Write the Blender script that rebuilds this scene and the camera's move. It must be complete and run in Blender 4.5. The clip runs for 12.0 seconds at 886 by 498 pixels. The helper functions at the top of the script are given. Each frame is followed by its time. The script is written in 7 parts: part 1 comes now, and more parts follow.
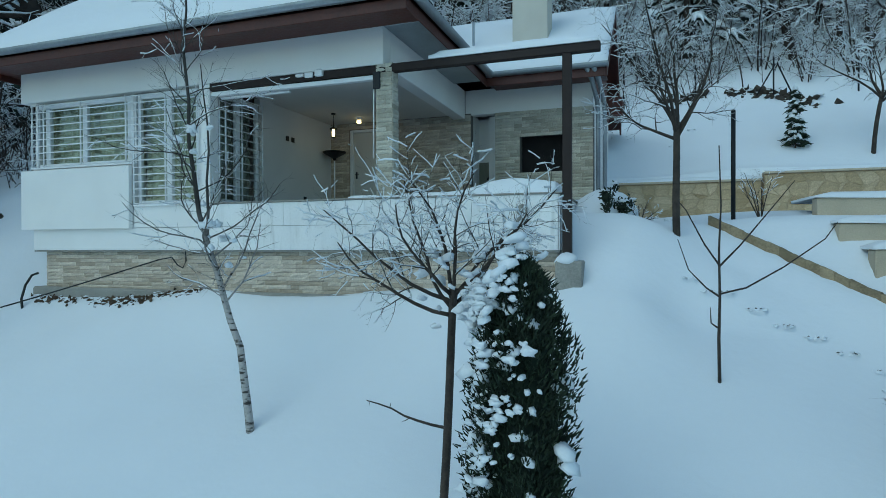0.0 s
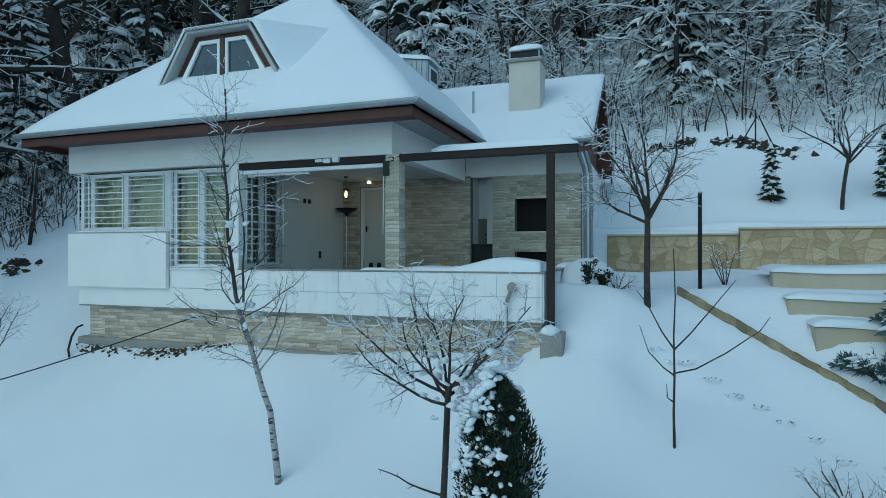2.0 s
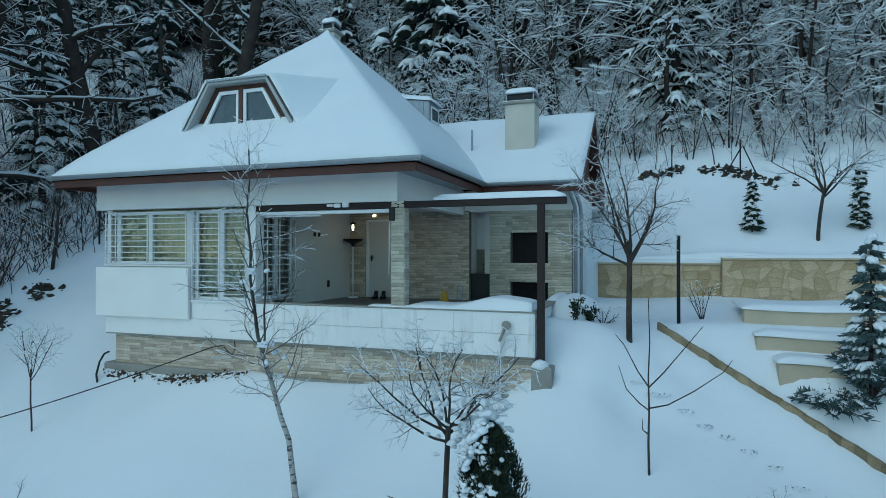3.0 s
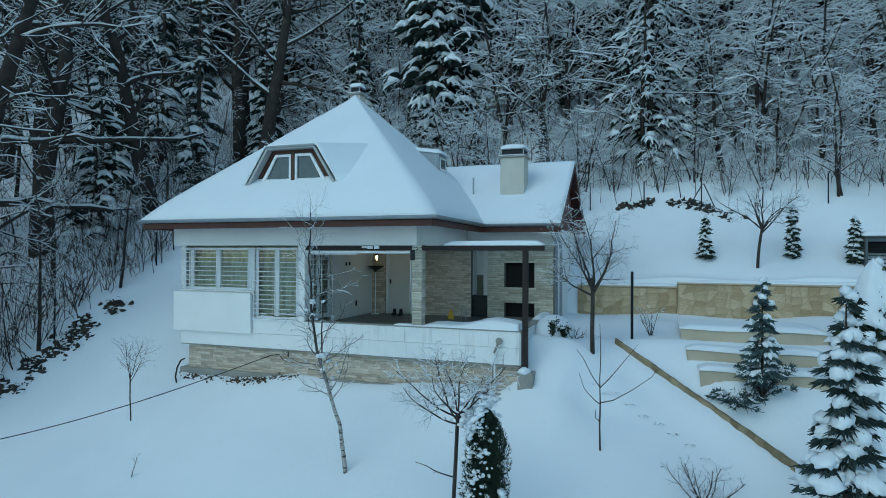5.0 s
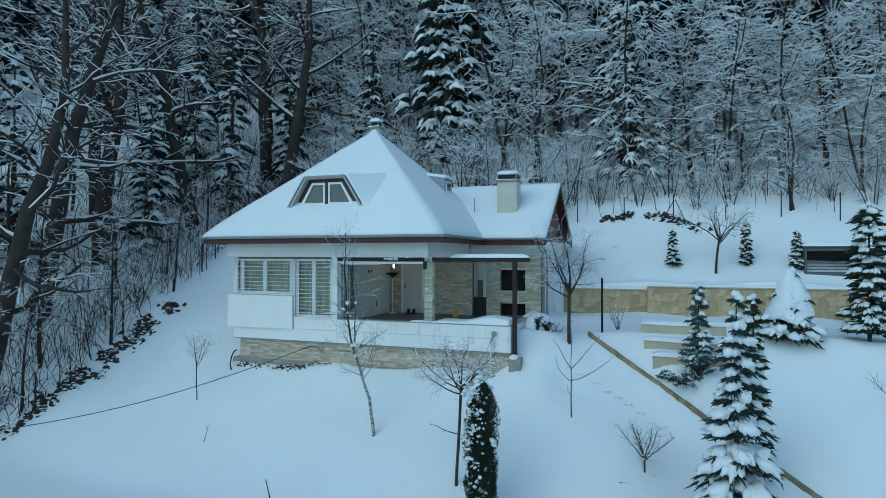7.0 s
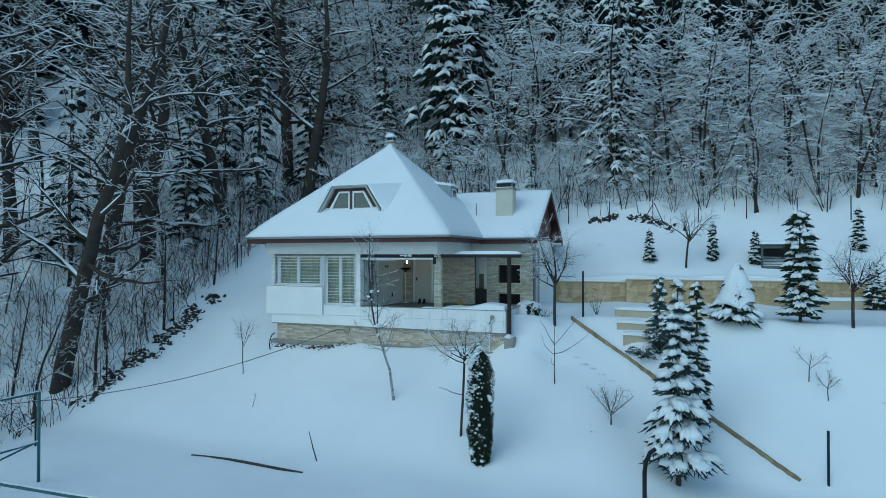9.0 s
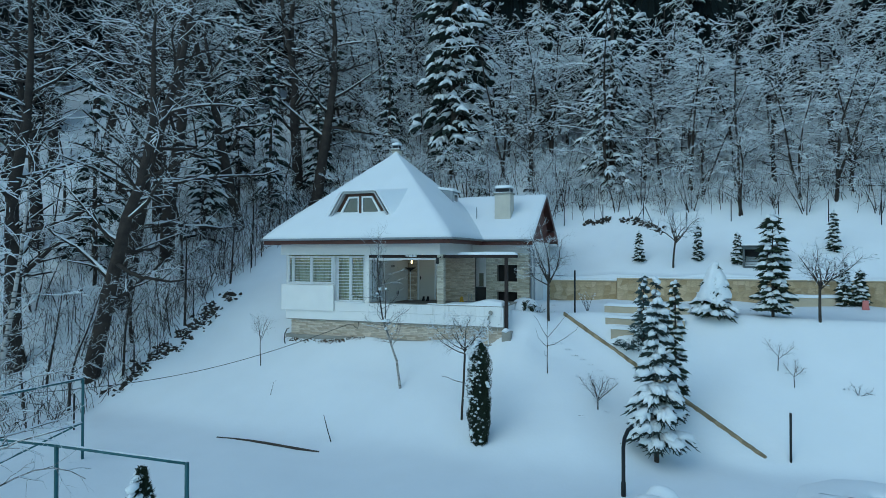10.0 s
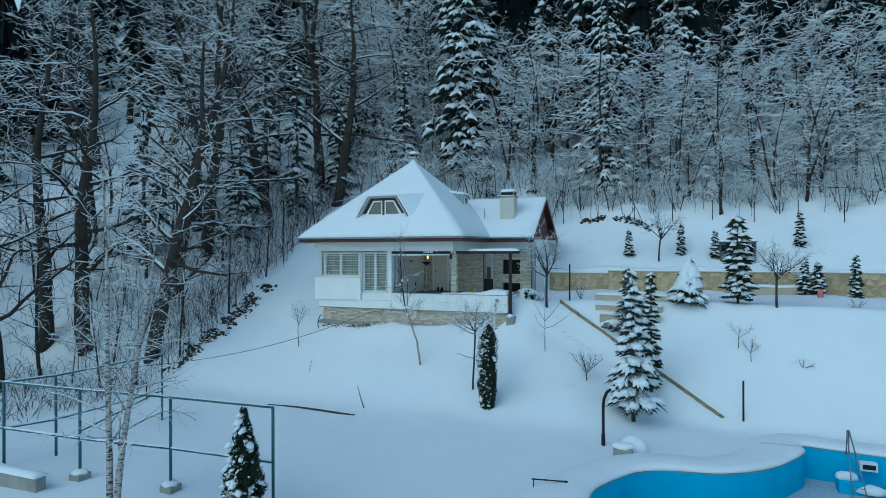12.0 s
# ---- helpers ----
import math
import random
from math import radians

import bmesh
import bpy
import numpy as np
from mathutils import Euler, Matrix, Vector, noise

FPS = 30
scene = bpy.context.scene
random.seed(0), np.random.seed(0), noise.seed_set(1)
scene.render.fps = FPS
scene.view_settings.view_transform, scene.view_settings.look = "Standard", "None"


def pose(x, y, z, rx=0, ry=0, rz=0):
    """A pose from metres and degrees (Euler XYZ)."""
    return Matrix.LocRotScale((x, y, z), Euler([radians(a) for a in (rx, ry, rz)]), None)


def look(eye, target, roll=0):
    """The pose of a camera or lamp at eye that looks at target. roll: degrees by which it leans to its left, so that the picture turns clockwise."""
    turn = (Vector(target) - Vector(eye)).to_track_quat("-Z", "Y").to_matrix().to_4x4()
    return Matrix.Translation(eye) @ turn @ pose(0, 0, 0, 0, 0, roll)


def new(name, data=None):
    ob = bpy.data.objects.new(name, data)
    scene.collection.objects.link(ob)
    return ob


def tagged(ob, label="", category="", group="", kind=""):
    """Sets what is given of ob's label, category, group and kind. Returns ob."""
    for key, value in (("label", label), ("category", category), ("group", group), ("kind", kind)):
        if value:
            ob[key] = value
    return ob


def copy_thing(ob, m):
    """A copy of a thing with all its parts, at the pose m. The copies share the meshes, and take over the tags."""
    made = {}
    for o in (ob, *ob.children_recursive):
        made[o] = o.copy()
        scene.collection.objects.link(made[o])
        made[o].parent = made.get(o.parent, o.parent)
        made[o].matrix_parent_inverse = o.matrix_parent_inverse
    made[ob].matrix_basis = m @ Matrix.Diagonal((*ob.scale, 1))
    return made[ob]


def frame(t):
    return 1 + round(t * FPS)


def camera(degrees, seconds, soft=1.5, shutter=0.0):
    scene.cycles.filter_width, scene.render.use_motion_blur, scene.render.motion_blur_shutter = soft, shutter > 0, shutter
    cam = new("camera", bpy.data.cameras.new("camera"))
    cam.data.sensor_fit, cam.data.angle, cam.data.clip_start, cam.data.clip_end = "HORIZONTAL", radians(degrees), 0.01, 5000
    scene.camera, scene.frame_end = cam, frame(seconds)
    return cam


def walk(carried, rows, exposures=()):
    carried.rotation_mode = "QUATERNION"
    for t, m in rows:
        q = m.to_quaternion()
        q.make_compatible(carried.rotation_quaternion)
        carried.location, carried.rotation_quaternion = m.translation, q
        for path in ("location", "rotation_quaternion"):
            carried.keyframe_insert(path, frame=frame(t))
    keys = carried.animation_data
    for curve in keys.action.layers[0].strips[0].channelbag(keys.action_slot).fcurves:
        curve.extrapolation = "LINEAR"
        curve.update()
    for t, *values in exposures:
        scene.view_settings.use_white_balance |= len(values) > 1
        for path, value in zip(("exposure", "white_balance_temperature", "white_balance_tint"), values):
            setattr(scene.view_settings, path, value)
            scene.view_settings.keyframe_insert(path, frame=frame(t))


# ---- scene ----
cam = camera(73.7, 12.0, soft=0.5)
PATH = [
    (0, (3.728, -8.081, 0.1), (3.075, -6.191, 0.081), -0.2),
    (0.5, (3.838, -8.312, 0.334), (3.177, -6.425, 0.324), -0.2),
    (1, (3.948, -8.642, 0.595), (3.285, -6.755, 0.589), -0.1),
    (1.5, (4.093, -8.927, 0.869), (3.424, -7.042, 0.868), -0.1),
    (2, (4.224, -9.248, 1.13), (3.553, -7.364, 1.136), 0.0),
    (2.5, (4.368, -9.565, 1.328), (3.693, -7.683, 1.348), 0.1),
    (3, (4.544, -10.184, 1.795), (3.873, -8.3, 1.812), 0.1),
    (3.5, (4.816, -10.893, 2.28), (4.139, -9.011, 2.303), 0.1),
    (5.3, (5.719, -13.985, 2.563), (5.05, -12.101, 2.584), 0.3),
    (5.5, (5.888, -14.262, 2.581), (5.208, -12.381, 2.606), 0.1),
    (6, (6.175, -15.141, 2.69), (5.491, -13.262, 2.714), 0.1),
    (6.5, (6.44, -16.069, 2.799), (5.755, -14.19, 2.822), 0.0),
    (7, (6.673, -16.935, 2.823), (5.987, -15.057, 2.848), 0.1),
    (9, (7.841, -20.337, 2.752), (7.14, -18.464, 2.773), -0.0),
    (9.5, (8.151, -21.16, 2.713), (7.445, -19.289, 2.737), 0.0),
    (10, (8.477, -22.057, 2.748), (7.769, -20.187, 2.771), 0.0),
    (10.5, (8.776, -23.0, 2.752), (8.064, -21.132, 2.773), -0.0),
    (11, (9.071, -23.891, 2.854), (8.351, -22.025, 2.866), -0.1),
    (11.5, (9.355, -24.776, 2.878), (8.628, -22.913, 2.884), -0.1),
    (12, (9.593, -25.712, 2.873), (8.862, -23.851, 2.874), -0.2),
]
walk(cam, [(t, look(eye, target, roll)) for t, eye, target, roll in PATH], exposures=[(0.0, 0.42, 5840, -17), (2.5, 0.47, 5790, -17), (3.5, 0.40, 5760, -17), (6.0, 0.50, 5720, -17), (12.0, 0.53, 5660, -16)])

# ---- sky and sun: a dull blue winter afternoon ----
world = bpy.data.worlds.new("winter_sky")
scene.world = world
world.use_nodes = True
wn = world.node_tree
sky = wn.nodes.new("ShaderNodeTexSky")
sky.sky_type = 'NISHITA'
sky.sun_disc = False
sky.sun_elevation = radians(48)
sky.sun_rotation = radians(204)
sky.dust_density = 0.6
sky.ozone_density = 1.0
wn.links.new(sky.outputs[0], wn.nodes["Background"].inputs[0])
wn.nodes["Background"].inputs[1].default_value = 0.11
sun_data = bpy.data.lights.new("sun", 'SUN')
sun_data.energy = 0.3
sun_data.angle = radians(50)
sun_data.color = (1.0, 0.96, 0.9)
sun = new("sun", sun_data)
sun.matrix_world = look((0, 0, 40), (14, 31, 2))


# ---- materials ----
def material(name, base, rough=0.7, metal=0.0, vary=0.12, scale=6.0, fine=60.0, bump=0.2, bump_scale=40.0, tint=None, per="none", spec=0.4):
    """A surface with stains at a large scale, grain at a fine one and a fine relief."""
    m = bpy.data.materials.new(name)
    m.use_nodes = True
    nt = m.node_tree
    bsdf = nt.nodes["Principled BSDF"]
    bsdf.inputs["Metallic"].default_value = metal
    bsdf.inputs["Specular IOR Level"].default_value = spec
    geo = nt.nodes.new("ShaderNodeTexCoord")
    big = nt.nodes.new("ShaderNodeTexNoise")
    big.inputs["Scale"].default_value = scale
    big.inputs["Detail"].default_value = 5
    small = nt.nodes.new("ShaderNodeTexNoise")
    small.inputs["Scale"].default_value = fine
    small.inputs["Detail"].default_value = 3
    nt.links.new(geo.outputs["Object"], big.inputs["Vector"])
    nt.links.new(geo.outputs["Object"], small.inputs["Vector"])
    add = nt.nodes.new("ShaderNodeMath")
    add.operation = 'ADD'
    nt.links.new(big.outputs[0], add.inputs[0])
    nt.links.new(small.outputs[0], add.inputs[1])
    ramp = nt.nodes.new("ShaderNodeMapRange")
    ramp.inputs[1].default_value, ramp.inputs[2].default_value = 0.65, 1.35
    ramp.inputs[3].default_value, ramp.inputs[4].default_value = 1 - vary, 1 + vary
    nt.links.new(add.outputs[0], ramp.inputs[0])
    mixc = nt.nodes.new("ShaderNodeMix")
    mixc.data_type = 'RGBA'
    mixc.inputs[6].default_value = (*base, 1)
    mixc.inputs[7].default_value = (*(tint or base), 1)
    if per == "object":
        src = nt.nodes.new("ShaderNodeObjectInfo").outputs["Random"]
    elif per == "island":
        src = nt.nodes.new("ShaderNodeNewGeometry").outputs["Random Per Island"]
    else:
        src = big.outputs[0]
    nt.links.new(src, mixc.inputs[0])
    mul = nt.nodes.new("ShaderNodeVectorMath")
    mul.operation = 'SCALE'
    nt.links.new(mixc.outputs[2], mul.inputs[0])
    nt.links.new(ramp.outputs[0], mul.inputs["Scale"])
    nt.links.new(mul.outputs[0], bsdf.inputs["Base Color"])
    rr = nt.nodes.new("ShaderNodeMapRange")
    rr.inputs[3].default_value, rr.inputs[4].default_value = max(0.03, rough - 0.12), min(1, rough + 0.12)
    nt.links.new(small.outputs[0], rr.inputs[0])
    nt.links.new(rr.outputs[0], bsdf.inputs["Roughness"])
    if bump:
        bn = nt.nodes.new("ShaderNodeTexNoise")
        bn.inputs["Scale"].default_value = bump_scale
        bn.inputs["Detail"].default_value = 4
        nt.links.new(geo.outputs["Object"], bn.inputs["Vector"])
        b = nt.nodes.new("ShaderNodeBump")
        b.inputs["Strength"].default_value = bump
        b.inputs["Distance"].default_value = 0.02
        nt.links.new(bn.outputs[0], b.inputs["Height"])
        nt.links.new(b.outputs[0], bsdf.inputs["Normal"])
    return m


SNOW = material("snow", (0.80, 0.83, 0.86), 0.75, vary=0.03, scale=0.8, fine=90, bump=0.25, bump_scale=9, spec=0.25)
SNOW_TREE = material("tree_snow", (0.78, 0.81, 0.84), 0.8, vary=0.06, scale=5, fine=50, bump=0.3, bump_scale=20, spec=0.2)
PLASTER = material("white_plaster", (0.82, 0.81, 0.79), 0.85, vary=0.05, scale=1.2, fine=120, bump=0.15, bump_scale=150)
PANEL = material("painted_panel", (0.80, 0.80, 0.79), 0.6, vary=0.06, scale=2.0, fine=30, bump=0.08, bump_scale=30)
# darker copy of the white plaster, the porch's shade put into its colour
INNER = material("shaded_porch_plaster", (0.68, 0.66, 0.63), 0.9, vary=0.05, scale=1.5, fine=100, bump=0.1, bump_scale=120)
STONE = material("ledge_stone", (0.40, 0.33, 0.25), 0.85, vary=0.22, scale=5, fine=40, bump=0.7, bump_scale=35, tint=(0.64, 0.56, 0.46), per="object")
STONE_LIGHT = material("pale_ledge_stone", (0.36, 0.33, 0.26), 0.85, vary=0.2, scale=5, fine=40, bump=0.7, bump_scale=35, tint=(0.58, 0.55, 0.46), per="object")
MORTAR = material("mortar", (0.17, 0.155, 0.135), 0.95, vary=0.15, scale=8, fine=70, bump=0.4)
CONCRETE = material("concrete", (0.30, 0.29, 0.26), 0.9, vary=0.25, scale=2.5, fine=45, bump=0.5, bump_scale=30)
RED_WOOD = material("red_stained_wood", (0.075, 0.023, 0.016), 0.5, vary=0.25, scale=3, fine=25, bump=0.2, bump_scale=18)
GABLE_WOOD = material("red_gable_boards", (0.095, 0.028, 0.019), 0.6, vary=0.25, scale=3, fine=25, bump=0.25, bump_scale=18)
BROWN_WOOD = material("dark_brown_wood", (0.022, 0.014, 0.012), 0.7, vary=0.25, scale=3, fine=25, bump=0.2, bump_scale=18)
ZINC = material("zinc_sheet", (0.34, 0.37, 0.40), 0.42, 0.7, vary=0.15, scale=3, fine=30, bump=0.08)
DARK_METAL = material("dark_metal", (0.02, 0.022, 0.025), 0.45, 0.6, vary=0.2, scale=6, fine=40, bump=0.1)
WHITE_FRAME = material("white_window_frame", (0.80, 0.81, 0.82), 0.4, vary=0.04, scale=4, fine=40, bump=0.0)
CURTAIN = material("curtain", (0.30, 0.32, 0.20), 0.9, vary=0.2, scale=3, fine=60, bump=0.3, tint=(0.46, 0.46, 0.33))
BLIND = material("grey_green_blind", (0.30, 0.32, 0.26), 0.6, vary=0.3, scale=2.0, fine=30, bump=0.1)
DOOR_PAINT = material("pale_door", (0.60, 0.58, 0.54), 0.45, vary=0.05, scale=2, fine=40, bump=0.05)
SOOT = material("soot", (0.012, 0.011, 0.011), 0.95, vary=0.3, scale=5, fine=50, bump=0.4)
TILE = material("terrace_tile", (0.10, 0.09, 0.085), 0.4, vary=0.2, scale=3, fine=40, bump=0.1)
GREEN_PANEL = material("grey_green_splashback", (0.20, 0.20, 0.15), 0.5, vary=0.15, scale=4, fine=40)
BARK = material("dark_bark", (0.032, 0.027, 0.024), 0.9, vary=0.35, scale=7, fine=50, bump=0.8, bump_scale=30, tint=(0.075, 0.06, 0.048))
FOREST_BARK = material("forest_bark", (0.022, 0.018, 0.016), 0.95, vary=0.4, scale=3, fine=30, bump=0.7, bump_scale=20, tint=(0.055, 0.043, 0.035))
NEEDLE = material("spruce_needles", (0.007, 0.013, 0.011), 0.8, vary=0.4, scale=8, fine=60, bump=0.0, tint=(0.02, 0.033, 0.024), per="island")
# near-black needles: the deep shade of the far wood is in the colour
FAR_NEEDLE = material("shaded_far_needles", (0.004, 0.007, 0.008), 0.95, vary=0.5, scale=1.5, fine=12, bump=0.0, tint=(0.010, 0.015, 0.015), per="island", spec=0.1)
SPRUCE_NEEDLE = material("garden_spruce_needles", (0.016, 0.028, 0.024), 0.8, vary=0.4, scale=8, fine=60, bump=0.0, tint=(0.04, 0.06, 0.055), per="island")
THUJA = material("thuja_scales", (0.008, 0.016, 0.009), 0.8, vary=0.4, scale=8, fine=60, bump=0.0, tint=(0.028, 0.045, 0.022), per="island")
JUNIPER = material("juniper_needles", (0.04, 0.068, 0.068), 0.8, vary=0.3, scale=8, fine=60, bump=0.0, tint=(0.09, 0.13, 0.13), per="island")
ROCK = material("dark_rock", (0.035, 0.03, 0.025), 0.95, vary=0.5, scale=3, fine=25, bump=0.9, bump_scale=12, tint=(0.06, 0.048, 0.036))
YELLOW_STONE = material("yellow_field_stone", (0.36, 0.27, 0.15), 0.85, vary=0.3, scale=4, fine=35, bump=0.6, bump_scale=25, tint=(0.54, 0.43, 0.28), per="object")
EDGE_STONE = material("olive_edge_stone", (0.19, 0.15, 0.09), 0.9, vary=0.3, scale=5, fine=35, bump=0.6, bump_scale=25, tint=(0.34, 0.27, 0.17), per="object")
YELLOW_WALL = material("sand_mortar", (0.42, 0.33, 0.21), 0.9, vary=0.2, scale=3, fine=40, bump=0.4)
CHIMNEY_PLASTER = material("chimney_plaster", (0.56, 0.53, 0.46), 0.85, vary=0.1, scale=2.0, fine=60, bump=0.15, bump_scale=90)
CREAM = material("cream_render", (0.50, 0.43, 0.32), 0.85, vary=0.12, scale=3, fine=50, bump=0.2)
POOL_BLUE = material("pool_paint", (0.03, 0.42, 0.68), 0.45, vary=0.1, scale=1.5, fine=30, bump=0.05)
TEAL = material("teal_paint", (0.035, 0.115, 0.13), 0.5, vary=0.25, scale=6, fine=40, bump=0.1)
RUBBER = material("black_rubber", (0.018, 0.022, 0.022), 0.6, vary=0.2, bump=0.1)
LEAF = material("dead_leaves", (0.05, 0.033, 0.02), 0.9, vary=0.4, scale=9, fine=60, bump=0.3, tint=(0.11, 0.075, 0.045), per="island")
KENNEL_GREY = material("grey_painted_sheet", (0.10, 0.115, 0.12), 0.55, 0.2, vary=0.2, scale=4, fine=40, bump=0.1)
PINK = material("pink_plastic", (0.60, 0.20, 0.18), 0.5, vary=0.1)
YELLOW = material("yellow_plastic", (0.55, 0.33, 0.03), 0.5, vary=0.1)
ICE = material("pool_ice", (0.42, 0.50, 0.55), 0.25, vary=0.12, scale=1.2, fine=20, bump=0.1, bump_scale=6)


def birch_bark(name, dark_from):
    m = material(name, (0.42, 0.40, 0.38), 0.8, vary=0.2, scale=6, fine=40, bump=0.4)
    nt = m.node_tree
    mix = [n for n in nt.nodes if n.type == 'MIX'][0]
    co = nt.nodes.new("ShaderNodeTexCoord")
    mp = nt.nodes.new("ShaderNodeMapping")
    mp.inputs["Scale"].default_value = (6, 6, 22)
    ns = nt.nodes.new("ShaderNodeTexNoise")
    ns.inputs["Scale"].default_value = 1.2
    ns.inputs["Detail"].default_value = 4
    rp = nt.nodes.new("ShaderNodeMapRange")
    rp.inputs[1].default_value, rp.inputs[2].default_value = 0.5, 0.6
    nt.links.new(co.outputs["Object"], mp.inputs[0])
    nt.links.new(mp.outputs[0], ns.inputs["Vector"])
    nt.links.new(ns.outputs[0], rp.inputs[0])
    sep = nt.nodes.new("ShaderNodeSeparateXYZ")
    nt.links.new(co.outputs["Object"], sep.inputs[0])
    high = nt.nodes.new("ShaderNodeMapRange")
    high.inputs[1].default_value, high.inputs[2].default_value = dark_from, dark_from + 1.2
    nt.links.new(sep.outputs[2], high.inputs[0])
    top = nt.nodes.new("ShaderNodeMath")
    top.operation = 'MAXIMUM'
    nt.links.new(rp.outputs[0], top.inputs[0])
    nt.links.new(high.outputs[0], top.inputs[1])
    nt.links.new(top.outputs[0], mix.inputs[0])
    mix.inputs[7].default_value = (0.05, 0.045, 0.04, 1)
    return m


def rain_streaks(m, dark, amount):
    """Grey runs of rain dirt down a painted face, in patches."""
    nt = m.node_tree
    bsdf = nt.nodes["Principled BSDF"]
    old = bsdf.inputs["Base Color"].links[0].from_socket
    co = nt.nodes.new("ShaderNodeTexCoord")
    runs = []
    for size, low, high in (((9, 9, 0.9), 0.52, 0.74), ((1.4, 1.4, 1.8), 0.42, 0.66)):
        mp = nt.nodes.new("ShaderNodeMapping")
        mp.inputs["Scale"].default_value = size
        ns = nt.nodes.new("ShaderNodeTexNoise")
        ns.inputs["Scale"].default_value = 1.0
        ns.inputs["Detail"].default_value = 4
        rp = nt.nodes.new("ShaderNodeMapRange")
        rp.inputs[1].default_value, rp.inputs[2].default_value = low, high
        nt.links.new(co.outputs["Object"], mp.inputs[0])
        nt.links.new(mp.outputs[0], ns.inputs["Vector"])
        nt.links.new(ns.outputs[0], rp.inputs[0])
        runs.append(rp.outputs[0])
    mul = nt.nodes.new("ShaderNodeMath")
    mul.operation = 'MULTIPLY'
    nt.links.new(runs[0], mul.inputs[0])
    nt.links.new(runs[1], mul.inputs[1])
    amt = nt.nodes.new("ShaderNodeMath")
    amt.operation = 'MULTIPLY'
    amt.inputs[1].default_value = amount
    nt.links.new(mul.outputs[0], amt.inputs[0])
    mix = nt.nodes.new("ShaderNodeMix")
    mix.data_type = 'RGBA'
    mix.inputs[7].default_value = (*dark, 1)
    nt.links.new(amt.outputs[0], mix.inputs[0])
    nt.links.new(old, mix.inputs[6])
    nt.links.new(mix.outputs[2], bsdf.inputs["Base Color"])


rain_streaks(PANEL, (0.34, 0.33, 0.30), 0.5)
BIRCH = birch_bark("birch_bark", 9.0)
YOUNG_BIRCH = birch_bark("young_birch_bark", 1.5)   # dark bark above, pale below


def glass():
    m = bpy.data.materials.new("window_glass")
    m.use_nodes = True
    b = m.node_tree.nodes["Principled BSDF"]
    b.inputs["Base Color"].default_value = (0.9, 0.95, 0.95, 1)
    b.inputs["Transmission Weight"].default_value = 1.0
    b.inputs["Roughness"].default_value = 0.02
    b.inputs["IOR"].default_value = 1.45
    return m


def glow(name, colour, strength):
    m = bpy.data.materials.new(name)
    m.use_nodes = True
    b = m.node_tree.nodes["Principled BSDF"]
    b.inputs["Base Color"].default_value = (*colour, 1)
    b.inputs["Emission Color"].default_value = (*colour, 1)
    b.inputs["Emission Strength"].default_value = strength
    return m


GLASS = glass()
BULB = glow("warm_bulb", (1.0, 0.70, 0.36), 3.0)


# ---- mesh helpers ----
def obj(name, verts, faces, mat, parent=None, label="", smooth=False):
    me = bpy.data.meshes.new(name)
    me.from_pydata([tuple(v) for v in verts], [], [tuple(f) for f in faces])
    me.materials.append(mat)
    if smooth:
        me.polygons.foreach_set("use_smooth", [True] * len(me.polygons))
    ob = new(name, me)
    if parent:
        ob.parent = parent
    return tagged(ob, label)


def thing(name, label, category, at=(0, 0, 0), group="", kind=""):
    ob = new(name)
    ob.matrix_world = Matrix.Translation(at)
    return tagged(ob, label, category, group, kind)


class Shape:
    """Vertices and faces that become one mesh."""

    def __init__(self):
        self.v, self.f = [], []

    def add(self, verts, faces):
        n = len(self.v)
        self.v.extend(verts)
        self.f.extend([tuple(i + n for i in f) for f in faces])
        return self

    def box(self, x0, x1, y0, y1, z0, z1, c=0.0):
        """A box whose edges are chamfered by c."""
        if c <= 0:
            v = [(x, y, z) for z in (z0, z1) for x, y in ((x0, y0), (x1, y0), (x1, y1), (x0, y1))]
            return self.add(v, [(3, 2, 1, 0), (4, 5, 6, 7), (0, 1, 5, 4), (1, 2, 6, 5), (2, 3, 7, 6), (3, 0, 4, 7)])
        bm = bmesh.new()
        bmesh.ops.create_cube(bm, size=1, matrix=Matrix.LocRotScale(((x0 + x1) / 2, (y0 + y1) / 2, (z0 + z1) / 2), None, (x1 - x0, y1 - y0, z1 - z0)))
        bmesh.ops.bevel(bm, geom=bm.edges[:], offset=c, segments=1, affect='EDGES')
        bm.verts.index_update()
        self.add([v.co[:] for v in bm.verts], [[v.index for v in f.verts] for f in bm.faces])
        bm.free()
        return self

    def prism(self, outline, axis, a, b):
        """A flat outline of two coordinates, drawn out along an axis from a to b."""
        n = len(outline)
        put = {"x": lambda p, s: (s, *p), "y": lambda p, s: (p[0], s, p[1]), "z": lambda p, s: (*p, s)}[axis]
        v = [put(p, s) for s in (a, b) for p in outline]
        f = [tuple(range(n)), tuple(range(2 * n - 1, n - 1, -1))]
        f += [(i, i + n, (i + 1) % n + n, (i + 1) % n) for i in range(n)]
        return self.add(v, f)

    def tube(self, pts, radii, sides=5):
        v, f = tube(np.array(pts, float), np.array(radii, float) * np.ones(len(pts)), sides)
        return self.add(v.tolist(), f)

    def end(self, name, mat, parent=None, label="", smooth=False):
        ob = obj(name, self.v, self.f, mat, parent, label, smooth)
        bm = bmesh.new()
        bm.from_mesh(ob.data)
        bmesh.ops.recalc_face_normals(bm, faces=bm.faces)
        bm.to_mesh(ob.data)
        bm.free()
        return ob


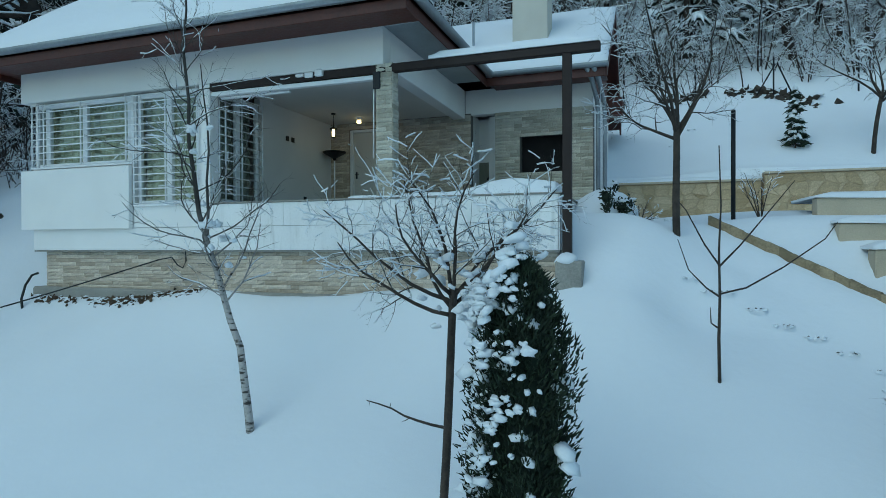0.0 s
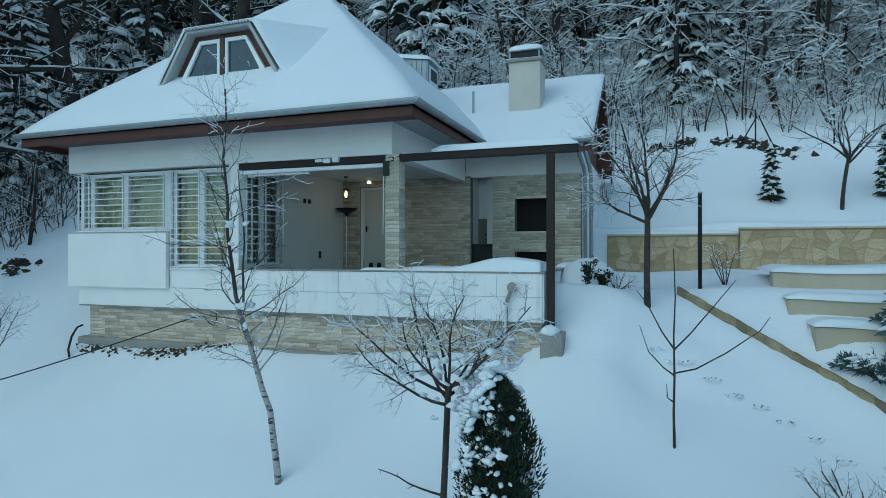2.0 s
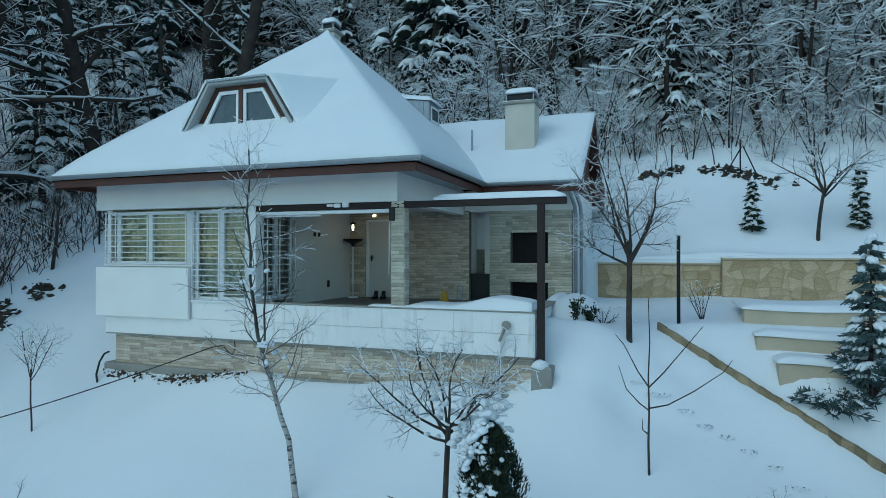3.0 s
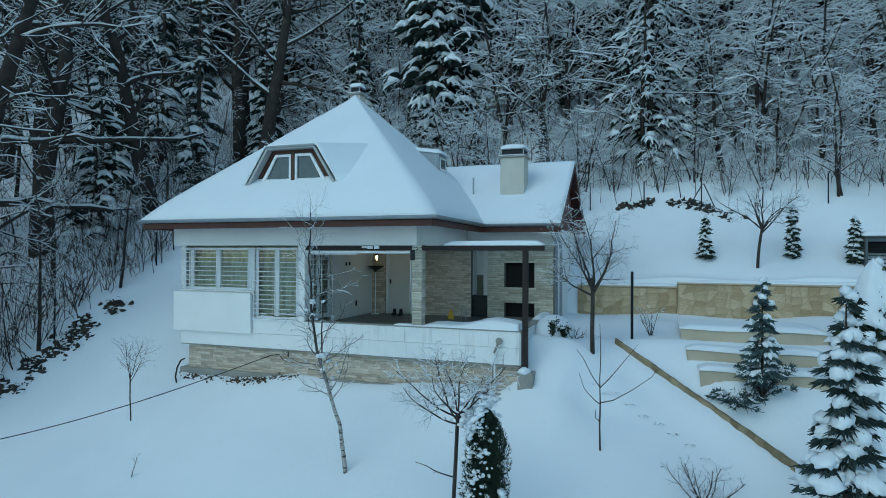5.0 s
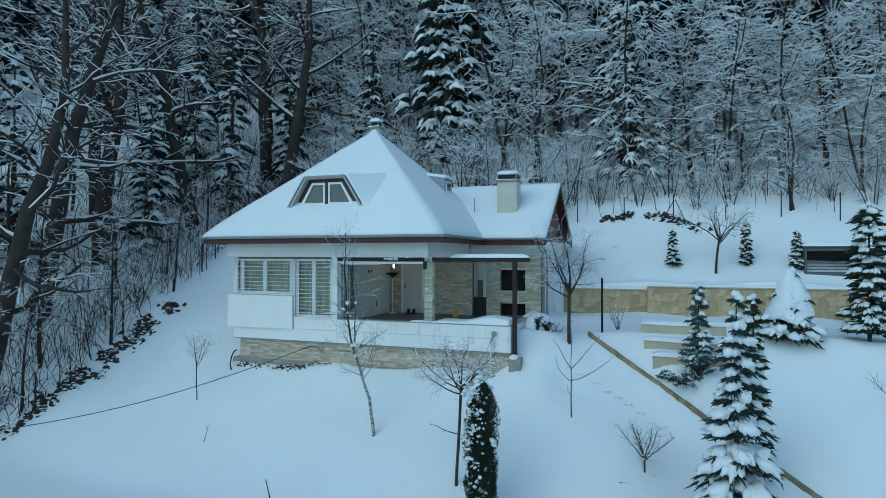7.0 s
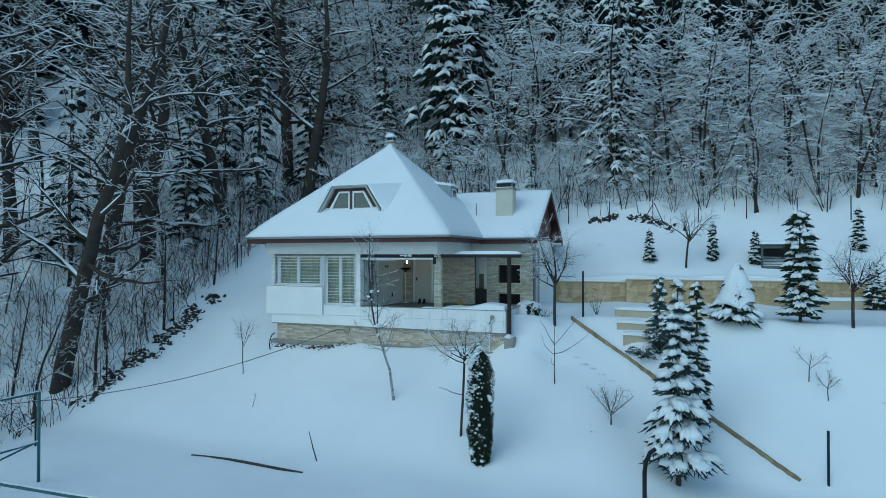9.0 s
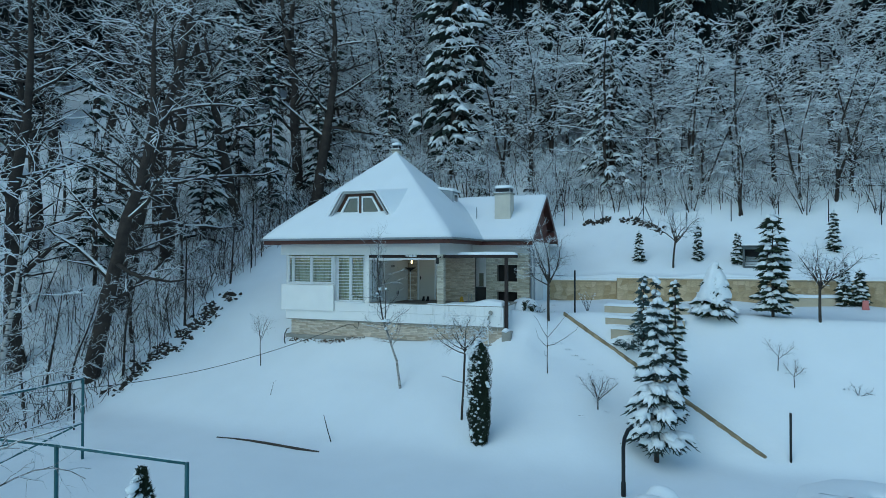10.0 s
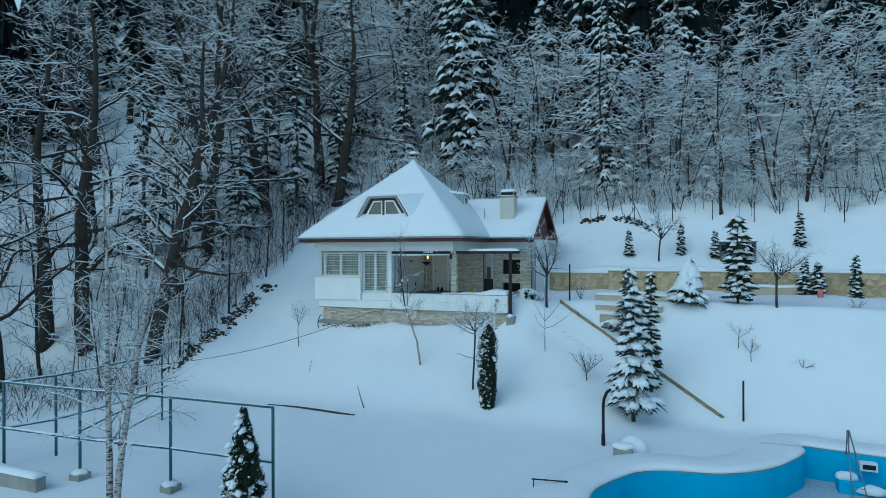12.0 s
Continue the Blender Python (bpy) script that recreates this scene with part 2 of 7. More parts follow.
def across(d, ref):
    """The cross product of each row of d with ref, made unit length."""
    u = np.stack([d[:, 1] * ref[2] - d[:, 2] * ref[1], d[:, 2] * ref[0] - d[:, 0] * ref[2], d[:, 0] * ref[1] - d[:, 1] * ref[0]], 1)
    return u / (np.sqrt((u * u).sum(1))[:, None] + 1e-9)


FACES, CIRCLE = {}, {n: (np.cos(np.arange(n) * 2 * np.pi / n)[None, :, None], np.sin(np.arange(n) * 2 * np.pi / n)[None, :, None]) for n in range(3, 17)}


def tube(pts, radii, sides):
    """A tapered tube along points: its vertices and faces."""
    k = len(pts)
    d = np.empty_like(pts)
    d[0], d[-1] = pts[1] - pts[0], pts[-1] - pts[-2]
    d[1:-1] = pts[2:] - pts[:-2]
    d = d / (np.sqrt((d * d).sum(1))[:, None] + 1e-9)
    u = across(d, (0.31, 0.17, 0.93) if abs(d[0][2]) < 0.8 else (0.95, 0.2, 0.1))
    w = np.stack([d[:, 1] * u[:, 2] - d[:, 2] * u[:, 1], d[:, 2] * u[:, 0] - d[:, 0] * u[:, 2], d[:, 0] * u[:, 1] - d[:, 1] * u[:, 0]], 1)
    c, s = CIRCLE[sides]
    v = pts[:, None] + radii[:, None, None] * (c * u[:, None] + s * w[:, None])
    if (k, sides) not in FACES:
        f = [(i * sides + j, i * sides + (j + 1) % sides, (i + 1) * sides + (j + 1) % sides, (i + 1) * sides + j) for i in range(k - 1) for j in range(sides)]
        if sides > 4:
            f += [tuple(range(sides - 1, -1, -1)), tuple(range((k - 1) * sides, k * sides))]
        FACES[k, sides] = f
    return v.reshape(-1, 3), FACES[k, sides]


def spikes(shape, rings, radii):
    """Many three-sided tapered sprays at once: rings is points x sprays x 3, radii points x sprays."""
    k, n = len(rings), len(rings[0])
    d = rings[-1] - rings[0]
    d = d / (np.sqrt((d * d).sum(1))[:, None] + 1e-9)
    u = across(d, (0.31, 0.62, 0.72))
    w = np.stack([d[:, 1] * u[:, 2] - d[:, 2] * u[:, 1], d[:, 2] * u[:, 0] - d[:, 0] * u[:, 2], d[:, 0] * u[:, 1] - d[:, 1] * u[:, 0]], 1)
    c, s = CIRCLE[3]
    v = np.stack([rings[i][:, None] + radii[i][:, None, None] * (c * u[:, None] + s * w[:, None]) for i in range(k)], 1).reshape(-1, 3)
    q = np.array([(i * 3 + j, i * 3 + (j + 1) % 3, (i + 1) * 3 + (j + 1) % 3, (i + 1) * 3 + j) for i in range(k - 1) for j in range(3)])
    f = (q[None] + (np.arange(n) * 3 * k)[:, None, None] + len(shape.v)).reshape(-1, 4)
    shape.v.extend(v.tolist())
    shape.f.extend(f.tolist())


def ball_template(level):
    bm = bmesh.new()
    bmesh.ops.create_icosphere(bm, subdivisions=level, radius=1)
    bm.verts.index_update()
    v = np.array([x.co[:] for x in bm.verts])
    f = [[x.index for x in face.verts] for face in bm.faces]
    bm.free()
    return v, f


BALLS = {n: ball_template(n) for n in (1, 2, 3)}


def lumpy(level, k):
    """A ball dented by soft noise, so that lumps differ and look drifted."""
    v, f = BALLS[level]
    o = Vector((7.3 * k, 3.1 * k, 1.7))
    d = np.array([noise.noise(Vector(p) * 1.3 + o) + 0.5 * noise.noise(Vector(p) * 3.1 + o) for p in v])
    return d, f


DENTS = {(n, k): lumpy(n, k) for n in (1, 2, 3) for k in range(16)}


def clump(shape, rng, at, size, level=1, rough=0.25, turn=0.0, tilt=0.0):
    """An uneven lump of snow or earth, flat below."""
    v = BALLS[level][0]
    d, f = DENTS[level, int(rng.integers(0, 16))]
    v = v * (1 + 2.2 * rough * d[:, None] + 0.25 * rough * rng.uniform(-1, 1, (len(v), 1)))
    v[:, 2] = np.where(v[:, 2] < 0, v[:, 2] * 0.45, v[:, 2])
    v = v * np.array(size)
    c, s = np.cos(tilt), np.sin(tilt)
    v = np.stack([v[:, 0] * c - v[:, 2] * s, v[:, 1], v[:, 0] * s + v[:, 2] * c], 1)
    c, s = np.cos(turn), np.sin(turn)
    v = np.stack([v[:, 0] * c - v[:, 1] * s, v[:, 0] * s + v[:, 1] * c, v[:, 2]], 1) + np.array(at)
    shape.add(v.tolist(), f)


def smooth01(a, b, x):
    t = np.clip((x - a) / (b - a), 0, 1)
    return t * t * (3 - 2 * t)


# ---- the ground: a level court below, a slope up to the house, a walled terrace and the wooded hill ----
COURT = -3.45
POOL = [(7.5, -12.5), (7.55, -10.3), (7.9, -9.3), (8.45, -8.4), (9.1, -7.95), (9.8, -7.75), (10.55, -7.62), (11.4, -7.22), (12.25, -6.45), (12.8, -5.65), (13.25, -4.85), (13.5, -4.1), (16.5, -4.5), (19.5, -5.0), (19.5, -12.5)]


def pool_distance(x, y):
    """The distance to the pool's outline, negative inside."""
    best, inside = np.full(np.shape(x), 1e9), np.zeros(np.shape(x), bool)
    for (ax, ay), (bx, by) in zip(POOL, POOL[1:] + POOL[:1]):
        t = np.clip(((x - ax) * (bx - ax) + (y - ay) * (by - ay)) / ((bx - ax) ** 2 + (by - ay) ** 2), 0, 1)
        best = np.minimum(best, np.hypot(x - ax - t * (bx - ax), y - ay - t * (by - ay)))
        inside ^= ((ay > y) != (by > y)) & (x < (bx - ax) * (y - ay) / ((by - ay) if by != ay else 1e-9) + ax)
    return np.where(inside, -best, best)


def soft_max(a, b, k=0.25):
    return 0.5 * (a + b + np.sqrt((a - b) ** 2 + k * k))


def land(x, y):
    """The height of the snow at a place, before the pool is dug."""
    x, y = np.asarray(x, float), np.asarray(y, float)
    left = -0.95 + 0.55 * y
    bank = np.minimum(np.where(y < 0, left, -0.95 + 1.4 * y), 0.5 + 0.02 * y)
    yard = np.minimum(0.40 - 0.89 * (1.80 - y), 0.5 + 0.03 * (y - 2.15))
    bank = bank + 0.55 * smooth01(1.7, 2.8, x) * np.exp(-((y + 0.1) / 0.8) ** 2) * (1 - smooth01(3.4, 4.4, x))
    low = np.maximum(1.0 - y, 0)
    w = smooth01(3.3, 5.3 + 0.8 * low, x - 0.5 * low)
    mound = smooth01(0.0, 0.3, y - 1.79 + 0.627 * (x - 4.63)) * smooth01(6.2, 6.7, x) * (1 - smooth01(8.6, 9.6, x)) * np.exp(-((y - 0.62) / 0.5) ** 2)
    right = bank * (1 - w) + (yard + 0.36 * mound) * w
    right = right + 1.15 * smooth01(7.2, 7.4, y) + 0.62 * np.maximum(y - 7.8, 0)
    hill = left + 0.1 * np.maximum(y - 8, 0) + 0.2 * np.maximum(-11.5 - x, 0) * smooth01(-6, 0, y)
    hill = hill + (0.10 + 0.20 * smooth01(-5.2, -3.0, x)) * smooth01(-7.6, -7.2, x) * np.exp(-(y / 0.9) ** 2)
    hill = hill + 0.38 * smooth01(7.9, 9.6, -x) * smooth01(-0.5, 2.2, y) * (1 - smooth01(9, 13, y))
    side = smooth01(1.2, 2.4, x) * (1 - smooth01(11.5, 26, y))
    base = hill * (1 - side) + right * side
    # the snow meets the stone edging a hand below its top
    run = np.clip(((x - 4.63) * 6.57 - (y - 1.79) * 4.13) / 60.2, 0, 1)
    near = np.exp(-(np.hypot(x - 4.63 - 6.57 * run, y - 1.79 + 4.13 * run) / 0.28) ** 2)
    base = base * (1 - near) + (0.39 - 3.68 * run) * near
    roll = 0.10 * (1 - near) * np.sin(0.9 * x + 0.6 * y) * np.sin(0.7 * y - 0.4 * x + 1.0) * smooth01(-3.4, -2.0, base)
    roll = roll + 0.5 * np.sin(0.21 * x + 1.7) * np.sin(0.17 * y) * smooth01(13, 25, y)
    under = smooth01(-7.25, -7.0, x) * (1 - smooth01(2.2, 2.45, x)) * smooth01(0.15, 0.4, y) * (1 - smooth01(8.6, 8.9, y))
    base = base * (1 - under) + np.minimum(base, -1.2) * under
    return soft_max(base + roll, COURT - 0.1, 0.35) + 0.02 * np.sin(1.1 * x) * np.sin(0.8 * y)


def ground_z(x, y):
    return float(land(x, y))


def build_ground():
    def lines(fine0, fine1, step, low, high, extra=()):
        near = list(np.arange(fine0, fine1, step))
        out, s, v = [], step, fine1
        while v < high:
            out.append(v)
            s *= 1.12
            v += s
        back, s, v = [], step, fine0
        while v > low:
            s *= 1.12
            v -= s
            back.append(v)
        return np.array(sorted(set([round(a, 3) for a in back + near + out] + list(extra) + [high])))

    xs = lines(-15.0, 20.0, 0.2, -400, 400)
    ys = lines(-14.0, 14.0, 0.2, -400, 400, (7.22, 7.38))
    gx, gy = np.meshgrid(xs, ys)
    z = land(gx, gy)
    pd = pool_distance(gx, gy)
    z = np.where(pd < 0.3, COURT - 2.6, z)
    fine = np.array([[noise.noise((0.55 * a, 0.55 * b, 3.1)) for a in xs] for b in ys])
    crumbs = np.array([[noise.noise((2.3 * a, 2.3 * b, 8.2)) for a in xs] for b in ys])
    z = z + (0.045 * fine + 0.012 * crumbs) * (pd > 0.9)
    n = len(xs)
    faces = [(j * n + i, j * n + i + 1, (j + 1) * n + i + 1, (j + 1) * n + i) for j in range(len(ys) - 1) for i in range(n - 1)]
    g = obj("ground", np.stack([gx, gy, z], -1).reshape(-1, 3).tolist(), faces, SNOW, smooth=True)
    tagged(g, "snow-covered sloping garden and wooded hillside", "ground", kind="structure")


build_ground()

# ---- the house ----
EAVE_L, EAVE_R, EAVE_F, EAVE_B, EAVE_Z = -7.93, 0.70, -0.78, 7.84, 3.48
APEX = (-3.61, 3.53, 7.58)
BACK = 4.2          # the wall at the back of the porch
FLOOR = 0.63        # the porch floor
house = thing("house", "white one-storey house with a snow-covered hipped roof and stone-clad base", "house")


def house_box(name, mat, *boxes, label="", c=0.008, parent=None):
    s = Shape()
    for b in boxes:
        s.box(*b, c=c)
    return s.end(name, mat, parent or house, label)


# upper band of the walls, left and rear walls
for b in ((-7.6, 0.0, 0.0, 0.26, 2.79, 3.40), (-0.26, 0.0, 0.262, BACK, 2.79, 3.40), (-7.6, -7.34, 0.262, 7.1, 2.79, 3.40)):
    house_box("upper_wall", PLASTER, b)
house_box("left_wall", PLASTER, (-7.42, -7.28, 0.15, 7.1, 0.0, 2.79), (-7.42, 0.0, 6.9, 7.1, -1.2, 3.4))
house_box("front_wall", PLASTER, (-7.3, -4.83, 0.02, 0.28, 0.0, 1.52), (-4.83, -3.2, 0.0, 0.28, 0.395, 0.78), (-7.3, -3.2, 0.0, 0.28, 0.0, 0.389))
house_box("corner_pier", PLASTER, (-3.42, -3.2, 0.02, 0.24, 0.78, 2.79))
house_box("window_box", PLASTER, (-7.5, -4.85, -0.09, 0.0, 0.38, 1.49), label="smooth white projecting box under the window")
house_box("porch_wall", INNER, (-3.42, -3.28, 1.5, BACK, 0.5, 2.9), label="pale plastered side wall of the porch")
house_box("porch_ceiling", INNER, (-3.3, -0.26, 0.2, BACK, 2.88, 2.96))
house_box("floor_slab", TILE, (-3.3, 2.42, 0.18, BACK + 0.1, 0.45, FLOOR), label="dark tiled porch floor")
house_box("back_wall", MORTAR, (-3.3, -2.78, BACK, BACK + 0.2, 0.5, 2.9), (-2.78, -1.83, BACK, BACK + 0.2, 2.72, 2.9), (-1.83, 0.13, BACK, BACK + 0.2, 0.5, 2.9))
house_box("chimney_breast", MORTAR, (0.67, 1.2, BACK, BACK + 0.3, 0.5, 2.86), (2.13, 2.7, BACK, BACK + 0.3, 0.3, 2.86), (1.2, 2.13, BACK, BACK + 0.3, 2.36, 2.86), (1.2, 2.13, BACK, BACK + 0.3, 1.13, 1.55), (1.2, 2.13, BACK, BACK + 0.3, 0.5, 0.66))
house_box("wing_wall", PLASTER, (0.0, 2.7, BACK + 0.02, BACK + 0.26, 2.865, 3.40), (2.46, 2.7, BACK + 0.3, 9.1, 0.3, 3.40), (0.0, 2.7, 8.9, 9.1, 0.0, 3.4), (0.45, 0.67, BACK + 0.3, BACK + 0.9, 0.5, 2.86))
house_box("hearth", SOOT, (1.15, 2.18, BACK + 0.3, BACK + 0.34, 0.6, 2.42), (1.15, 1.19, BACK + 0.3, BACK + 0.8, 0.6, 2.4), (1.19, 2.14, BACK + 0.25, BACK + 0.33, 0.6, 2.4), label="sooty black grill and wood openings")
house_box("niche", PLASTER, (0.0, 0.72, BACK + 0.7, BACK + 0.8, 0.5, 2.9), (-0.05, 0.13, BACK + 0.2, BACK + 0.75, 0.5, 2.9))
house_box("splashback", GREEN_PANEL, (0.13, 0.67, BACK + 0.66, BACK + 0.7, 1.3, 1.92))
house_box("sink_cabinet", DARK_METAL, (0.14, 0.66, BACK + 0.12, BACK + 0.62, 0.63, 1.24), (0.13, 0.67, BACK + 0.05, BACK + 0.66, 1.24, 1.29), label="black sink cabinet with a counter")
tap = Shape().tube([(0.4, BACK + 0.55, 1.29), (0.4, BACK + 0.55, 1.5), (0.4, BACK + 0.45, 1.56), (0.4, BACK + 0.36, 1.5)], 0.014, 6)
tap.tube([(0.34, BACK + 0.55, 1.40), (0.47, BACK + 0.55, 1.44)], 0.012, 5).end("tap", DARK_METAL, house, smooth=True)

# parapet: painted panels in two rows with joints, a thin dark cap
house_box("parapet_core", CONCRETE, (-3.2, 2.58, 0.03, 0.2, 0.0, 0.76), (2.38, 2.58, 0.2, BACK, -0.3, 0.76))
for r, (z0, z1) in enumerate(((0.0, 0.389), (0.395, 0.765))):
    x = -3.195
    while x < 2.55:
        w = (2.95 if r == 0 else 0.72) if x < 2.0 else 0.8
        x1 = min(2.6, x + w)
        if 2.6 - x1 < 0.25:
            x1 = 2.6
        house_box("parapet_panel", PANEL, (x, x1 - 0.003, 0.0, 0.03, z0, z1), c=0.0025)
        x = x1
    house_box("parapet_panel", PANEL, (2.58, 2.61, 0.0, 2.1, z0, z1), c=0.004)
    house_box("parapet_panel", PANEL, (2.58, 2.61, 2.106, BACK, z0, z1), c=0.004)
house_box("parapet_cap", CONCRETE, (-3.2, 2.63, -0.02, 0.22, 0.77, 0.795), (2.36, 2.63, 0.22, BACK, 0.77, 0.795))
house_box("sill_ledge", CONCRETE, (-7.3, 2.61, 0.01, 0.2, -0.03, -0.003))

# stone-clad base on a concrete footing
house_box("plinth_core", MORTAR, (-7.1, 2.55, 0.12, 0.4, -0.72, -0.03), (2.35, 2.55, 0.4, BACK, -0.72, 0.0))
house_box("footing", CONCRETE, (-7.35, 2.5, 0.0, 0.4, -1.45, -0.69), c=0.03, label="rough weathered concrete footing")
column = house_box("column", MORTAR, (-0.13, 0.13, 0.03, 0.25, FLOOR, 2.79))

# beam, post and its block
house_box("beam", BROWN_WOOD, (-3.2, 3.14, 0.02, 0.14, 2.665, 2.785), label="dark brown timber beam")
house_box("beam_bracket", DARK_METAL, (-0.17, -0.05, -0.01, 0.02, 2.42, 2.68))
house_box("post", BROWN_WOOD, (2.64, 2.76, 0.02, 0.16, -0.12, 2.665), label="dark brown timber post")
s = Shape()
s.box(2.56, 2.92, -0.12, 0.26, -1.0, -0.14, c=0.02)
s.end("post_block", CONCRETE, house, "low concrete block under the post")
house_box("awning_box", WHITE_FRAME, (-3.2, -0.16, 0.06, 0.16, 2.585, 2.655), label="white roller awning box")
house_box("tube_light", WHITE_FRAME, (-3.1, -1.75, 0.17, 0.23, 2.55, 2.59))
s = Shape().tube([(-0.2, 0.1, 2.6), (-0.21, 0.1, 1.4)], 0.012, 5)
s.end("awning_crank", WHITE_FRAME, house, smooth=True)


# roof: boarded soffit, deck, gutters and the snow on it
def roof_planes(grow, lift):
    """Corners of the hipped roof, its eave pushed out by grow and raised by lift."""
    l, r, f_, b, z = EAVE_L - grow, EAVE_R + grow, EAVE_F - grow, EAVE_B + grow, EAVE_Z + lift
    return [(l, f_, z), (r, f_, z), (r, b, z), (l, b, z), (APEX[0], APEX[1], APEX[2] + lift)]


s = Shape()
top, low = roof_planes(0, 0.0), roof_planes(0, -0.1)
s.add(top + low, [(0, 1, 4), (1, 2, 4), (2, 3, 4), (3, 0, 4), (5, 9, 6), (6, 9, 7), (7, 9, 8), (8, 9, 5), (0, 5, 6, 1), (1, 6, 7, 2), (2, 7, 8, 3), (3, 8, 5, 0)])
s.end("roof", RED_WOOD, house)
house_box("soffit", RED_WOOD, (EAVE_L + 0.02, EAVE_R - 0.02, EAVE_F + 0.02, 0.0, 3.345, 3.37), (EAVE_L + 0.02, -7.6, 0.0, 7.8, 3.345, 3.37), (EAVE_R - 0.02, 2.98, 3.42, BACK + 0.02, 3.345, 3.37), label="red-brown boarded soffit")
# zinc grey stands in for the shade on the red-brown side soffit
house_box("side_soffit", ZINC, (0.0, EAVE_R - 0.02, 0.0, 3.4, 3.345, 3.37), label="side soffit, its shaded look set as grey")
house_box("fascia", RED_WOOD, (EAVE_L, EAVE_R, EAVE_F, EAVE_F + 0.02, 3.23, 3.46), (EAVE_R - 0.02, EAVE_R, EAVE_F + 0.02, 3.42, 3.23, 3.46), (EAVE_R, 2.98, 3.40, 3.42, 3.23, 3.46), (EAVE_L, EAVE_L + 0.02, EAVE_F + 0.02, 7.8, 3.23, 3.46))

WING_R, RIDGE_Y, RIDGE_Z, WING_F, WING_B = 3.0, 6.65, 5.70, 3.42, 9.88
s = Shape()
s.prism([(WING_F, EAVE_Z), (RIDGE_Y, RIDGE_Z), (WING_B, EAVE_Z), (WING_B, EAVE_Z - 0.1), (RIDGE_Y, RIDGE_Z - 0.12), (WING_F, EAVE_Z - 0.1)], "x", -2.2, WING_R)
s.end("wing_roof", RED_WOOD, house)
s = Shape()
s.prism([(4.3, 3.4), (9.0, 3.4), (RIDGE_Y, RIDGE_Z - 0.12)], "x", 2.5, 2.72)
s.end("gable", GABLE_WOOD, house, "red-brown boarded gable")
s = Shape()
for ya, yb in ((WING_F, RIDGE_Y), (WING_B, RIDGE_Y)):
    s.prism([(ya, EAVE_Z + 0.02), (yb, RIDGE_Z + 0.02), (yb, RIDGE_Z - 0.26), (ya, EAVE_Z - 0.26)], "x", WING_R - 0.03, WING_R + 0.02)
s.end("barge_board", RED_WOOD, house)


def gutter(name, a, b, side):
    """A half-round gutter from a to b, its open side up, with brackets."""
    a, b = Vector(a), Vector(b)
    d = (b - a).normalized()
    out = Vector(side)
    s = Shape()
    prof = [(math.cos(t) * 0.08, math.sin(t) * 0.088) for t in np.linspace(math.pi, 2 * math.pi, 9)]
    inner = [(c * 0.9, z * 0.9) for c, z in prof[::-1]]
    ring = prof + inner
    v = [tuple(p + out * c + Vector((0, 0, z))) for p in (a, b) for c, z in ring]
    n = len(ring)
    s.add(v, [(i, (i + 1) % n, (i + 1) % n + n, i + n) for i in range(n)] + [tuple(range(n)), tuple(range(2 * n - 1, n - 1, -1))])
    g = s.end(name, ZINC, house, "grey zinc gutter")
    steps = int((b - a).length / 0.62)
    for i in range(steps):
        k = Shape()
        p = a + d * (0.3 + i * 0.62)
        ring = [tuple(p + d * e + out * c * 1.06 + Vector((0, 0, z * 1.06))) for e in (-0.012, 0.012) for c, z in prof]
        m = len(prof)
        k.add(ring, [(j, j + 1, j + 1 + m, j + m) for j in range(m - 1)])
        k.end("bracket", ZINC, g)
    return g


gutter("gutter", (EAVE_L - 0.05, EAVE_F - 0.075, 3.475), (EAVE_R + 0.14, EAVE_F - 0.075, 3.475), (0, -1, 0))
gutter("gutter", (EAVE_R + 0.075, EAVE_F - 0.14, 3.475), (EAVE_R + 0.075, WING_F - 0.005, 3.475), (1, 0, 0))
gutter("gutter", (EAVE_R + 0.0, WING_F - 0.075, 3.475), (WING_R + 0.05, WING_F - 0.075, 3.475), (0, -1, 0))
for dx in (2.80, 2.93):
    s = Shape().tube([(dx - 0.15, WING_F - 0.07, 3.4), (dx - 0.08, WING_F + 0.2, 3.25), (dx - 0.02, BACK - 0.1, 2.95), (dx, BACK - 0.06, 2.7), (dx, BACK - 0.06, 0.5)], 0.045, 8)
    s.end("downpipe", ZINC, house, smooth=True)


def snow_sheet(name, grid_fn, nu, nv, parent, thick, base_z=None):
    """A soft sheet of snow over a surface given by u and v, with rolled edges."""
    us, vs = np.linspace(0, 1, nu), np.linspace(0, 1, nv)
    v = []
    for b in vs:
        for a in us:
            e = min(a, 1 - a, b, 1 - b) * 14
            p = grid_fn(a, b)
            t = thick * (0.35 + 0.65 * min(1, e)) + 0.02 * noise.noise((p[0] * 0.9, p[1] * 0.9, p[2]))
            v.append((p[0], p[1], p[2] + t))
    n, m = nu, nu * nv
    f = [(j * n + i, j * n + i + 1, (j + 1) * n + i + 1, (j + 1) * n + i) for j in range(nv - 1) for i in range(nu - 1)]
    rim = [i for i in range(n)] + [j * n + n - 1 for j in range(1, nv)] + [(nv - 1) * n + i for i in range(n - 2, -1, -1)] + [j * n for j in range(nv - 2, 0, -1)]
    base = len(v)
    for i in rim:
        p = grid_fn(us[i % n], vs[i // n])
        v.append((p[0], p[1], p[2] if base_z is None else base_z))
    k = len(rim)
    f += [(rim[i], base + i, base + (i + 1) % k, rim[(i + 1) % k]) for i in range(k)]
    return obj(name, v, f, SNOW, parent, smooth=True)


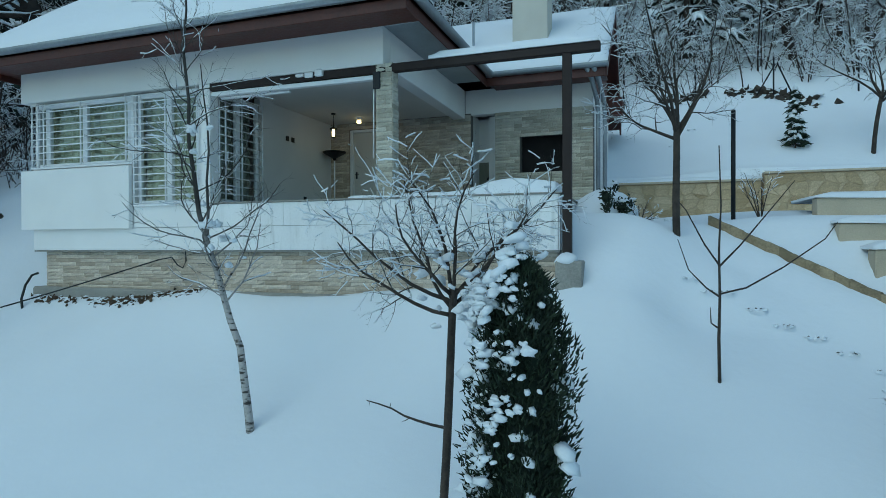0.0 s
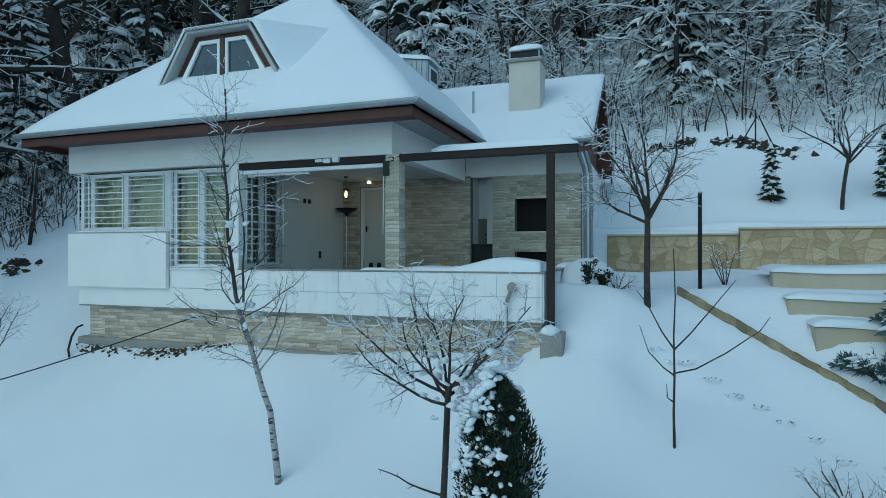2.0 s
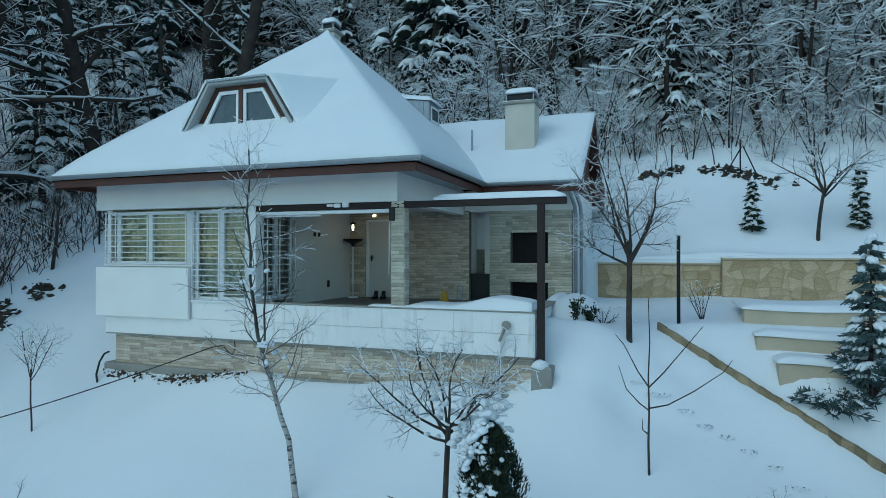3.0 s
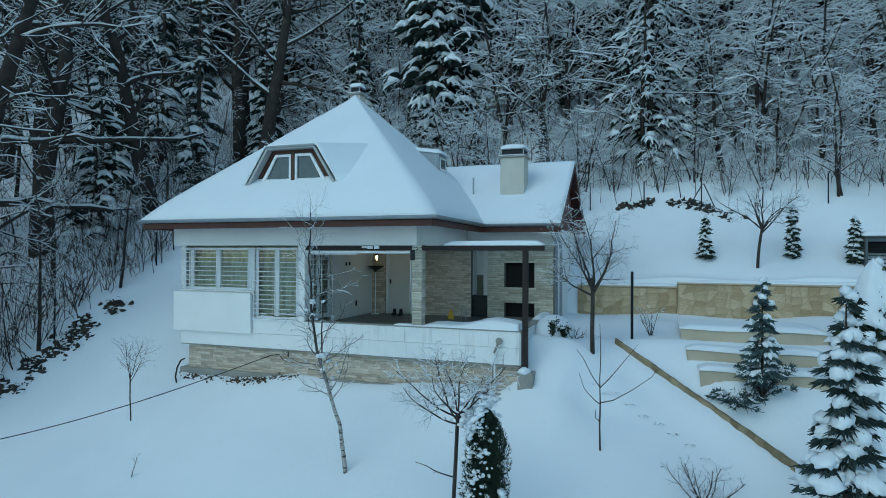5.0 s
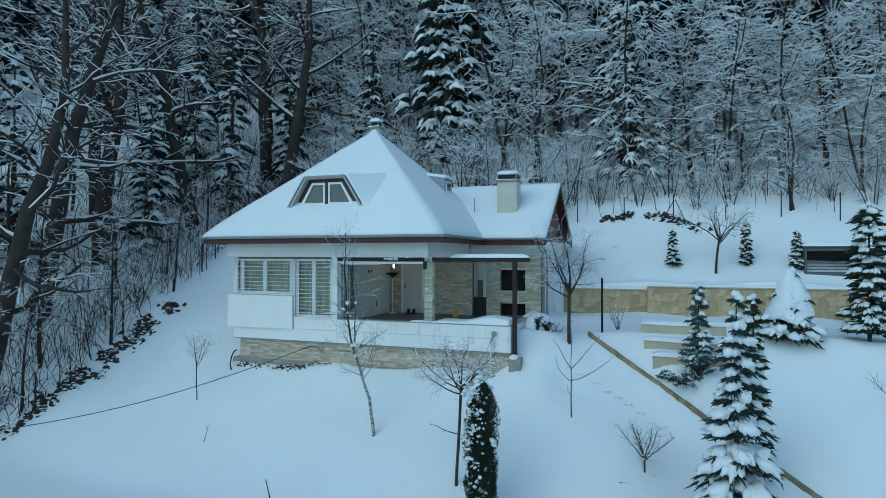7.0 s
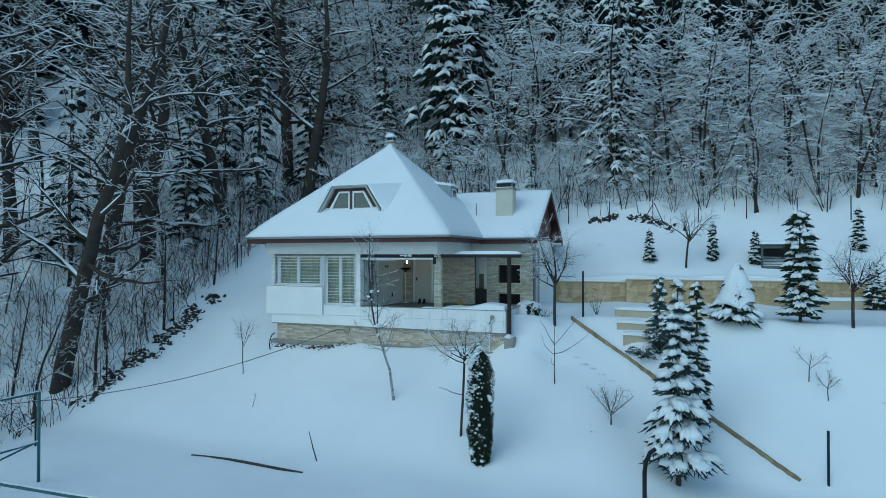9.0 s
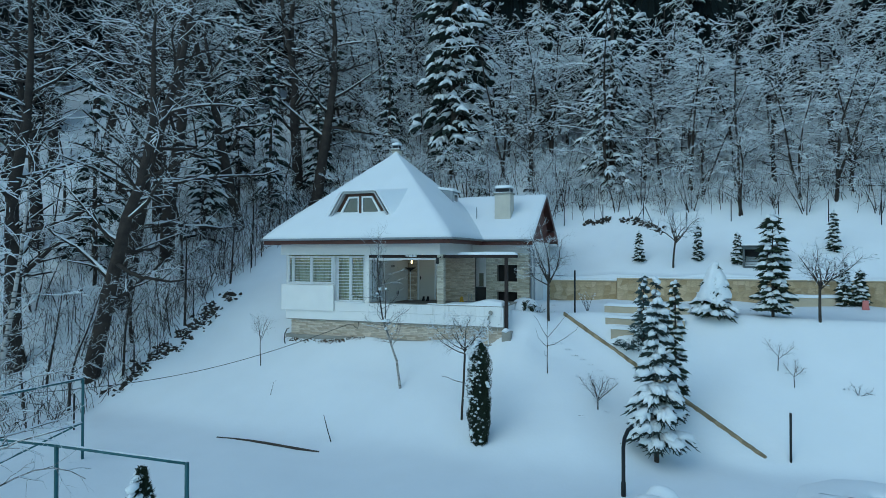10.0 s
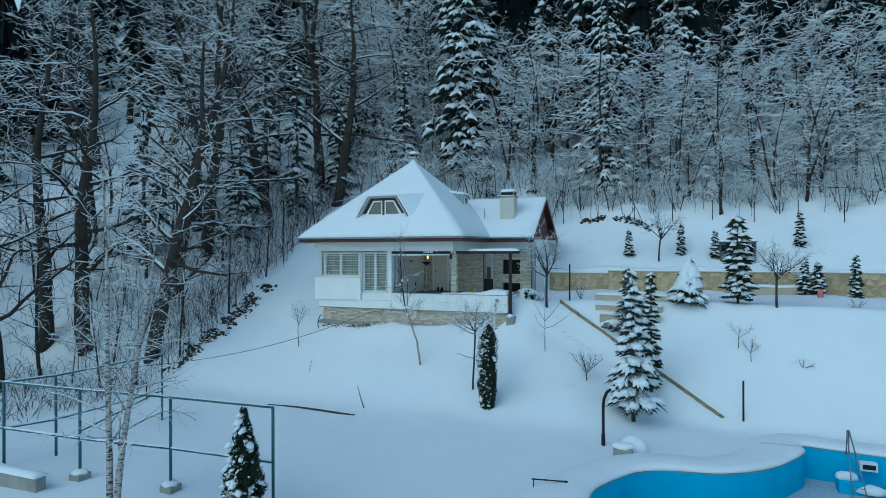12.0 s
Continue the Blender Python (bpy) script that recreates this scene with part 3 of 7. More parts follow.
def hip_snow():
    """One skin of snow over the four slopes: rings from the eave to the peak."""
    rings, per = 26, 26
    v, f = [], []
    c = roof_planes(0.05, 0.0)
    for k in range(rings):
        t = k / (rings - 1)
        for side in range(4):
            a, b = Vector(c[side]), Vector(c[(side + 1) % 4])
            for i in range(per):
                p = a.lerp(b, i / per).lerp(Vector(c[4]), t)
                corner = min(i, per - i) / per * (1 - t)
                lump = 0.018 * noise.noise((p.x * 1.1, p.y * 1.1, p.z)) + 0.008 * noise.noise((p.x * 5, p.y * 5, p.z))
                h = 0.10 + 0.07 * min(1, t * 10) + lump - 0.05 * math.exp(-corner * 25) * (t < 0.97)
                v.append((p.x, p.y, p.z + h - 0.03 * math.exp(-t * 30)))
    n = 4 * per
    for k in range(rings - 1):
        for i in range(n):
            f.append((k * n + i, k * n + (i + 1) % n, (k + 1) * n + (i + 1) % n, (k + 1) * n + i))
    base = len(v)
    for i in range(n):
        side, q = divmod(i, per)
        p = Vector(c[side]).lerp(Vector(c[(side + 1) % 4]), q / per)
        v.append((p.x, p.y, p.z - 0.005))
    f += [(i, base + i, base + (i + 1) % n, (i + 1) % n) for i in range(n)]
    f.append(tuple((rings - 1) * n + i for i in range(n)))
    obj("roof_snow", v, f, SNOW, house, "smooth deep snow on the roof", smooth=True)


hip_snow()
snow_sheet("roof_snow", lambda a, b: (-2.6 + a * 5.63, WING_F - 0.05 + b * (RIDGE_Y - WING_F + 0.05), EAVE_Z + b * (RIDGE_Z - EAVE_Z)), 40, 26, house, 0.15)
snow_sheet("roof_snow", lambda a, b: (-2.6 + a * 5.63, RIDGE_Y + b * (WING_B - RIDGE_Y), RIDGE_Z - b * (RIDGE_Z - EAVE_Z)), 12, 8, house, 0.15)
snow_sheet("beam_snow", lambda a, b: (0.72 + a * 2.4, 0.0 + b * (0.2 + 0.05 * math.sin(a * 9)), 2.785), 30, 6, house, 0.11)


house_box("eave_box", GABLE_WOOD, (2.724, 3.12, 8.1, 8.8, 3.48, 3.93), label="red-brown boxed end under the gable")


# ---- windows ----
def bars(parent, along, a, b, at, z0, z1, step):
    """A burglar grille: a white tube at every step of height, from a to b along x or y."""
    n = int(round((z1 - z0) / step))
    for i in range(n + 1):
        z = z0 + (z1 - z0) * i / n
        p, q = ((a, at, z), (b, at, z)) if along == "x" else ((at, a, z), (at, b, z))
        Shape().tube([p, q], 0.011, 6).end("bar", WHITE_FRAME, parent, smooth=True)


def window(along, a, b, at, z0, z1, mullions, inward, drape):
    """A white framed window with glass, a curtain behind and a grille before it."""
    w = new("window")
    w.parent = house
    f = Shape()
    t, d = 0.07, 0.035

    def put(u0, u1, zz0, zz1, d0, d1):
        e = sorted((at + inward * d0, at + inward * d1))
        if along == "x":
            f.box(u0, u1, e[0], e[1], zz0, zz1, c=0.006)
        else:
            f.box(e[0], e[1], u0, u1, zz0, zz1, c=0.006)

    put(a, b, z0, z0 + t, 0.04, 0.11)
    put(a, b, z1 - t, z1, 0.04, 0.11)
    cuts = [a] + mullions + [b]
    for i, c in enumerate(cuts):
        lo, hi = (c, c + t) if i == 0 else (c - t, c) if i == len(cuts) - 1 else (c - t * 0.8, c + t * 0.8)
        put(lo, hi, z0 + t + 0.001, z1 - t - 0.001, 0.038, 0.112)
    f.end("frame", WHITE_FRAME, w)
    for c0, c1 in zip(cuts, cuts[1:]):
        g = Shape()
        e = sorted((at + inward * 0.075, at + inward * 0.081))
        if along == "x":
            g.box(c0 + 0.03, c1 - 0.03, e[0], e[1], z0 + 0.03, z1 - 0.03)
        else:
            g.box(e[0], e[1], c0 + 0.03, c1 - 0.03, z0 + 0.03, z1 - 0.03)
        pane = g.end("pane", GLASS, w)
        pane.visible_shadow = False
    n = 90
    u = np.linspace(a, b, n)
    wave = 0.025 * np.sin(u * 42) + 0.02 * np.sin(u * 17 + 1)
    pts = []
    for z in (z0 - 0.05, z1 + 0.05):
        for uu, ww in zip(u, wave):
            off = at + inward * (0.26 + ww)
            pts.append((uu, off, z) if along == "x" else (off, uu, z))
    obj("curtain", pts, [(i, i + 1, n + i + 1, n + i) for i in range(n - 1)], drape, w, smooth=True)
    s = Shape()
    if along == "x":
        s.box(a - 0.02, b + 0.02, at - 0.08, at + 0.05, z0 - 0.035, z0 - 0.002, c=0.006)
    else:
        s.box(min(at, at - inward * 0.06), max(at, at - inward * 0.06), a, b, z0 - 0.035, z0 - 0.002, c=0.006)
    s.end("sill", WHITE_FRAME, w)
    grille = new("grille")
    grille.parent = house
    out = at - inward * 0.05
    bars(grille, along, a - 0.04, b + 0.02, out, z0 + 0.02, z1 - 0.02, 0.128 if along == "x" else 0.14)
    for c in cuts + [a + 0.16]:
        p, q = ((c, out, z0), (c, out, z1)) if along == "x" else ((out, c, z0), (out, c, z1))
        Shape().tube([p, q], 0.015, 6).end("bar", WHITE_FRAME, grille, smooth=True)
    return w


window("x", -7.28, -4.83, 0.03, 1.55, 2.73, [-6.98, -6.05, -4.98], 1, CURTAIN)
window("x", -4.80, -3.42, 0.03, 0.80, 2.73, [-4.10], 1, CURTAIN)
window("y", 0.26, 1.46, -3.25, 0.82, 2.73, [0.86], -1, BLIND)
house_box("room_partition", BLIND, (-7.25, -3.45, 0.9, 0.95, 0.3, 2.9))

# ---- porch things that belong to the house ----
door = house_box("door", DOOR_PAINT, (-2.71, -1.90, BACK + 0.05, BACK + 0.10, FLOOR + 0.01, 2.66), label="pale flush door, closed")
house_box("door_frame", WHITE_FRAME, (-2.78, -2.71, BACK - 0.02, BACK + 0.12, FLOOR, 2.72), (-1.90, -1.83, BACK - 0.02, BACK + 0.12, FLOOR, 2.72), (-2.71, -1.90, BACK - 0.02, BACK + 0.12, 2.66, 2.72), parent=door)
h = Shape().box(-2.66, -2.62, BACK + 0.03, BACK + 0.05, 1.60, 1.76, c=0.004)
h.tube([(-2.64, BACK + 0.03, 1.70), (-2.64, BACK - 0.02, 1.70), (-2.55, BACK - 0.02, 1.70)], 0.009, 6)
h.end("handle", DARK_METAL, door, "dark door handle")
for b in ((-3.28, -3.265, 2.35, 2.45, 2.22, 2.32), (-3.28, -3.265, 2.55, 2.65, 2.22, 2.32), (-3.28, -3.262, 3.0, 3.1, 0.95, 1.12)):
    house_box("wall_socket", DARK_METAL, b, c=0.003)

lantern = thing("hanging_lantern", "small dark lantern with a lit warm bulb on a rod", "lamp", (-2.60, 3.1, 2.88))
Shape().tube([(0, 0, 0), (0, 0, -0.03)], [0.05, 0.04], 10).end("rose", DARK_METAL, lantern)
Shape().tube([(0, 0, -0.03), (0, 0, -0.30)], 0.008, 6).end("rod", DARK_METAL, lantern)
Shape().tube([(0, 0, -0.28), (0, 0, -0.32), (0, 0, -0.34)], [0.015, 0.075, 0.08], 8).end("cap", DARK_METAL, lantern)
Shape().tube([(0, 0, -0.342), (0, 0, -0.42), (0, 0, -0.50)], [0.026, 0.036, 0.022], 8).end("bulb", BULB, lantern, "lit amber glass", smooth=True)
Shape().tube([(0, 0, -0.502), (0, 0, -0.53)], [0.045, 0.02], 8).end("base", DARK_METAL, lantern)
globe = thing("globe_lamp", "round white ceiling lamp, lit, beside the door", "lamp", (-2.30, 3.7, 2.88))
Shape().tube([(0, 0, 0), (0, 0, -0.05)], [0.07, 0.06], 10).end("mount", WHITE_FRAME, globe)
s = Shape()
clump(s, np.random.default_rng(1), (0, 0, -0.10), (0.055, 0.055, 0.055), 2, 0.0)
s.end("shade", BULB, globe, smooth=True)
for lx, ly in ((-2.60, 3.1), (-2.30, 3.7)):
    pl = bpy.data.lights.new("porch_lamp", 'POINT')
    pl.energy, pl.color, pl.shadow_soft_size = 0.2, (1.0, 0.75, 0.45), 0.08
    o = new("porch_lamp", pl)
    o.location = (lx, ly - 0.12, 2.42)

torch = thing("floor_lamp", "tall white floor lamp with a wide dark dish", "lamp", (-3.0, 3.85, FLOOR))
Shape().tube([(0, 0, 0), (0, 0, 0.03), (0, 0, 0.045)], [0.14, 0.13, 0.03], 14).end("foot", WHITE_FRAME, torch)
Shape().tube([(0, 0, 0.04), (0, 0, 1.42)], 0.018, 8).end("pole", WHITE_FRAME, torch, smooth=True)
s = Shape().tube([(0, 0, 1.36), (0, 0, 1.42), (0, 0, 1.52), (0, 0, 1.56)], [0.02, 0.05, 0.24, 0.27], 16)
s.end("dish", DARK_METAL, torch, "dark dish")


# front dormer with two slanted panes
def dormer():
    ZB, ZT, MX = 4.36, 5.44, -3.69

    def shape(low, high, top):
        """A trapezoid about the middle: half its width below and above, and its top."""
        return [(MX - low, ZB - 0.1), (MX + low, ZB - 0.1), (MX + high, top), (MX - high, top)]

    outer, inner = shape(1.50, 0.75, ZT), shape(1.42, 0.71, ZT - 0.05)
    ring = Shape()
    v = [(p[0], y, p[1]) for y in (0.0, 0.5) for p in outer + inner]
    f = []
    for i, j in ((1, 2), (2, 3), (3, 0)):
        f += [(i, j, j + 4, i + 4), (i + 8, j + 8, j + 12, i + 12), (i, j, j + 8, i + 8), (i + 4, j + 4, j + 12, i + 12)]
    d = ring.add(v, f).end("dormer", DORMER_TRIM, house, "pale grey trapezoid dormer with two slanted windows")
    Shape().prism(shape(1.41, 0.705, ZT - 0.055), "y", 0.22, 0.28).end("dormer_face", DORMER_WOOD, d)
    Shape().box(MX - 0.055, MX + 0.055, 0.13, 0.218, ZB - 0.05, ZT - 0.14, c=0.01).end("mullion", DORMER_WOOD, d)
    for sgn in (-1, 1):
        def mx(x):
            return MX + sgn * x
        fo = [(mx(0.062), ZB - 0.1), (mx(1.19), ZB - 0.1), (mx(0.56), ZT - 0.17), (mx(0.062), ZT - 0.17)]
        fi = [(mx(0.125), ZB - 0.1), (mx(1.06), ZB - 0.1), (mx(0.525), ZT - 0.24), (mx(0.125), ZT - 0.24)]
        s = Shape()
        v = [(p[0], y, p[1]) for y in (0.15, 0.216) for p in fo + fi]
        f = []
        for i, j in ((1, 2), (2, 3), (3, 0)):
            f += [(i, j, j + 4, i + 4), (i + 8, j + 8, j + 12, i + 12), (i, j, j + 8, i + 8), (i + 4, j + 4, j + 12, i + 12)]
        s.add(v, f).end("window_frame", WHITE_FRAME, d)
        Shape().prism(fi, "y", 0.195, 0.201).end("pane", DARK_GLASS, d)
    n = 22
    for i in range(n):
        x0 = MX - 0.75 + (i + 0.5) * 1.5 / n
        Shape().tube([(x0, -0.05, ZT + 0.02), (x0, 0.5, ZT + 0.03)], 0.03, 6).end("roof_tile", ZINC, d)

    def on_roof(x, y):
        return Vector((x, y, EAVE_Z + 0.951 * (y - EAVE_F) + 0.13))

    # snow banked from the dormer's front edge back and out to the slope of the roof
    front = [Vector((MX - 1.53, -0.005, ZB + 0.02)), Vector((MX - 0.80, -0.01, ZT + 0.07)), Vector((MX + 0.80, -0.01, ZT + 0.07)), Vector((MX + 1.53, -0.005, ZB + 0.02))]
    back = [on_roof(MX - 1.75, -0.05), on_roof(MX - 1.75, 1.42), on_roof(MX + 1.75, 1.42), on_roof(MX + 1.75, -0.05)]
    per, rows = 10, 12
    a_line = [front[k].lerp(front[k + 1], i / per) for k in range(3) for i in range(per)] + [front[3]]
    b_line = [back[k].lerp(back[k + 1], i / per) for k in range(3) for i in range(per)] + [back[3]]
    v, m = [], len(a_line)
    for r in range(-2, rows):
        for k, (p, q) in enumerate(zip(a_line, b_line)):
            t = max(r, 0) / (rows - 1)
            foot = on_roof(p.x, p.y)
            o = foot.lerp(q, t) + Vector((0, 0, (p.z - foot.z) * (1 - t) ** 1.05 + 0.012 * noise.noise(p.lerp(q, t) * 2.0)))
            if r < 0:
                o = o + Vector((0, 0.012 * -r, 0.03 * r))
            v.append(tuple(o))
    f = [(i * m + j, i * m + j + 1, (i + 1) * m + j + 1, (i + 1) * m + j) for i in range(rows + 1) for j in range(m - 1)]
    obj("dormer_snow", v, f, SNOW, d, smooth=True)


DORMER_WOOD = material("dormer_wood", (0.075, 0.034, 0.022), 0.55, vary=0.25, scale=3, fine=25, bump=0.2, bump_scale=18)
DORMER_TRIM = material("pale_grey_trim", (0.40, 0.41, 0.41), 0.6, vary=0.08, scale=3, fine=30, bump=0.1)
DARK_GLASS = material("dark_reflecting_glass", (0.03, 0.045, 0.055), 0.06, vary=0.3, scale=2.5, fine=6, bump=0.0, spec=0.8)
dormer()


def side_dormer():
    s = Shape()
    s.prism([(-2.3, 5.0), (-1.0, 5.0), (-1.0, 5.82), (-2.3, 6.0)], "y", 4.3, 5.05)
    d = s.end("side_dormer", ZINC, house, "small zinc-clad shed dormer")
    for i in range(7):
        Shape().box(-1.83 + i * 0.13, -1.815 + i * 0.13, 4.28, 4.3, 5.3, 5.82).end("seam", ZINC, d)
    Shape().box(-1.0, -0.98, 4.4, 4.95, 5.3, 5.72, c=0.004).end("window_frame", WHITE_FRAME, d)
    Shape().box(-0.982, -0.975, 4.46, 4.89, 5.36, 5.66).end("pane", DARK_GLASS, d)
    snow_sheet("dormer_snow", lambda a, b: (-2.2 + a * 1.28, 4.24 + b * 0.9, 6.0 - a * 0.19), 12, 10, d, 0.13)


side_dormer()


def chimney(x0, x1, y0, y1, z0, z1, stretch):
    c = new("chimney")
    c.parent = house
    Shape().box(x0, x1, y0, y1, z0, z1, c=0.012).end("shaft", CHIMNEY_PLASTER, c)
    Shape().box(x0 - 0.06, x1 + 0.06, y0 - 0.06, y1 + 0.06, z1, z1 + 0.07, c=0.015).end("slab", CONCRETE, c)
    snow_sheet("slab_snow", lambda a, b: (x0 - 0.06 + a * (x1 - x0 + 0.12), y0 - 0.06 + b * (y1 - y0 + 0.12), z1 + 0.068), 8, 8, c, 0.05 * stretch)
    top = z1 + 0.07 + 0.19 * stretch
    Shape().box(x0 + 0.03, x1 - 0.03, y0 + 0.03, y1 - 0.03, z1 + 0.06, top, c=0.01).end("hood", DARK_METAL, c)
    for px in (x0 + 0.015, x1 - 0.045):
        Shape().box(px, px + 0.03, y0 + 0.0, y0 + 0.03, z1 + 0.06, top, c=0.004).end("hood_post", ZINC, c)
    Shape().box(x0 - 0.03, x1 + 0.03, y0 - 0.03, y1 + 0.03, top, top + 0.03, c=0.008).end("lid", ZINC, c)
    n, rows = 20, 7
    v = []
    for r in range(rows):
        t = r / (rows - 1)
        for i in range(n):
            a = i * 6.2832 / n
            k = max(abs(math.cos(a)), abs(math.sin(a))) ** 0.75
            rad = (1 - t ** 3) * (1 + 0.04 * noise.noise((math.cos(a) * 2, math.sin(a) * 2, x0 + t)))
            v.append(((x0 + x1) / 2 + math.cos(a) / k * rad * (0.5 * (x1 - x0) + 0.03), (y0 + y1) / 2 + math.sin(a) / k * rad * (0.5 * (y1 - y0) + 0.03), top + 0.028 + 0.16 * stretch * math.sin(t * math.pi / 2) ** 0.8))
    obj("lid_snow", v, [(r * n + i, r * n + (i + 1) % n, (r + 1) * n + (i + 1) % n, (r + 1) * n + i) for r in range(rows - 1) for i in range(n)], SNOW, c, smooth=True)


chimney(0.96, 1.72, 4.60, 5.25, 4.2, 5.62, 1.0)
chimney(-4.04, -3.66, 3.95, 4.32, 6.9, 7.86, 0.95)
Shape().tube([(0.05, 4.7, 4.3), (0.05, 4.7, 5.05)], 0.028, 8).end("vent_pipe", ZINC, house)

# snow lying on the terrace and the parapet
snow_sheet("terrace_snow", lambda a, b: (0.1 + a * 2.45, 0.01 + b * 1.9, FLOOR - 0.03 + (0.19 + 0.16 * smooth01(0.1, 0.8, a) + 0.03 * math.sin(a * 11)) * (1 - smooth01(0.35, 1.0, b))), 30, 20, house, 0.05, FLOOR)
snow_sheet("parapet_snow", lambda a, b: (-0.6 + a * 0.8, 0.0 + b * 0.2, 0.795), 12, 5, house, 0.04)
snow_sheet("parapet_snow", lambda a, b: (2.38 + b * 0.24, 2.6 + a * 1.6, 0.795), 10, 5, house, 0.09)
s = Shape()
clump(s, np.random.default_rng(2), (2.7, 0.0, -0.15), (0.16, 0.16, 0.12), 2, 0.1)
s.end("block_snow", SNOW, house, smooth=True)

# wall spout on the parapet and the slanting pipe below
s = Shape().tube([(2.12, -0.02, 0.55), (2.12, -0.1, 0.55)], [0.07, 0.085], 10)
s.tube([(2.1, -0.07, 0.52), (2.02, -0.12, 0.3), (2.0, -0.12, 0.28)], 0.03, 6)
s.end("wall_spout", CONCRETE, house, "grey spout on the parapet")
Shape().tube([(2.0, -0.06, 0.3), (2.0, -0.02, -0.7)], 0.02, 6).end("drain_pipe", WHITE_FRAME, house)
s = Shape().box(-1.35, -1.2, -0.02, 0.02, 2.70, 2.78, c=0.01)
s.box(-1.15, -1.02, -0.05, 0.02, 2.70, 2.80, c=0.01)
s.box(-1.5, -1.36, -0.04, 0.02, 2.72, 2.77, c=0.01)
s.end("floodlight", WHITE_FRAME, house, "small white floodlight on the beam")

boots = thing("boots", "pair of black boots beside the door", "shoes", (-2.28, 3.75, FLOOR))
for i, dx in enumerate((0.0, 0.22)):
    b = Shape()
    b.tube([(dx, 0.0, 0.0), (dx, 0.0, 0.05), (dx, 0.01, 0.12), (dx, 0.03, 0.2)], [0.06, 0.065, 0.055, 0.05], 8)
    b.tube([(dx, 0.0, 0.035), (dx, -0.1, 0.035), (dx, -0.19, 0.03)], [0.05, 0.05, 0.02], 7)
    b.end("boot", DARK_METAL, boots, smooth=True)
sign = thing("floor_sign", "small yellow folding floor sign on the porch", "sign", (-0.22, 3.3, FLOOR))
Shape().prism([(-0.11, 0.0), (0.11, 0.0), (0.05, 0.24), (0.02, 0.28), (-0.02, 0.28), (-0.06, 0.24)], "y", -0.015, 0.015).end("panel", YELLOW, sign)
stand = thing("tap_stand", "small thin metal stand by the stone wall", "stand", (0.25, 2.9, FLOOR))
Shape().tube([(0, 0, 0), (0, 0, 0.42)], 0.012, 6).end("leg", ZINC, stand)
Shape().tube([(0.12, 0, 0), (0.12, 0, 0.42)], 0.012, 6).end("leg", ZINC, stand)
Shape().tube([(-0.03, 0, 0.42), (0.15, 0, 0.42)], 0.012, 6).end("crossbar", ZINC, stand)


# ---- trees and shrubs: makers ----
def unit(v):
    return v / (np.linalg.norm(v) + 1e-9)


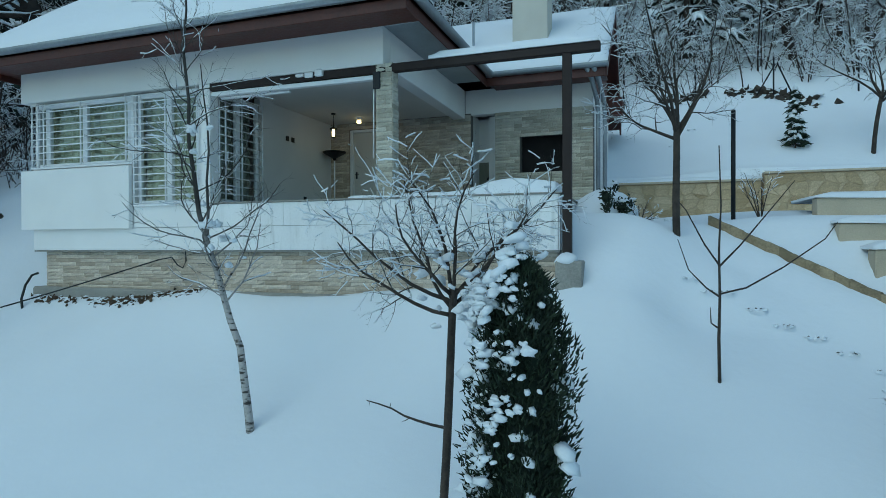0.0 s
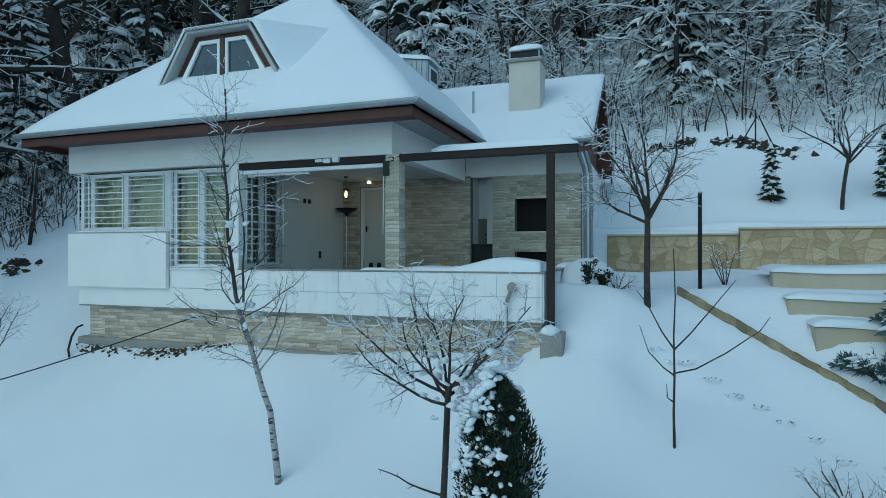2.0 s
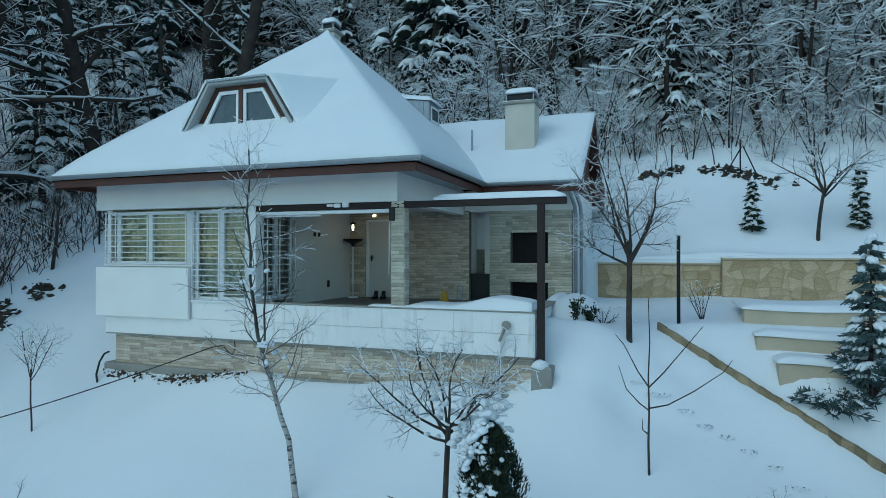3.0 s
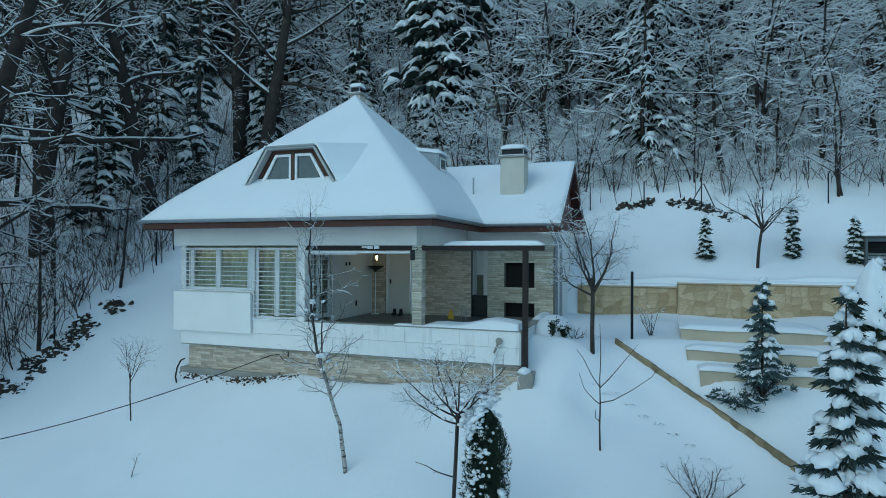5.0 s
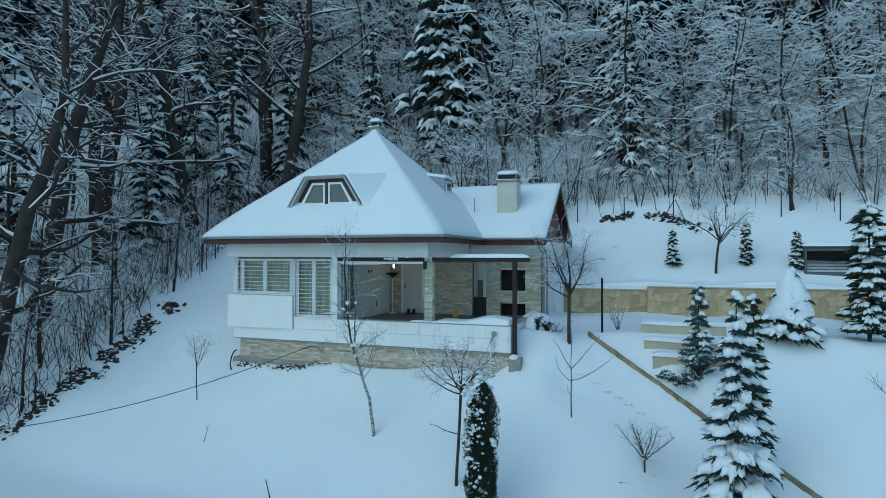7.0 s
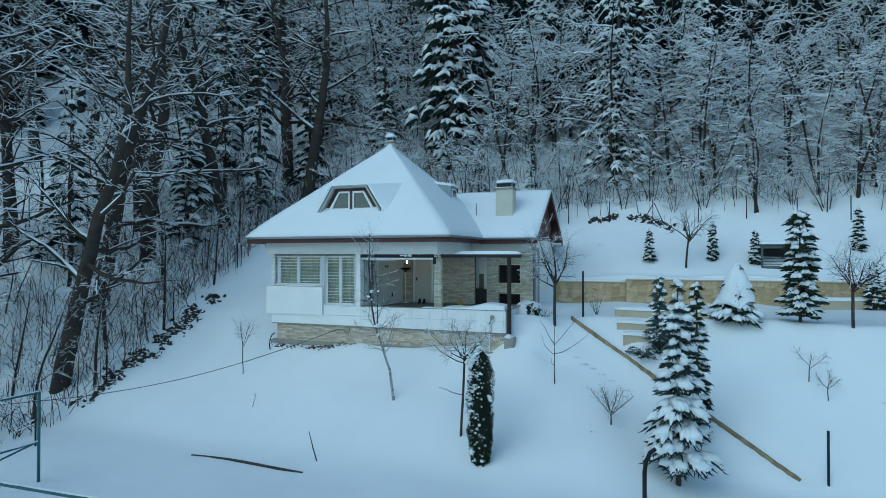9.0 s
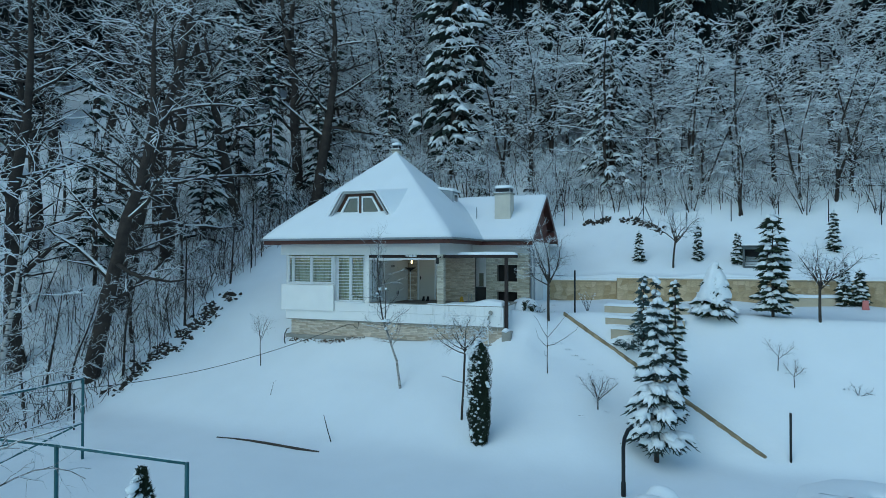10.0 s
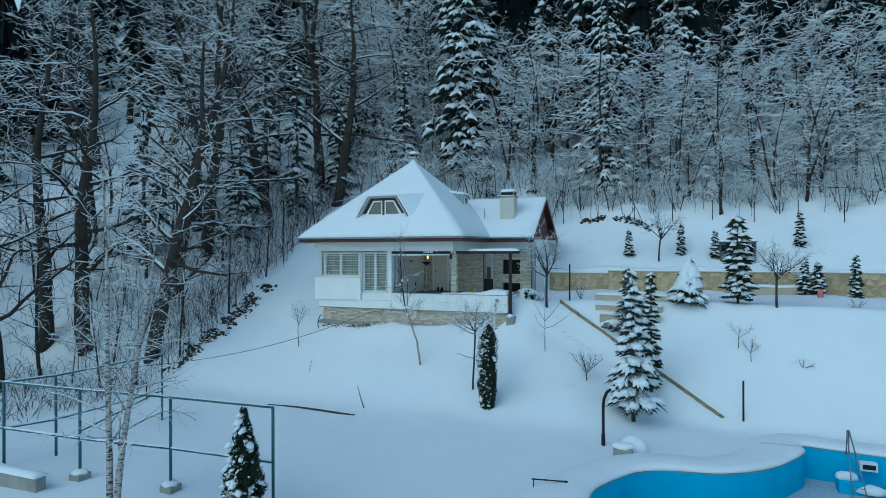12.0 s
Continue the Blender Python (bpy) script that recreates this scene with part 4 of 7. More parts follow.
class Tree:
    """Grows a bare tree: wood and the snow that lies on it."""

    def __init__(self, seed, sides=(7, 5, 4, 3), snow=0.9, snow_min=0.012, snow_lift=0.8, twig_snow=1.0, bare=0.45):
        self.bare = bare
        self.rng = np.random.default_rng(seed)
        self.wood, self.white = Shape(), Shape()
        self.sides, self.snow, self.snow_min, self.snow_lift, self.twig_snow = sides, snow, snow_min, snow_lift, twig_snow

    def path(self, start, way, length, n, wiggle, up):
        pts, d = [np.array(start, float)], unit(np.array(way, float))
        for _ in range(n):
            d = unit(d + self.rng.normal(0, wiggle, 3) + np.array([0, 0, up]))
            pts.append(pts[-1] + d * length / n)
        return np.array(pts)

    def limb(self, pts, r0, r1, level):
        k = len(pts)
        radii = np.linspace(r0, r1, k)
        twig = level > 2 or k == 2
        bare = not twig or self.rng.random() < self.bare
        if bare:
            self.wood.tube(pts, radii, self.sides[min(level, len(self.sides) - 1)])
        if level and (not twig or not bare or self.rng.random() < 0.25) and self.rng.random() < self.snow * (0.75 if twig else 1.0) * (self.twig_snow if level > 1 else 1.0):
            d = np.gradient(pts, axis=0)
            flat = 1 - np.abs(d[:, 2]) / (np.linalg.norm(d, axis=1) + 1e-9)
            if flat.mean() > 0.12:
                a = 0 if self.rng.random() < 0.6 else k // 3
                s = np.maximum(radii * 0.85, self.snow_min) * self.rng.uniform(0.5, 1.55, k) * (0.45 + 0.75 * flat)
                s = s * (0.62 if twig else 1.0)
                lift = radii * self.snow_lift + s * 0.45
                q = pts + np.stack([0 * lift, 0 * lift, lift], 1)
                a = a if k - a >= 2 else 0
                if k >= 2:
                    self.white.tube(q[a:], s[a:], 3)

    def grow(self, pts, r0, r1, level, plan):
        """plan: for each level how many shoots, their length, angle, wiggle, lift, points and where they begin."""
        self.limb(pts, r0, r1, level)
        if level >= len(plan):
            return
        p = plan[level]
        k = len(pts)
        seg = np.cumsum([0] + [np.linalg.norm(pts[i + 1] - pts[i]) for i in range(k - 1)])
        turn = self.rng.uniform(0, 6.28)
        n = p["n"]
        for i in range(n):
            s = p["from"] + (1 - p["from"]) * ((i + self.rng.uniform(0.1, 0.9)) / n)
            at = np.array([np.interp(s * seg[-1], seg, pts[:, c]) for c in range(3)])
            j = min(k - 2, int(np.searchsorted(seg, s * seg[-1]) - 1)) if s > 0 else 0
            d = unit(pts[j + 1] - pts[j])
            turn += 2.4 + self.rng.normal(0, 0.35)
            side = unit(np.cross(d, [0.3, 0.2, 0.9] if abs(d[2]) < 0.9 else [1, 0.1, 0]))
            other = np.cross(d, side)
            ang = radians(p["angle"] * self.rng.uniform(0.75, 1.25))
            way = d * math.cos(ang) + (side * math.cos(turn) + other * math.sin(turn)) * math.sin(ang)
            length = p["len"] * self.rng.uniform(0.65, 1.25) * (1 - p.get("taper", 0.45) * s)
            r = np.interp(s, [0, 1], [r0, r1]) * p.get("thin", 0.6)
            self.grow(self.path(at, way, length, p["pts"], p["wiggle"], p["up"]), r, r * 0.3, level + 1, plan)


def stand_tree(name, label, category, tree, bark, at, group="", snow_label="snow along the branches"):
    t = thing(name, label, category, at, group)
    obj("trunk", tree.wood.v, tree.wood.f, bark, t, smooth=True)
    if tree.white.v:
        tagged(obj("snow", tree.white.v, tree.white.f, SNOW_TREE, t, snow_label, smooth=True), kind="stuff")
    return t


def pad_conifer(seed, height, spread, whorls, per, fingers, thick, bare=0.1, droop=0.5, fill=0.9, taper=0.8, needle=1.0, fringe=4, fans=((0.5, 1.0), (0.12, 0.85)), sides=5, reach_of=0.55, pad=0.8):
    """A conifer whose drooping boughs end in fans of fingers: dark needles below, thick lobed snow on top."""
    rng = np.random.default_rng(seed)
    wood, green, white = Shape(), Shape(), Shape()
    sprays = []
    wood.tube([(0, 0, -0.3), (0, 0, height * 0.5), (0, 0, height)], [height * 0.015, height * 0.009, 0.008], 7)
    s4 = np.linspace(0, 1, 4)
    s5 = np.linspace(0, 1, 5)
    up = np.array([0, 0, 1.0])
    for k in range(whorls):
        t = bare + (1 - bare) * (k + rng.uniform(0, 0.6)) / whorls
        reach = spread * (1 - t) ** taper + 0.07 * spread
        n = max(4, int(per * (0.5 + 0.5 * (1 - t))))
        a0 = rng.uniform(0, 6.28)
        for i in range(n):
            a = a0 + i * 6.283 / n + rng.normal(0, 0.22)
            L = reach * rng.uniform(0.55, 1.15)
            out = np.array([math.cos(a), math.sin(a), 0])
            side = np.array([-math.sin(a), math.cos(a), 0])
            zb = t * height + rng.normal(0, 0.42 * height / whorls)
            drop = droop * L * rng.uniform(0.6, 1.3)
            sp = out * (s5 * L * 0.9)[:, None] + up * (zb + 0.10 * L * np.sin(s5 * 2.2) - 0.7 * drop * s5 ** 1.7)[:, None]
            wood.tube(sp, np.linspace(0.008 + 0.012 * L, 0.004, 5), 3)
            heavy = rng.uniform(0.75, 1.25)
            for u0, size in fans if L > 0.3 * spread else ((0.35, 1.0),):
                p0 = np.array([np.interp(u0, s5, sp[:, c]) for c in range(3)])
                loaded = rng.random() < fill
                if loaded and pad:
                    r = L * reach_of * size * pad * rng.uniform(0.4, 0.62)
                    clump(white, rng, p0 + out * r * 0.7 + up * (thick * 0.5 - 0.25 * droop * r), (r, r * rng.uniform(0.75, 1.1), thick * heavy * 1.15 + 0.12 * r), 1 if sides < 6 else 2, 0.3, a, -0.5 * droop)
                for j in range(fingers):
                    hang = rng.uniform(0.6, 1.2)
                    f = ((j + 0.5) / fingers * 2 - 1) * 1.05 + rng.normal(0, 0.12)
                    d = out * math.cos(f) + side * math.sin(f)
                    ln = L * reach_of * size * (1 - 0.35 * abs(f)) * rng.uniform(0.75, 1.2)
                    fall = hang * droop
                    q = p0 + d * (ln * s4)[:, None] + up * (0.12 * ln * s4 - fall * ln * s4 ** 1.8)[:, None]
                    r = thick * heavy * size * rng.uniform(0.75, 1.25) * np.array([0.6, 1.0, 0.85, 0.22])
                    if loaded and rng.random() < 0.93:
                        white.tube(q + up * (r * 0.55)[:, None], r, sides)
                    e = p0 + d * (ln * 1.06 * s4)[:, None] + up * (0.12 * ln * s4 - fall * 1.15 * ln * s4 ** 1.8 - thick * 0.55)[:, None]
                    green.tube(e, thick * needle * np.array([0.6, 0.85, 0.7, 0.1]), 3)
                    for _ in range(fringe):
                        u = rng.uniform(0.2, 1.0)
                        p = np.array([np.interp(u, s4, e[:, c]) for c in range(3)])
                        w = unit(d + side * rng.normal(0, 0.7) - up * rng.uniform(0.1, 0.9))
                        b = thick * rng.uniform(1.2, 2.4)
                        sprays.append((p, p + w * b, thick * 0.28))
    if sprays:
        p, q, w = (np.array([x[i] for x in sprays]) for i in range(3))
        spikes(green, [p, q], [w, w * 0.2])
    clump(white, rng, (0, 0, height - thick * 0.4), (thick * 1.0, thick * 1.0, thick * 1.9), 1, 0.2)
    return wood, green, white


def stand_conifer(name, label, made, green_mat, at, group="", turn=0.0):
    t = thing(name, label, "tree", at, group)
    wood, green, white = made
    obj("trunk", wood.v, wood.f, BARK, t, smooth=True)
    tagged(obj("needles", green.v, green.f, green_mat, t, "dark green needles"), kind="stuff")
    tagged(obj("snow", white.v, white.f, SNOW_TREE, t, "clumps of snow on the boughs", smooth=True), kind="stuff")
    t.rotation_euler = (0, 0, turn)
    return t


def thuja(seed, height, radius, flakes, clumps, top=1.4, side=None, fine=1.0, level=1, lump=1.0, ragged=0.12):
    """A column of upright scale sprays with lumps of snow caught in it."""
    rng = np.random.default_rng(seed)
    wood, green, white = Shape(), Shape(), Shape()
    wood.tube([(0, 0, -0.15), (0, 0, height * 0.9)], [0.05, 0.01], 6)

    def r_at(t):
        return radius * (min(1, 0.55 + 2.2 * t) if t < 0.22 else (1 - ((t - 0.22) / 0.78) ** top)) * 0.98 + 0.02

    levels, ring = 14, 12
    v = []
    for k in range(levels):
        t = k / (levels - 1)
        for i in range(ring):
            a = i * 6.283 / ring
            r = r_at(t) * 0.66 * rng.uniform(0.85, 1.1)
            v.append((r * math.cos(a), r * math.sin(a), 0.05 + t * height * 0.97))
    green.add(v, [(k * ring + i, k * ring + (i + 1) % ring, (k + 1) * ring + (i + 1) % ring, (k + 1) * ring + i) for k in range(levels - 1) for i in range(ring)])
    t = rng.uniform(0, 1, flakes) ** 1.1
    a = rng.uniform(0, 6.283, flakes)
    shag = np.array([noise.noise((math.cos(b) * 2.2, math.sin(b) * 2.2, q * height * 2.6 + seed)) for b, q in zip(a, t)])
    r = np.array([r_at(q) for q in t]) * rng.uniform(0.62, 1.0, flakes) * (1 + 2.2 * ragged * shag)
    p = np.stack([r * np.cos(a), r * np.sin(a), 0.04 + t * height * 0.96], 1)
    d = np.stack([np.cos(a) * 0.55, np.sin(a) * 0.55, rng.uniform(0.5, 1.2, flakes)], 1) + rng.normal(0, 0.32, (flakes, 3))
    d /= np.linalg.norm(d, axis=1, keepdims=True)
    ln = rng.uniform(0.09, 0.2, flakes) * (0.7 + 0.25 * height / 2) * fine
    w = np.full(flakes, fine ** 0.8)
    spikes(green, [p, p + d * ln[:, None]], [0.022 * w, 0.003 * w])
    for _ in range(clumps):
        t = rng.uniform(0.04, 1.0)
        a = rng.uniform(0, 6.283) if side is None or rng.random() < 0.35 else side + rng.normal(0, 0.9)
        r = r_at(t) * rng.uniform(0.78, 1.02)
        w = rng.uniform(0.04, 0.12) * (0.6 + radius) * lump
        w *= rng.choice([0.6, 0.8, 1.0, 1.8], p=[0.35, 0.3, 0.23, 0.12])
        for _ in range(1 + int(rng.integers(0, 3))):
            o = rng.normal(0, w * 0.6, 3)
            k = w * rng.uniform(0.6, 1.0)
            clump(white, rng, (r * math.cos(a) + o[0], r * math.sin(a) + o[1], 0.04 + t * height * 0.97 + o[2] * 0.7), (k * 1.2, k, k * 0.7), level, 0.22, a, -0.5)
    return wood, green, white


# ---- the young trees on the slope before the house ----
def birch_before_house():
    T = Tree(11, sides=(9, 5, 4, 3), snow=0.55, snow_min=0.007, twig_snow=0.55, bare=1.0)
    trunk = np.array([(0.09, 0, -0.15), (0.06, 0, 0.15), (-0.02, 0.02, 0.6), (-0.06, 0, 0.99), (-0.19, -0.02, 1.32), (-0.40, 0, 1.91), (-0.56, 0.03, 2.25), (-0.65, 0, 2.59), (-0.74, 0.02, 3.07), (-0.80, 0, 3.5), (-0.81, 0.02, 3.97), (-0.87, 0, 4.59), (-0.82, 0, 5.1), (-0.84, 0, 5.6)])
    plan = [dict(n=40, len=1.25, angle=60, wiggle=0.19, up=0.11, pts=7, thin=0.34, taper=0.4, **{"from": 0.26}),
            dict(n=9, len=0.46, angle=45, wiggle=0.2, up=0.03, pts=4, thin=0.55, **{"from": 0.2}),
            dict(n=3, len=0.16, angle=45, wiggle=0.2, up=0.02, pts=2, thin=0.7, **{"from": 0.3})]
    T.grow(trunk, 0.052, 0.010, 0, plan)
    T.limb(T.path(trunk[6], (0.15, 0, 1.0), 2.2, 6, 0.06, 0.03), 0.02, 0.006, 0)
    rng = np.random.default_rng(5)
    for i in range(22):
        u = rng.uniform(5.0, 9.5)
        p = trunk[int(u)] + (trunk[int(u) + 1] - trunk[int(u)]) * (u % 1)
        o = rng.normal(0, 0.28 if i > 7 else 0.03, 2)
        w = rng.uniform(0.025, 0.06)
        clump(T.white, rng, (p[0] + abs(o[0]), p[1] + o[1] * 0.6, p[2]), (w * 1.5, w, w * 1.1), 2, 0.25, rng.uniform(0, 6), rng.uniform(-0.6, 0.6))
    stand_tree("birch_tree", "slender crooked pale-barked tree with snowy bare twigs", "tree", T, YOUNG_BIRCH, (-0.80, -2.22, ground_z(-0.8, -2.22)))


def fruit_tree():
    T = Tree(23, sides=(8, 5, 4, 3), snow=0.85, snow_min=0.007, twig_snow=0.75, bare=1.0)
    z0 = ground_z(2.1, -3.3)
    trunk = np.array([(-0.06, 0, -0.1), (-0.04, 0, 0.4), (0.0, 0, 1.0), (0.03, 0, 1.6), (0.06, 0.0, 2.3), (0.08, 0.0, 2.45)])
    T.limb(trunk, 0.04, 0.032, 0)
    plan = [dict(n=10, len=0.62, angle=48, wiggle=0.16, up=0.06, pts=5, thin=0.45, **{"from": 0.25}),
            dict(n=6, len=0.3, angle=50, wiggle=0.2, up=0.0, pts=3, thin=0.6, **{"from": 0.15}),
            dict(n=3, len=0.12, angle=45, wiggle=0.2, up=0.0, pts=2, thin=0.7, **{"from": 0.3})]
    for way, L in (((-0.9, 0.1, 0.5), 1.35), ((-0.6, 0.3, 0.8), 1.2), ((-0.2, 0.1, 1.1), 1.1), ((0.1, -0.2, 1.2), 1.15), ((0.65, 0.2, 0.9), 1.2), ((0.95, -0.3, 0.35), 1.15), ((0.3, 0.9, 0.6), 1.0), ((-0.3, -0.9, 0.5), 0.95), ((-0.95, -0.2, 0.25), 1.15)):
        at = trunk[-2] + np.array([0, 0, T.rng.uniform(-0.15, 0.12)])
        T.grow(T.path(at, way, L * 1.06, 7, 0.13, 0.05), 0.019, 0.005, 0, plan)
        T.limb(T.path(at, way, 0.02, 2, 0, 0), 0.03, 0.03, 1)
    T.grow(T.path((0.0, 0, 1.25), (-0.9, 0.1, 0.05), 0.85, 6, 0.12, 0.02), 0.014, 0.005, 2, plan)
    rng = np.random.default_rng(24)
    for i in range(90):
        w = rng.uniform(0.02, 0.06) * (1.7 if i < 10 else 1.0)
        clump(T.white, rng, (rng.normal(0.5, 0.24), rng.normal(-0.15, 0.2), rng.normal(2.40, 0.2)), (w * 1.35, w, w * 0.85), 2, 0.32, rng.uniform(0, 6), rng.uniform(-0.5, 0.5))
    stand_tree("fruit_tree", "bare fruit tree with a spreading crown, twigs loaded with snow", "tree", T, BARK, (2.10, -3.3, z0))


def fork_tree():
    T = Tree(37, sides=(8, 5, 4, 3), snow=0.9, snow_min=0.0065, twig_snow=0.7, bare=1.0)
    trunk = np.array([(0.0, 0, -0.1), (-0.01, 0, 0.5), (0.0, 0, 1.1), (0.0, 0, 1.6)])
    T.limb(trunk, 0.055, 0.045, 0)
    plan = [dict(n=10, len=0.85, angle=46, wiggle=0.2, up=0.07, pts=5, thin=0.5, **{"from": 0.25}),
            dict(n=7, len=0.40, angle=50, wiggle=0.28, up=0.03, pts=3, thin=0.6, **{"from": 0.15}),
            dict(n=3, len=0.18, angle=40, wiggle=0.2, up=0.0, pts=2, thin=0.7, **{"from": 0.3})]
    for way, L in (((-0.55, 0.15, 1.0), 2.0), ((-0.18, -0.3, 1.3), 2.2), ((0.25, 0.2, 1.25), 2.2), ((0.6, -0.1, 1.0), 1.9), ((0.1, 0.5, 1.0), 1.7), ((-0.55, -0.3, 0.8), 1.4), ((0.55, 0.3, 0.7), 1.2), ((-0.9, 0.2, 0.3), 1.1)):
        T.grow(T.path(trunk[-1] + np.array([0, 0, T.rng.uniform(-0.25, 0.0)]), way, L, 8, 0.11, 0.05), 0.027, 0.006, 0, plan)
    T.limb(T.path((0, 0, 1.5), (0, 0, 1), 0.3, 3, 0.05, 0), 0.055, 0.03, 0)
    stand_tree("garden_tree", "bare rounded garden tree with snow on its twigs beside the house", "tree", T, BARK, (4.13, 1.1, ground_z(4.13, 1.1)))


def sapling_with_arms():
    T = Tree(41, sides=(6, 5, 4, 3), snow=0.0)
    z0 = ground_z(4.48, -0.98)
    f = -0.49 - z0
    T.limb(np.array([(0, 0, -0.1), (-0.01, 0, f * 0.5), (0.0, 0, f), (-0.01, 0, f + 0.5), (0.01, 0, f + 1.0), (-0.01, 0, f + 1.65)]), 0.020, 0.006, 0)
    for arm in (((0.0, 0, f), (-0.14, 0.02, f + 0.08), (-0.32, 0.0, f + 0.3), (-0.42, 0.0, f + 0.62)),
                ((0.0, 0, f + 0.01), (0.25, 0.0, f + 0.1), (0.62, 0.0, f + 0.32), (1.0, 0.0, f + 0.62), (1.1, 0, f + 0.80)),
                ((0.0, 0, f + 0.33), (-0.15, -0.03, f + 0.55), (-0.36, -0.05, f + 0.95), (-0.46, -0.06, f + 1.1)),
                ((0.0, 0, f + 0.34), (0.2, 0.05, f + 0.55), (0.5, 0.08, f + 0.95), (0.75, 0.1, f + 1.25)),
                ((-0.01, 0, f - 0.35), (-0.09, 0.0, f - 0.3), (-0.1, 0.0, f - 0.12))):
        p = np.array(arm, float) + T.rng.normal(0, 0.008, (len(arm), 3))
        T.limb(p, 0.0115, 0.004, 2)
    stand_tree("sapling", "thin young tree with a few bare upswept arms", "tree", T, BARK, (4.48, -0.98, z0))


def bush(seed, at, height, stems, name="shrub", label="small bare shrub with thin upright twigs in the snow", snow=0.5, lean=28, dense=1):
    T = Tree(seed, sides=(5, 4, 3, 3), snow=snow, snow_min=0.008)
    plan = [dict(n=4 * dense, len=height * 0.4, angle=34, wiggle=0.1, up=0.08, pts=4, thin=0.6, **{"from": 0.25}),
            dict(n=3 * dense, len=height * 0.2, angle=36, wiggle=0.12, up=0.05, pts=3, thin=0.7, **{"from": 0.2})]
    for i in range(stems):
        a = i * 2.4 + T.rng.uniform(0, 1)
        e = radians(lean * T.rng.uniform(0.4, 1.3))
        T.grow(T.path((0.02 * math.cos(a), 0.02 * math.sin(a), -0.05), (math.sin(e) * math.cos(a), math.sin(e) * math.sin(a), math.cos(e)), height * T.rng.uniform(0.7, 1.0), 5, 0.07, 0.03), 0.012 * max(1, height), 0.004, 0, plan)
    x, y = at[:2]
    return stand_tree(name, label, "shrub", T, BARK, (x, y, at[2] if len(at) > 2 else ground_z(x, y)))


def small_tree(seed, at, height, fork, name, label, snow=0.7, spread=42, limbs=7, trunk_r=0.045):
    T = Tree(seed, sides=(6, 4, 3, 3), snow=snow, snow_min=0.013)
    trunk = T.path((0, 0, -0.1), (0, 0, 1), height * fork + 0.1, 4, 0.03, 0.05)
    T.limb(trunk, trunk_r, trunk_r * 0.8, 0)
    plan = [dict(n=8, len=height * 0.26, angle=45, wiggle=0.14, up=0.05, pts=4, thin=0.55, **{"from": 0.2}),
            dict(n=5, len=height * 0.12, angle=45, wiggle=0.18, up=0.03, pts=3, thin=0.6, **{"from": 0.15})]
    for i in range(limbs):
        a = i * 2.4
        e = radians(spread * T.rng.uniform(0.35, 1.3))
        T.grow(T.path(trunk[-1] - np.array([0, 0, T.rng.uniform(0, 0.1 * height)]), (math.sin(e) * math.cos(a), math.sin(e) * math.sin(a), math.cos(e)), height * (1 - fork) * T.rng.uniform(0.7, 1.0), 6, 0.12, 0.06), trunk_r * 0.55, 0.006, 0, plan)
    x, y = at
    return stand_tree(name, label, "tree", T, BARK, (x, y, ground_z(x, y)))


birch_before_house()
fruit_tree()
fork_tree()
sapling_with_arms()
small_tree(51, (6.34, -2.04), 1.35, 0.28, "young_fruit_tree", "bare goblet-shaped young fruit tree on the slope", 0.3, 44, 8, 0.026)
bush(52, (5.45, 2.6), 0.85, 5, snow=0.8, lean=18)
small_tree(53, (-7.42, -1.6), 2.5, 0.5, "sapling", "thin bare sapling with a little snow", 0.4, 30, 4, 0.018)
bush(54, (-5.9, -3.0), 0.75, 1, "twig", "single bare twig standing in the snow", 0.2, 14)
small_tree(55, (8.76, 8.4), 3.3, 0.42, "garden_tree", "bare thin tree on the upper terrace with snowy twigs", 0.9, 38, 7, 0.05)
small_tree(56, (13.46, 1.84), 3.0, 0.45, "garden_tree", "bare rounded tree on the lower terrace", 0.75, 50, 9, 0.05)
small_tree(57, (11.9, 0.2), 1.25, 0.4, "sapling", "small bare sapling in the snow", 0.2, 38, 3, 0.016)
small_tree(58, (12.3, -0.25), 0.95, 0.4, "sapling", "small bare sapling in the snow", 0.2, 38, 4, 0.014)
bush(59, (14.0, -0.37), 0.5, 9, "low_shrub", "low spreading shrub half buried in snow", 0.9, 65)
bush(60, (16.4, 2.4), 0.5, 8, "low_shrub", "low spreading shrub half buried in snow", 0.9, 65)

# ---- conifers of the garden ----
hero = thuja(61, 3.35, 0.325, 20000, 230, 9.0, 3.7, 0.30, 1, 0.5, 0.24)
rng = np.random.default_rng(161)
for h, a, size in ((2.45, 4.5, 0.10), (2.05, 4.25, 0.085), (2.12, 4.45, 0.07), (1.72, 3.7, 0.09), (2.75, 3.8, 0.10), (2.55, 3.3, 0.10), (1.2, 3.5, 0.09), (2.98, 2.0, 0.09), (2.9, 4.6, 0.07), (1.35, 4.6, 0.05)):
    for _ in range(9):
        o = rng.normal(0, size * 0.85, 3)
        k = size * rng.uniform(0.25, 0.5)
        clump(hero[2], rng, (0.33 * math.cos(a) - o[0] * math.sin(a), 0.33 * math.sin(a) + o[0] * math.cos(a), h + 0.2 + o[2] * 0.7), (k * 0.6, k * 1.25, k * 0.8), 2, 0.4, a + rng.normal(0, 0.6), -0.5)
rng = np.random.default_rng(611)
for i in range(70):
    t, a = rng.uniform(0.45, 1.02), 3.5 + rng.normal(0, 0.75)
    r, w = 0.36 * (1 - max(0, t - 0.55) * 1.7) * rng.uniform(0.8, 1.1), rng.uniform(0.02, 0.06)
    clump(hero[2], rng, (r * math.cos(a), r * math.sin(a), 0.04 + t * 3.4), (w * 1.4, w, w * 0.85), 2, 0.25, rng.uniform(0, 6), rng.uniform(-0.6, 0.3))
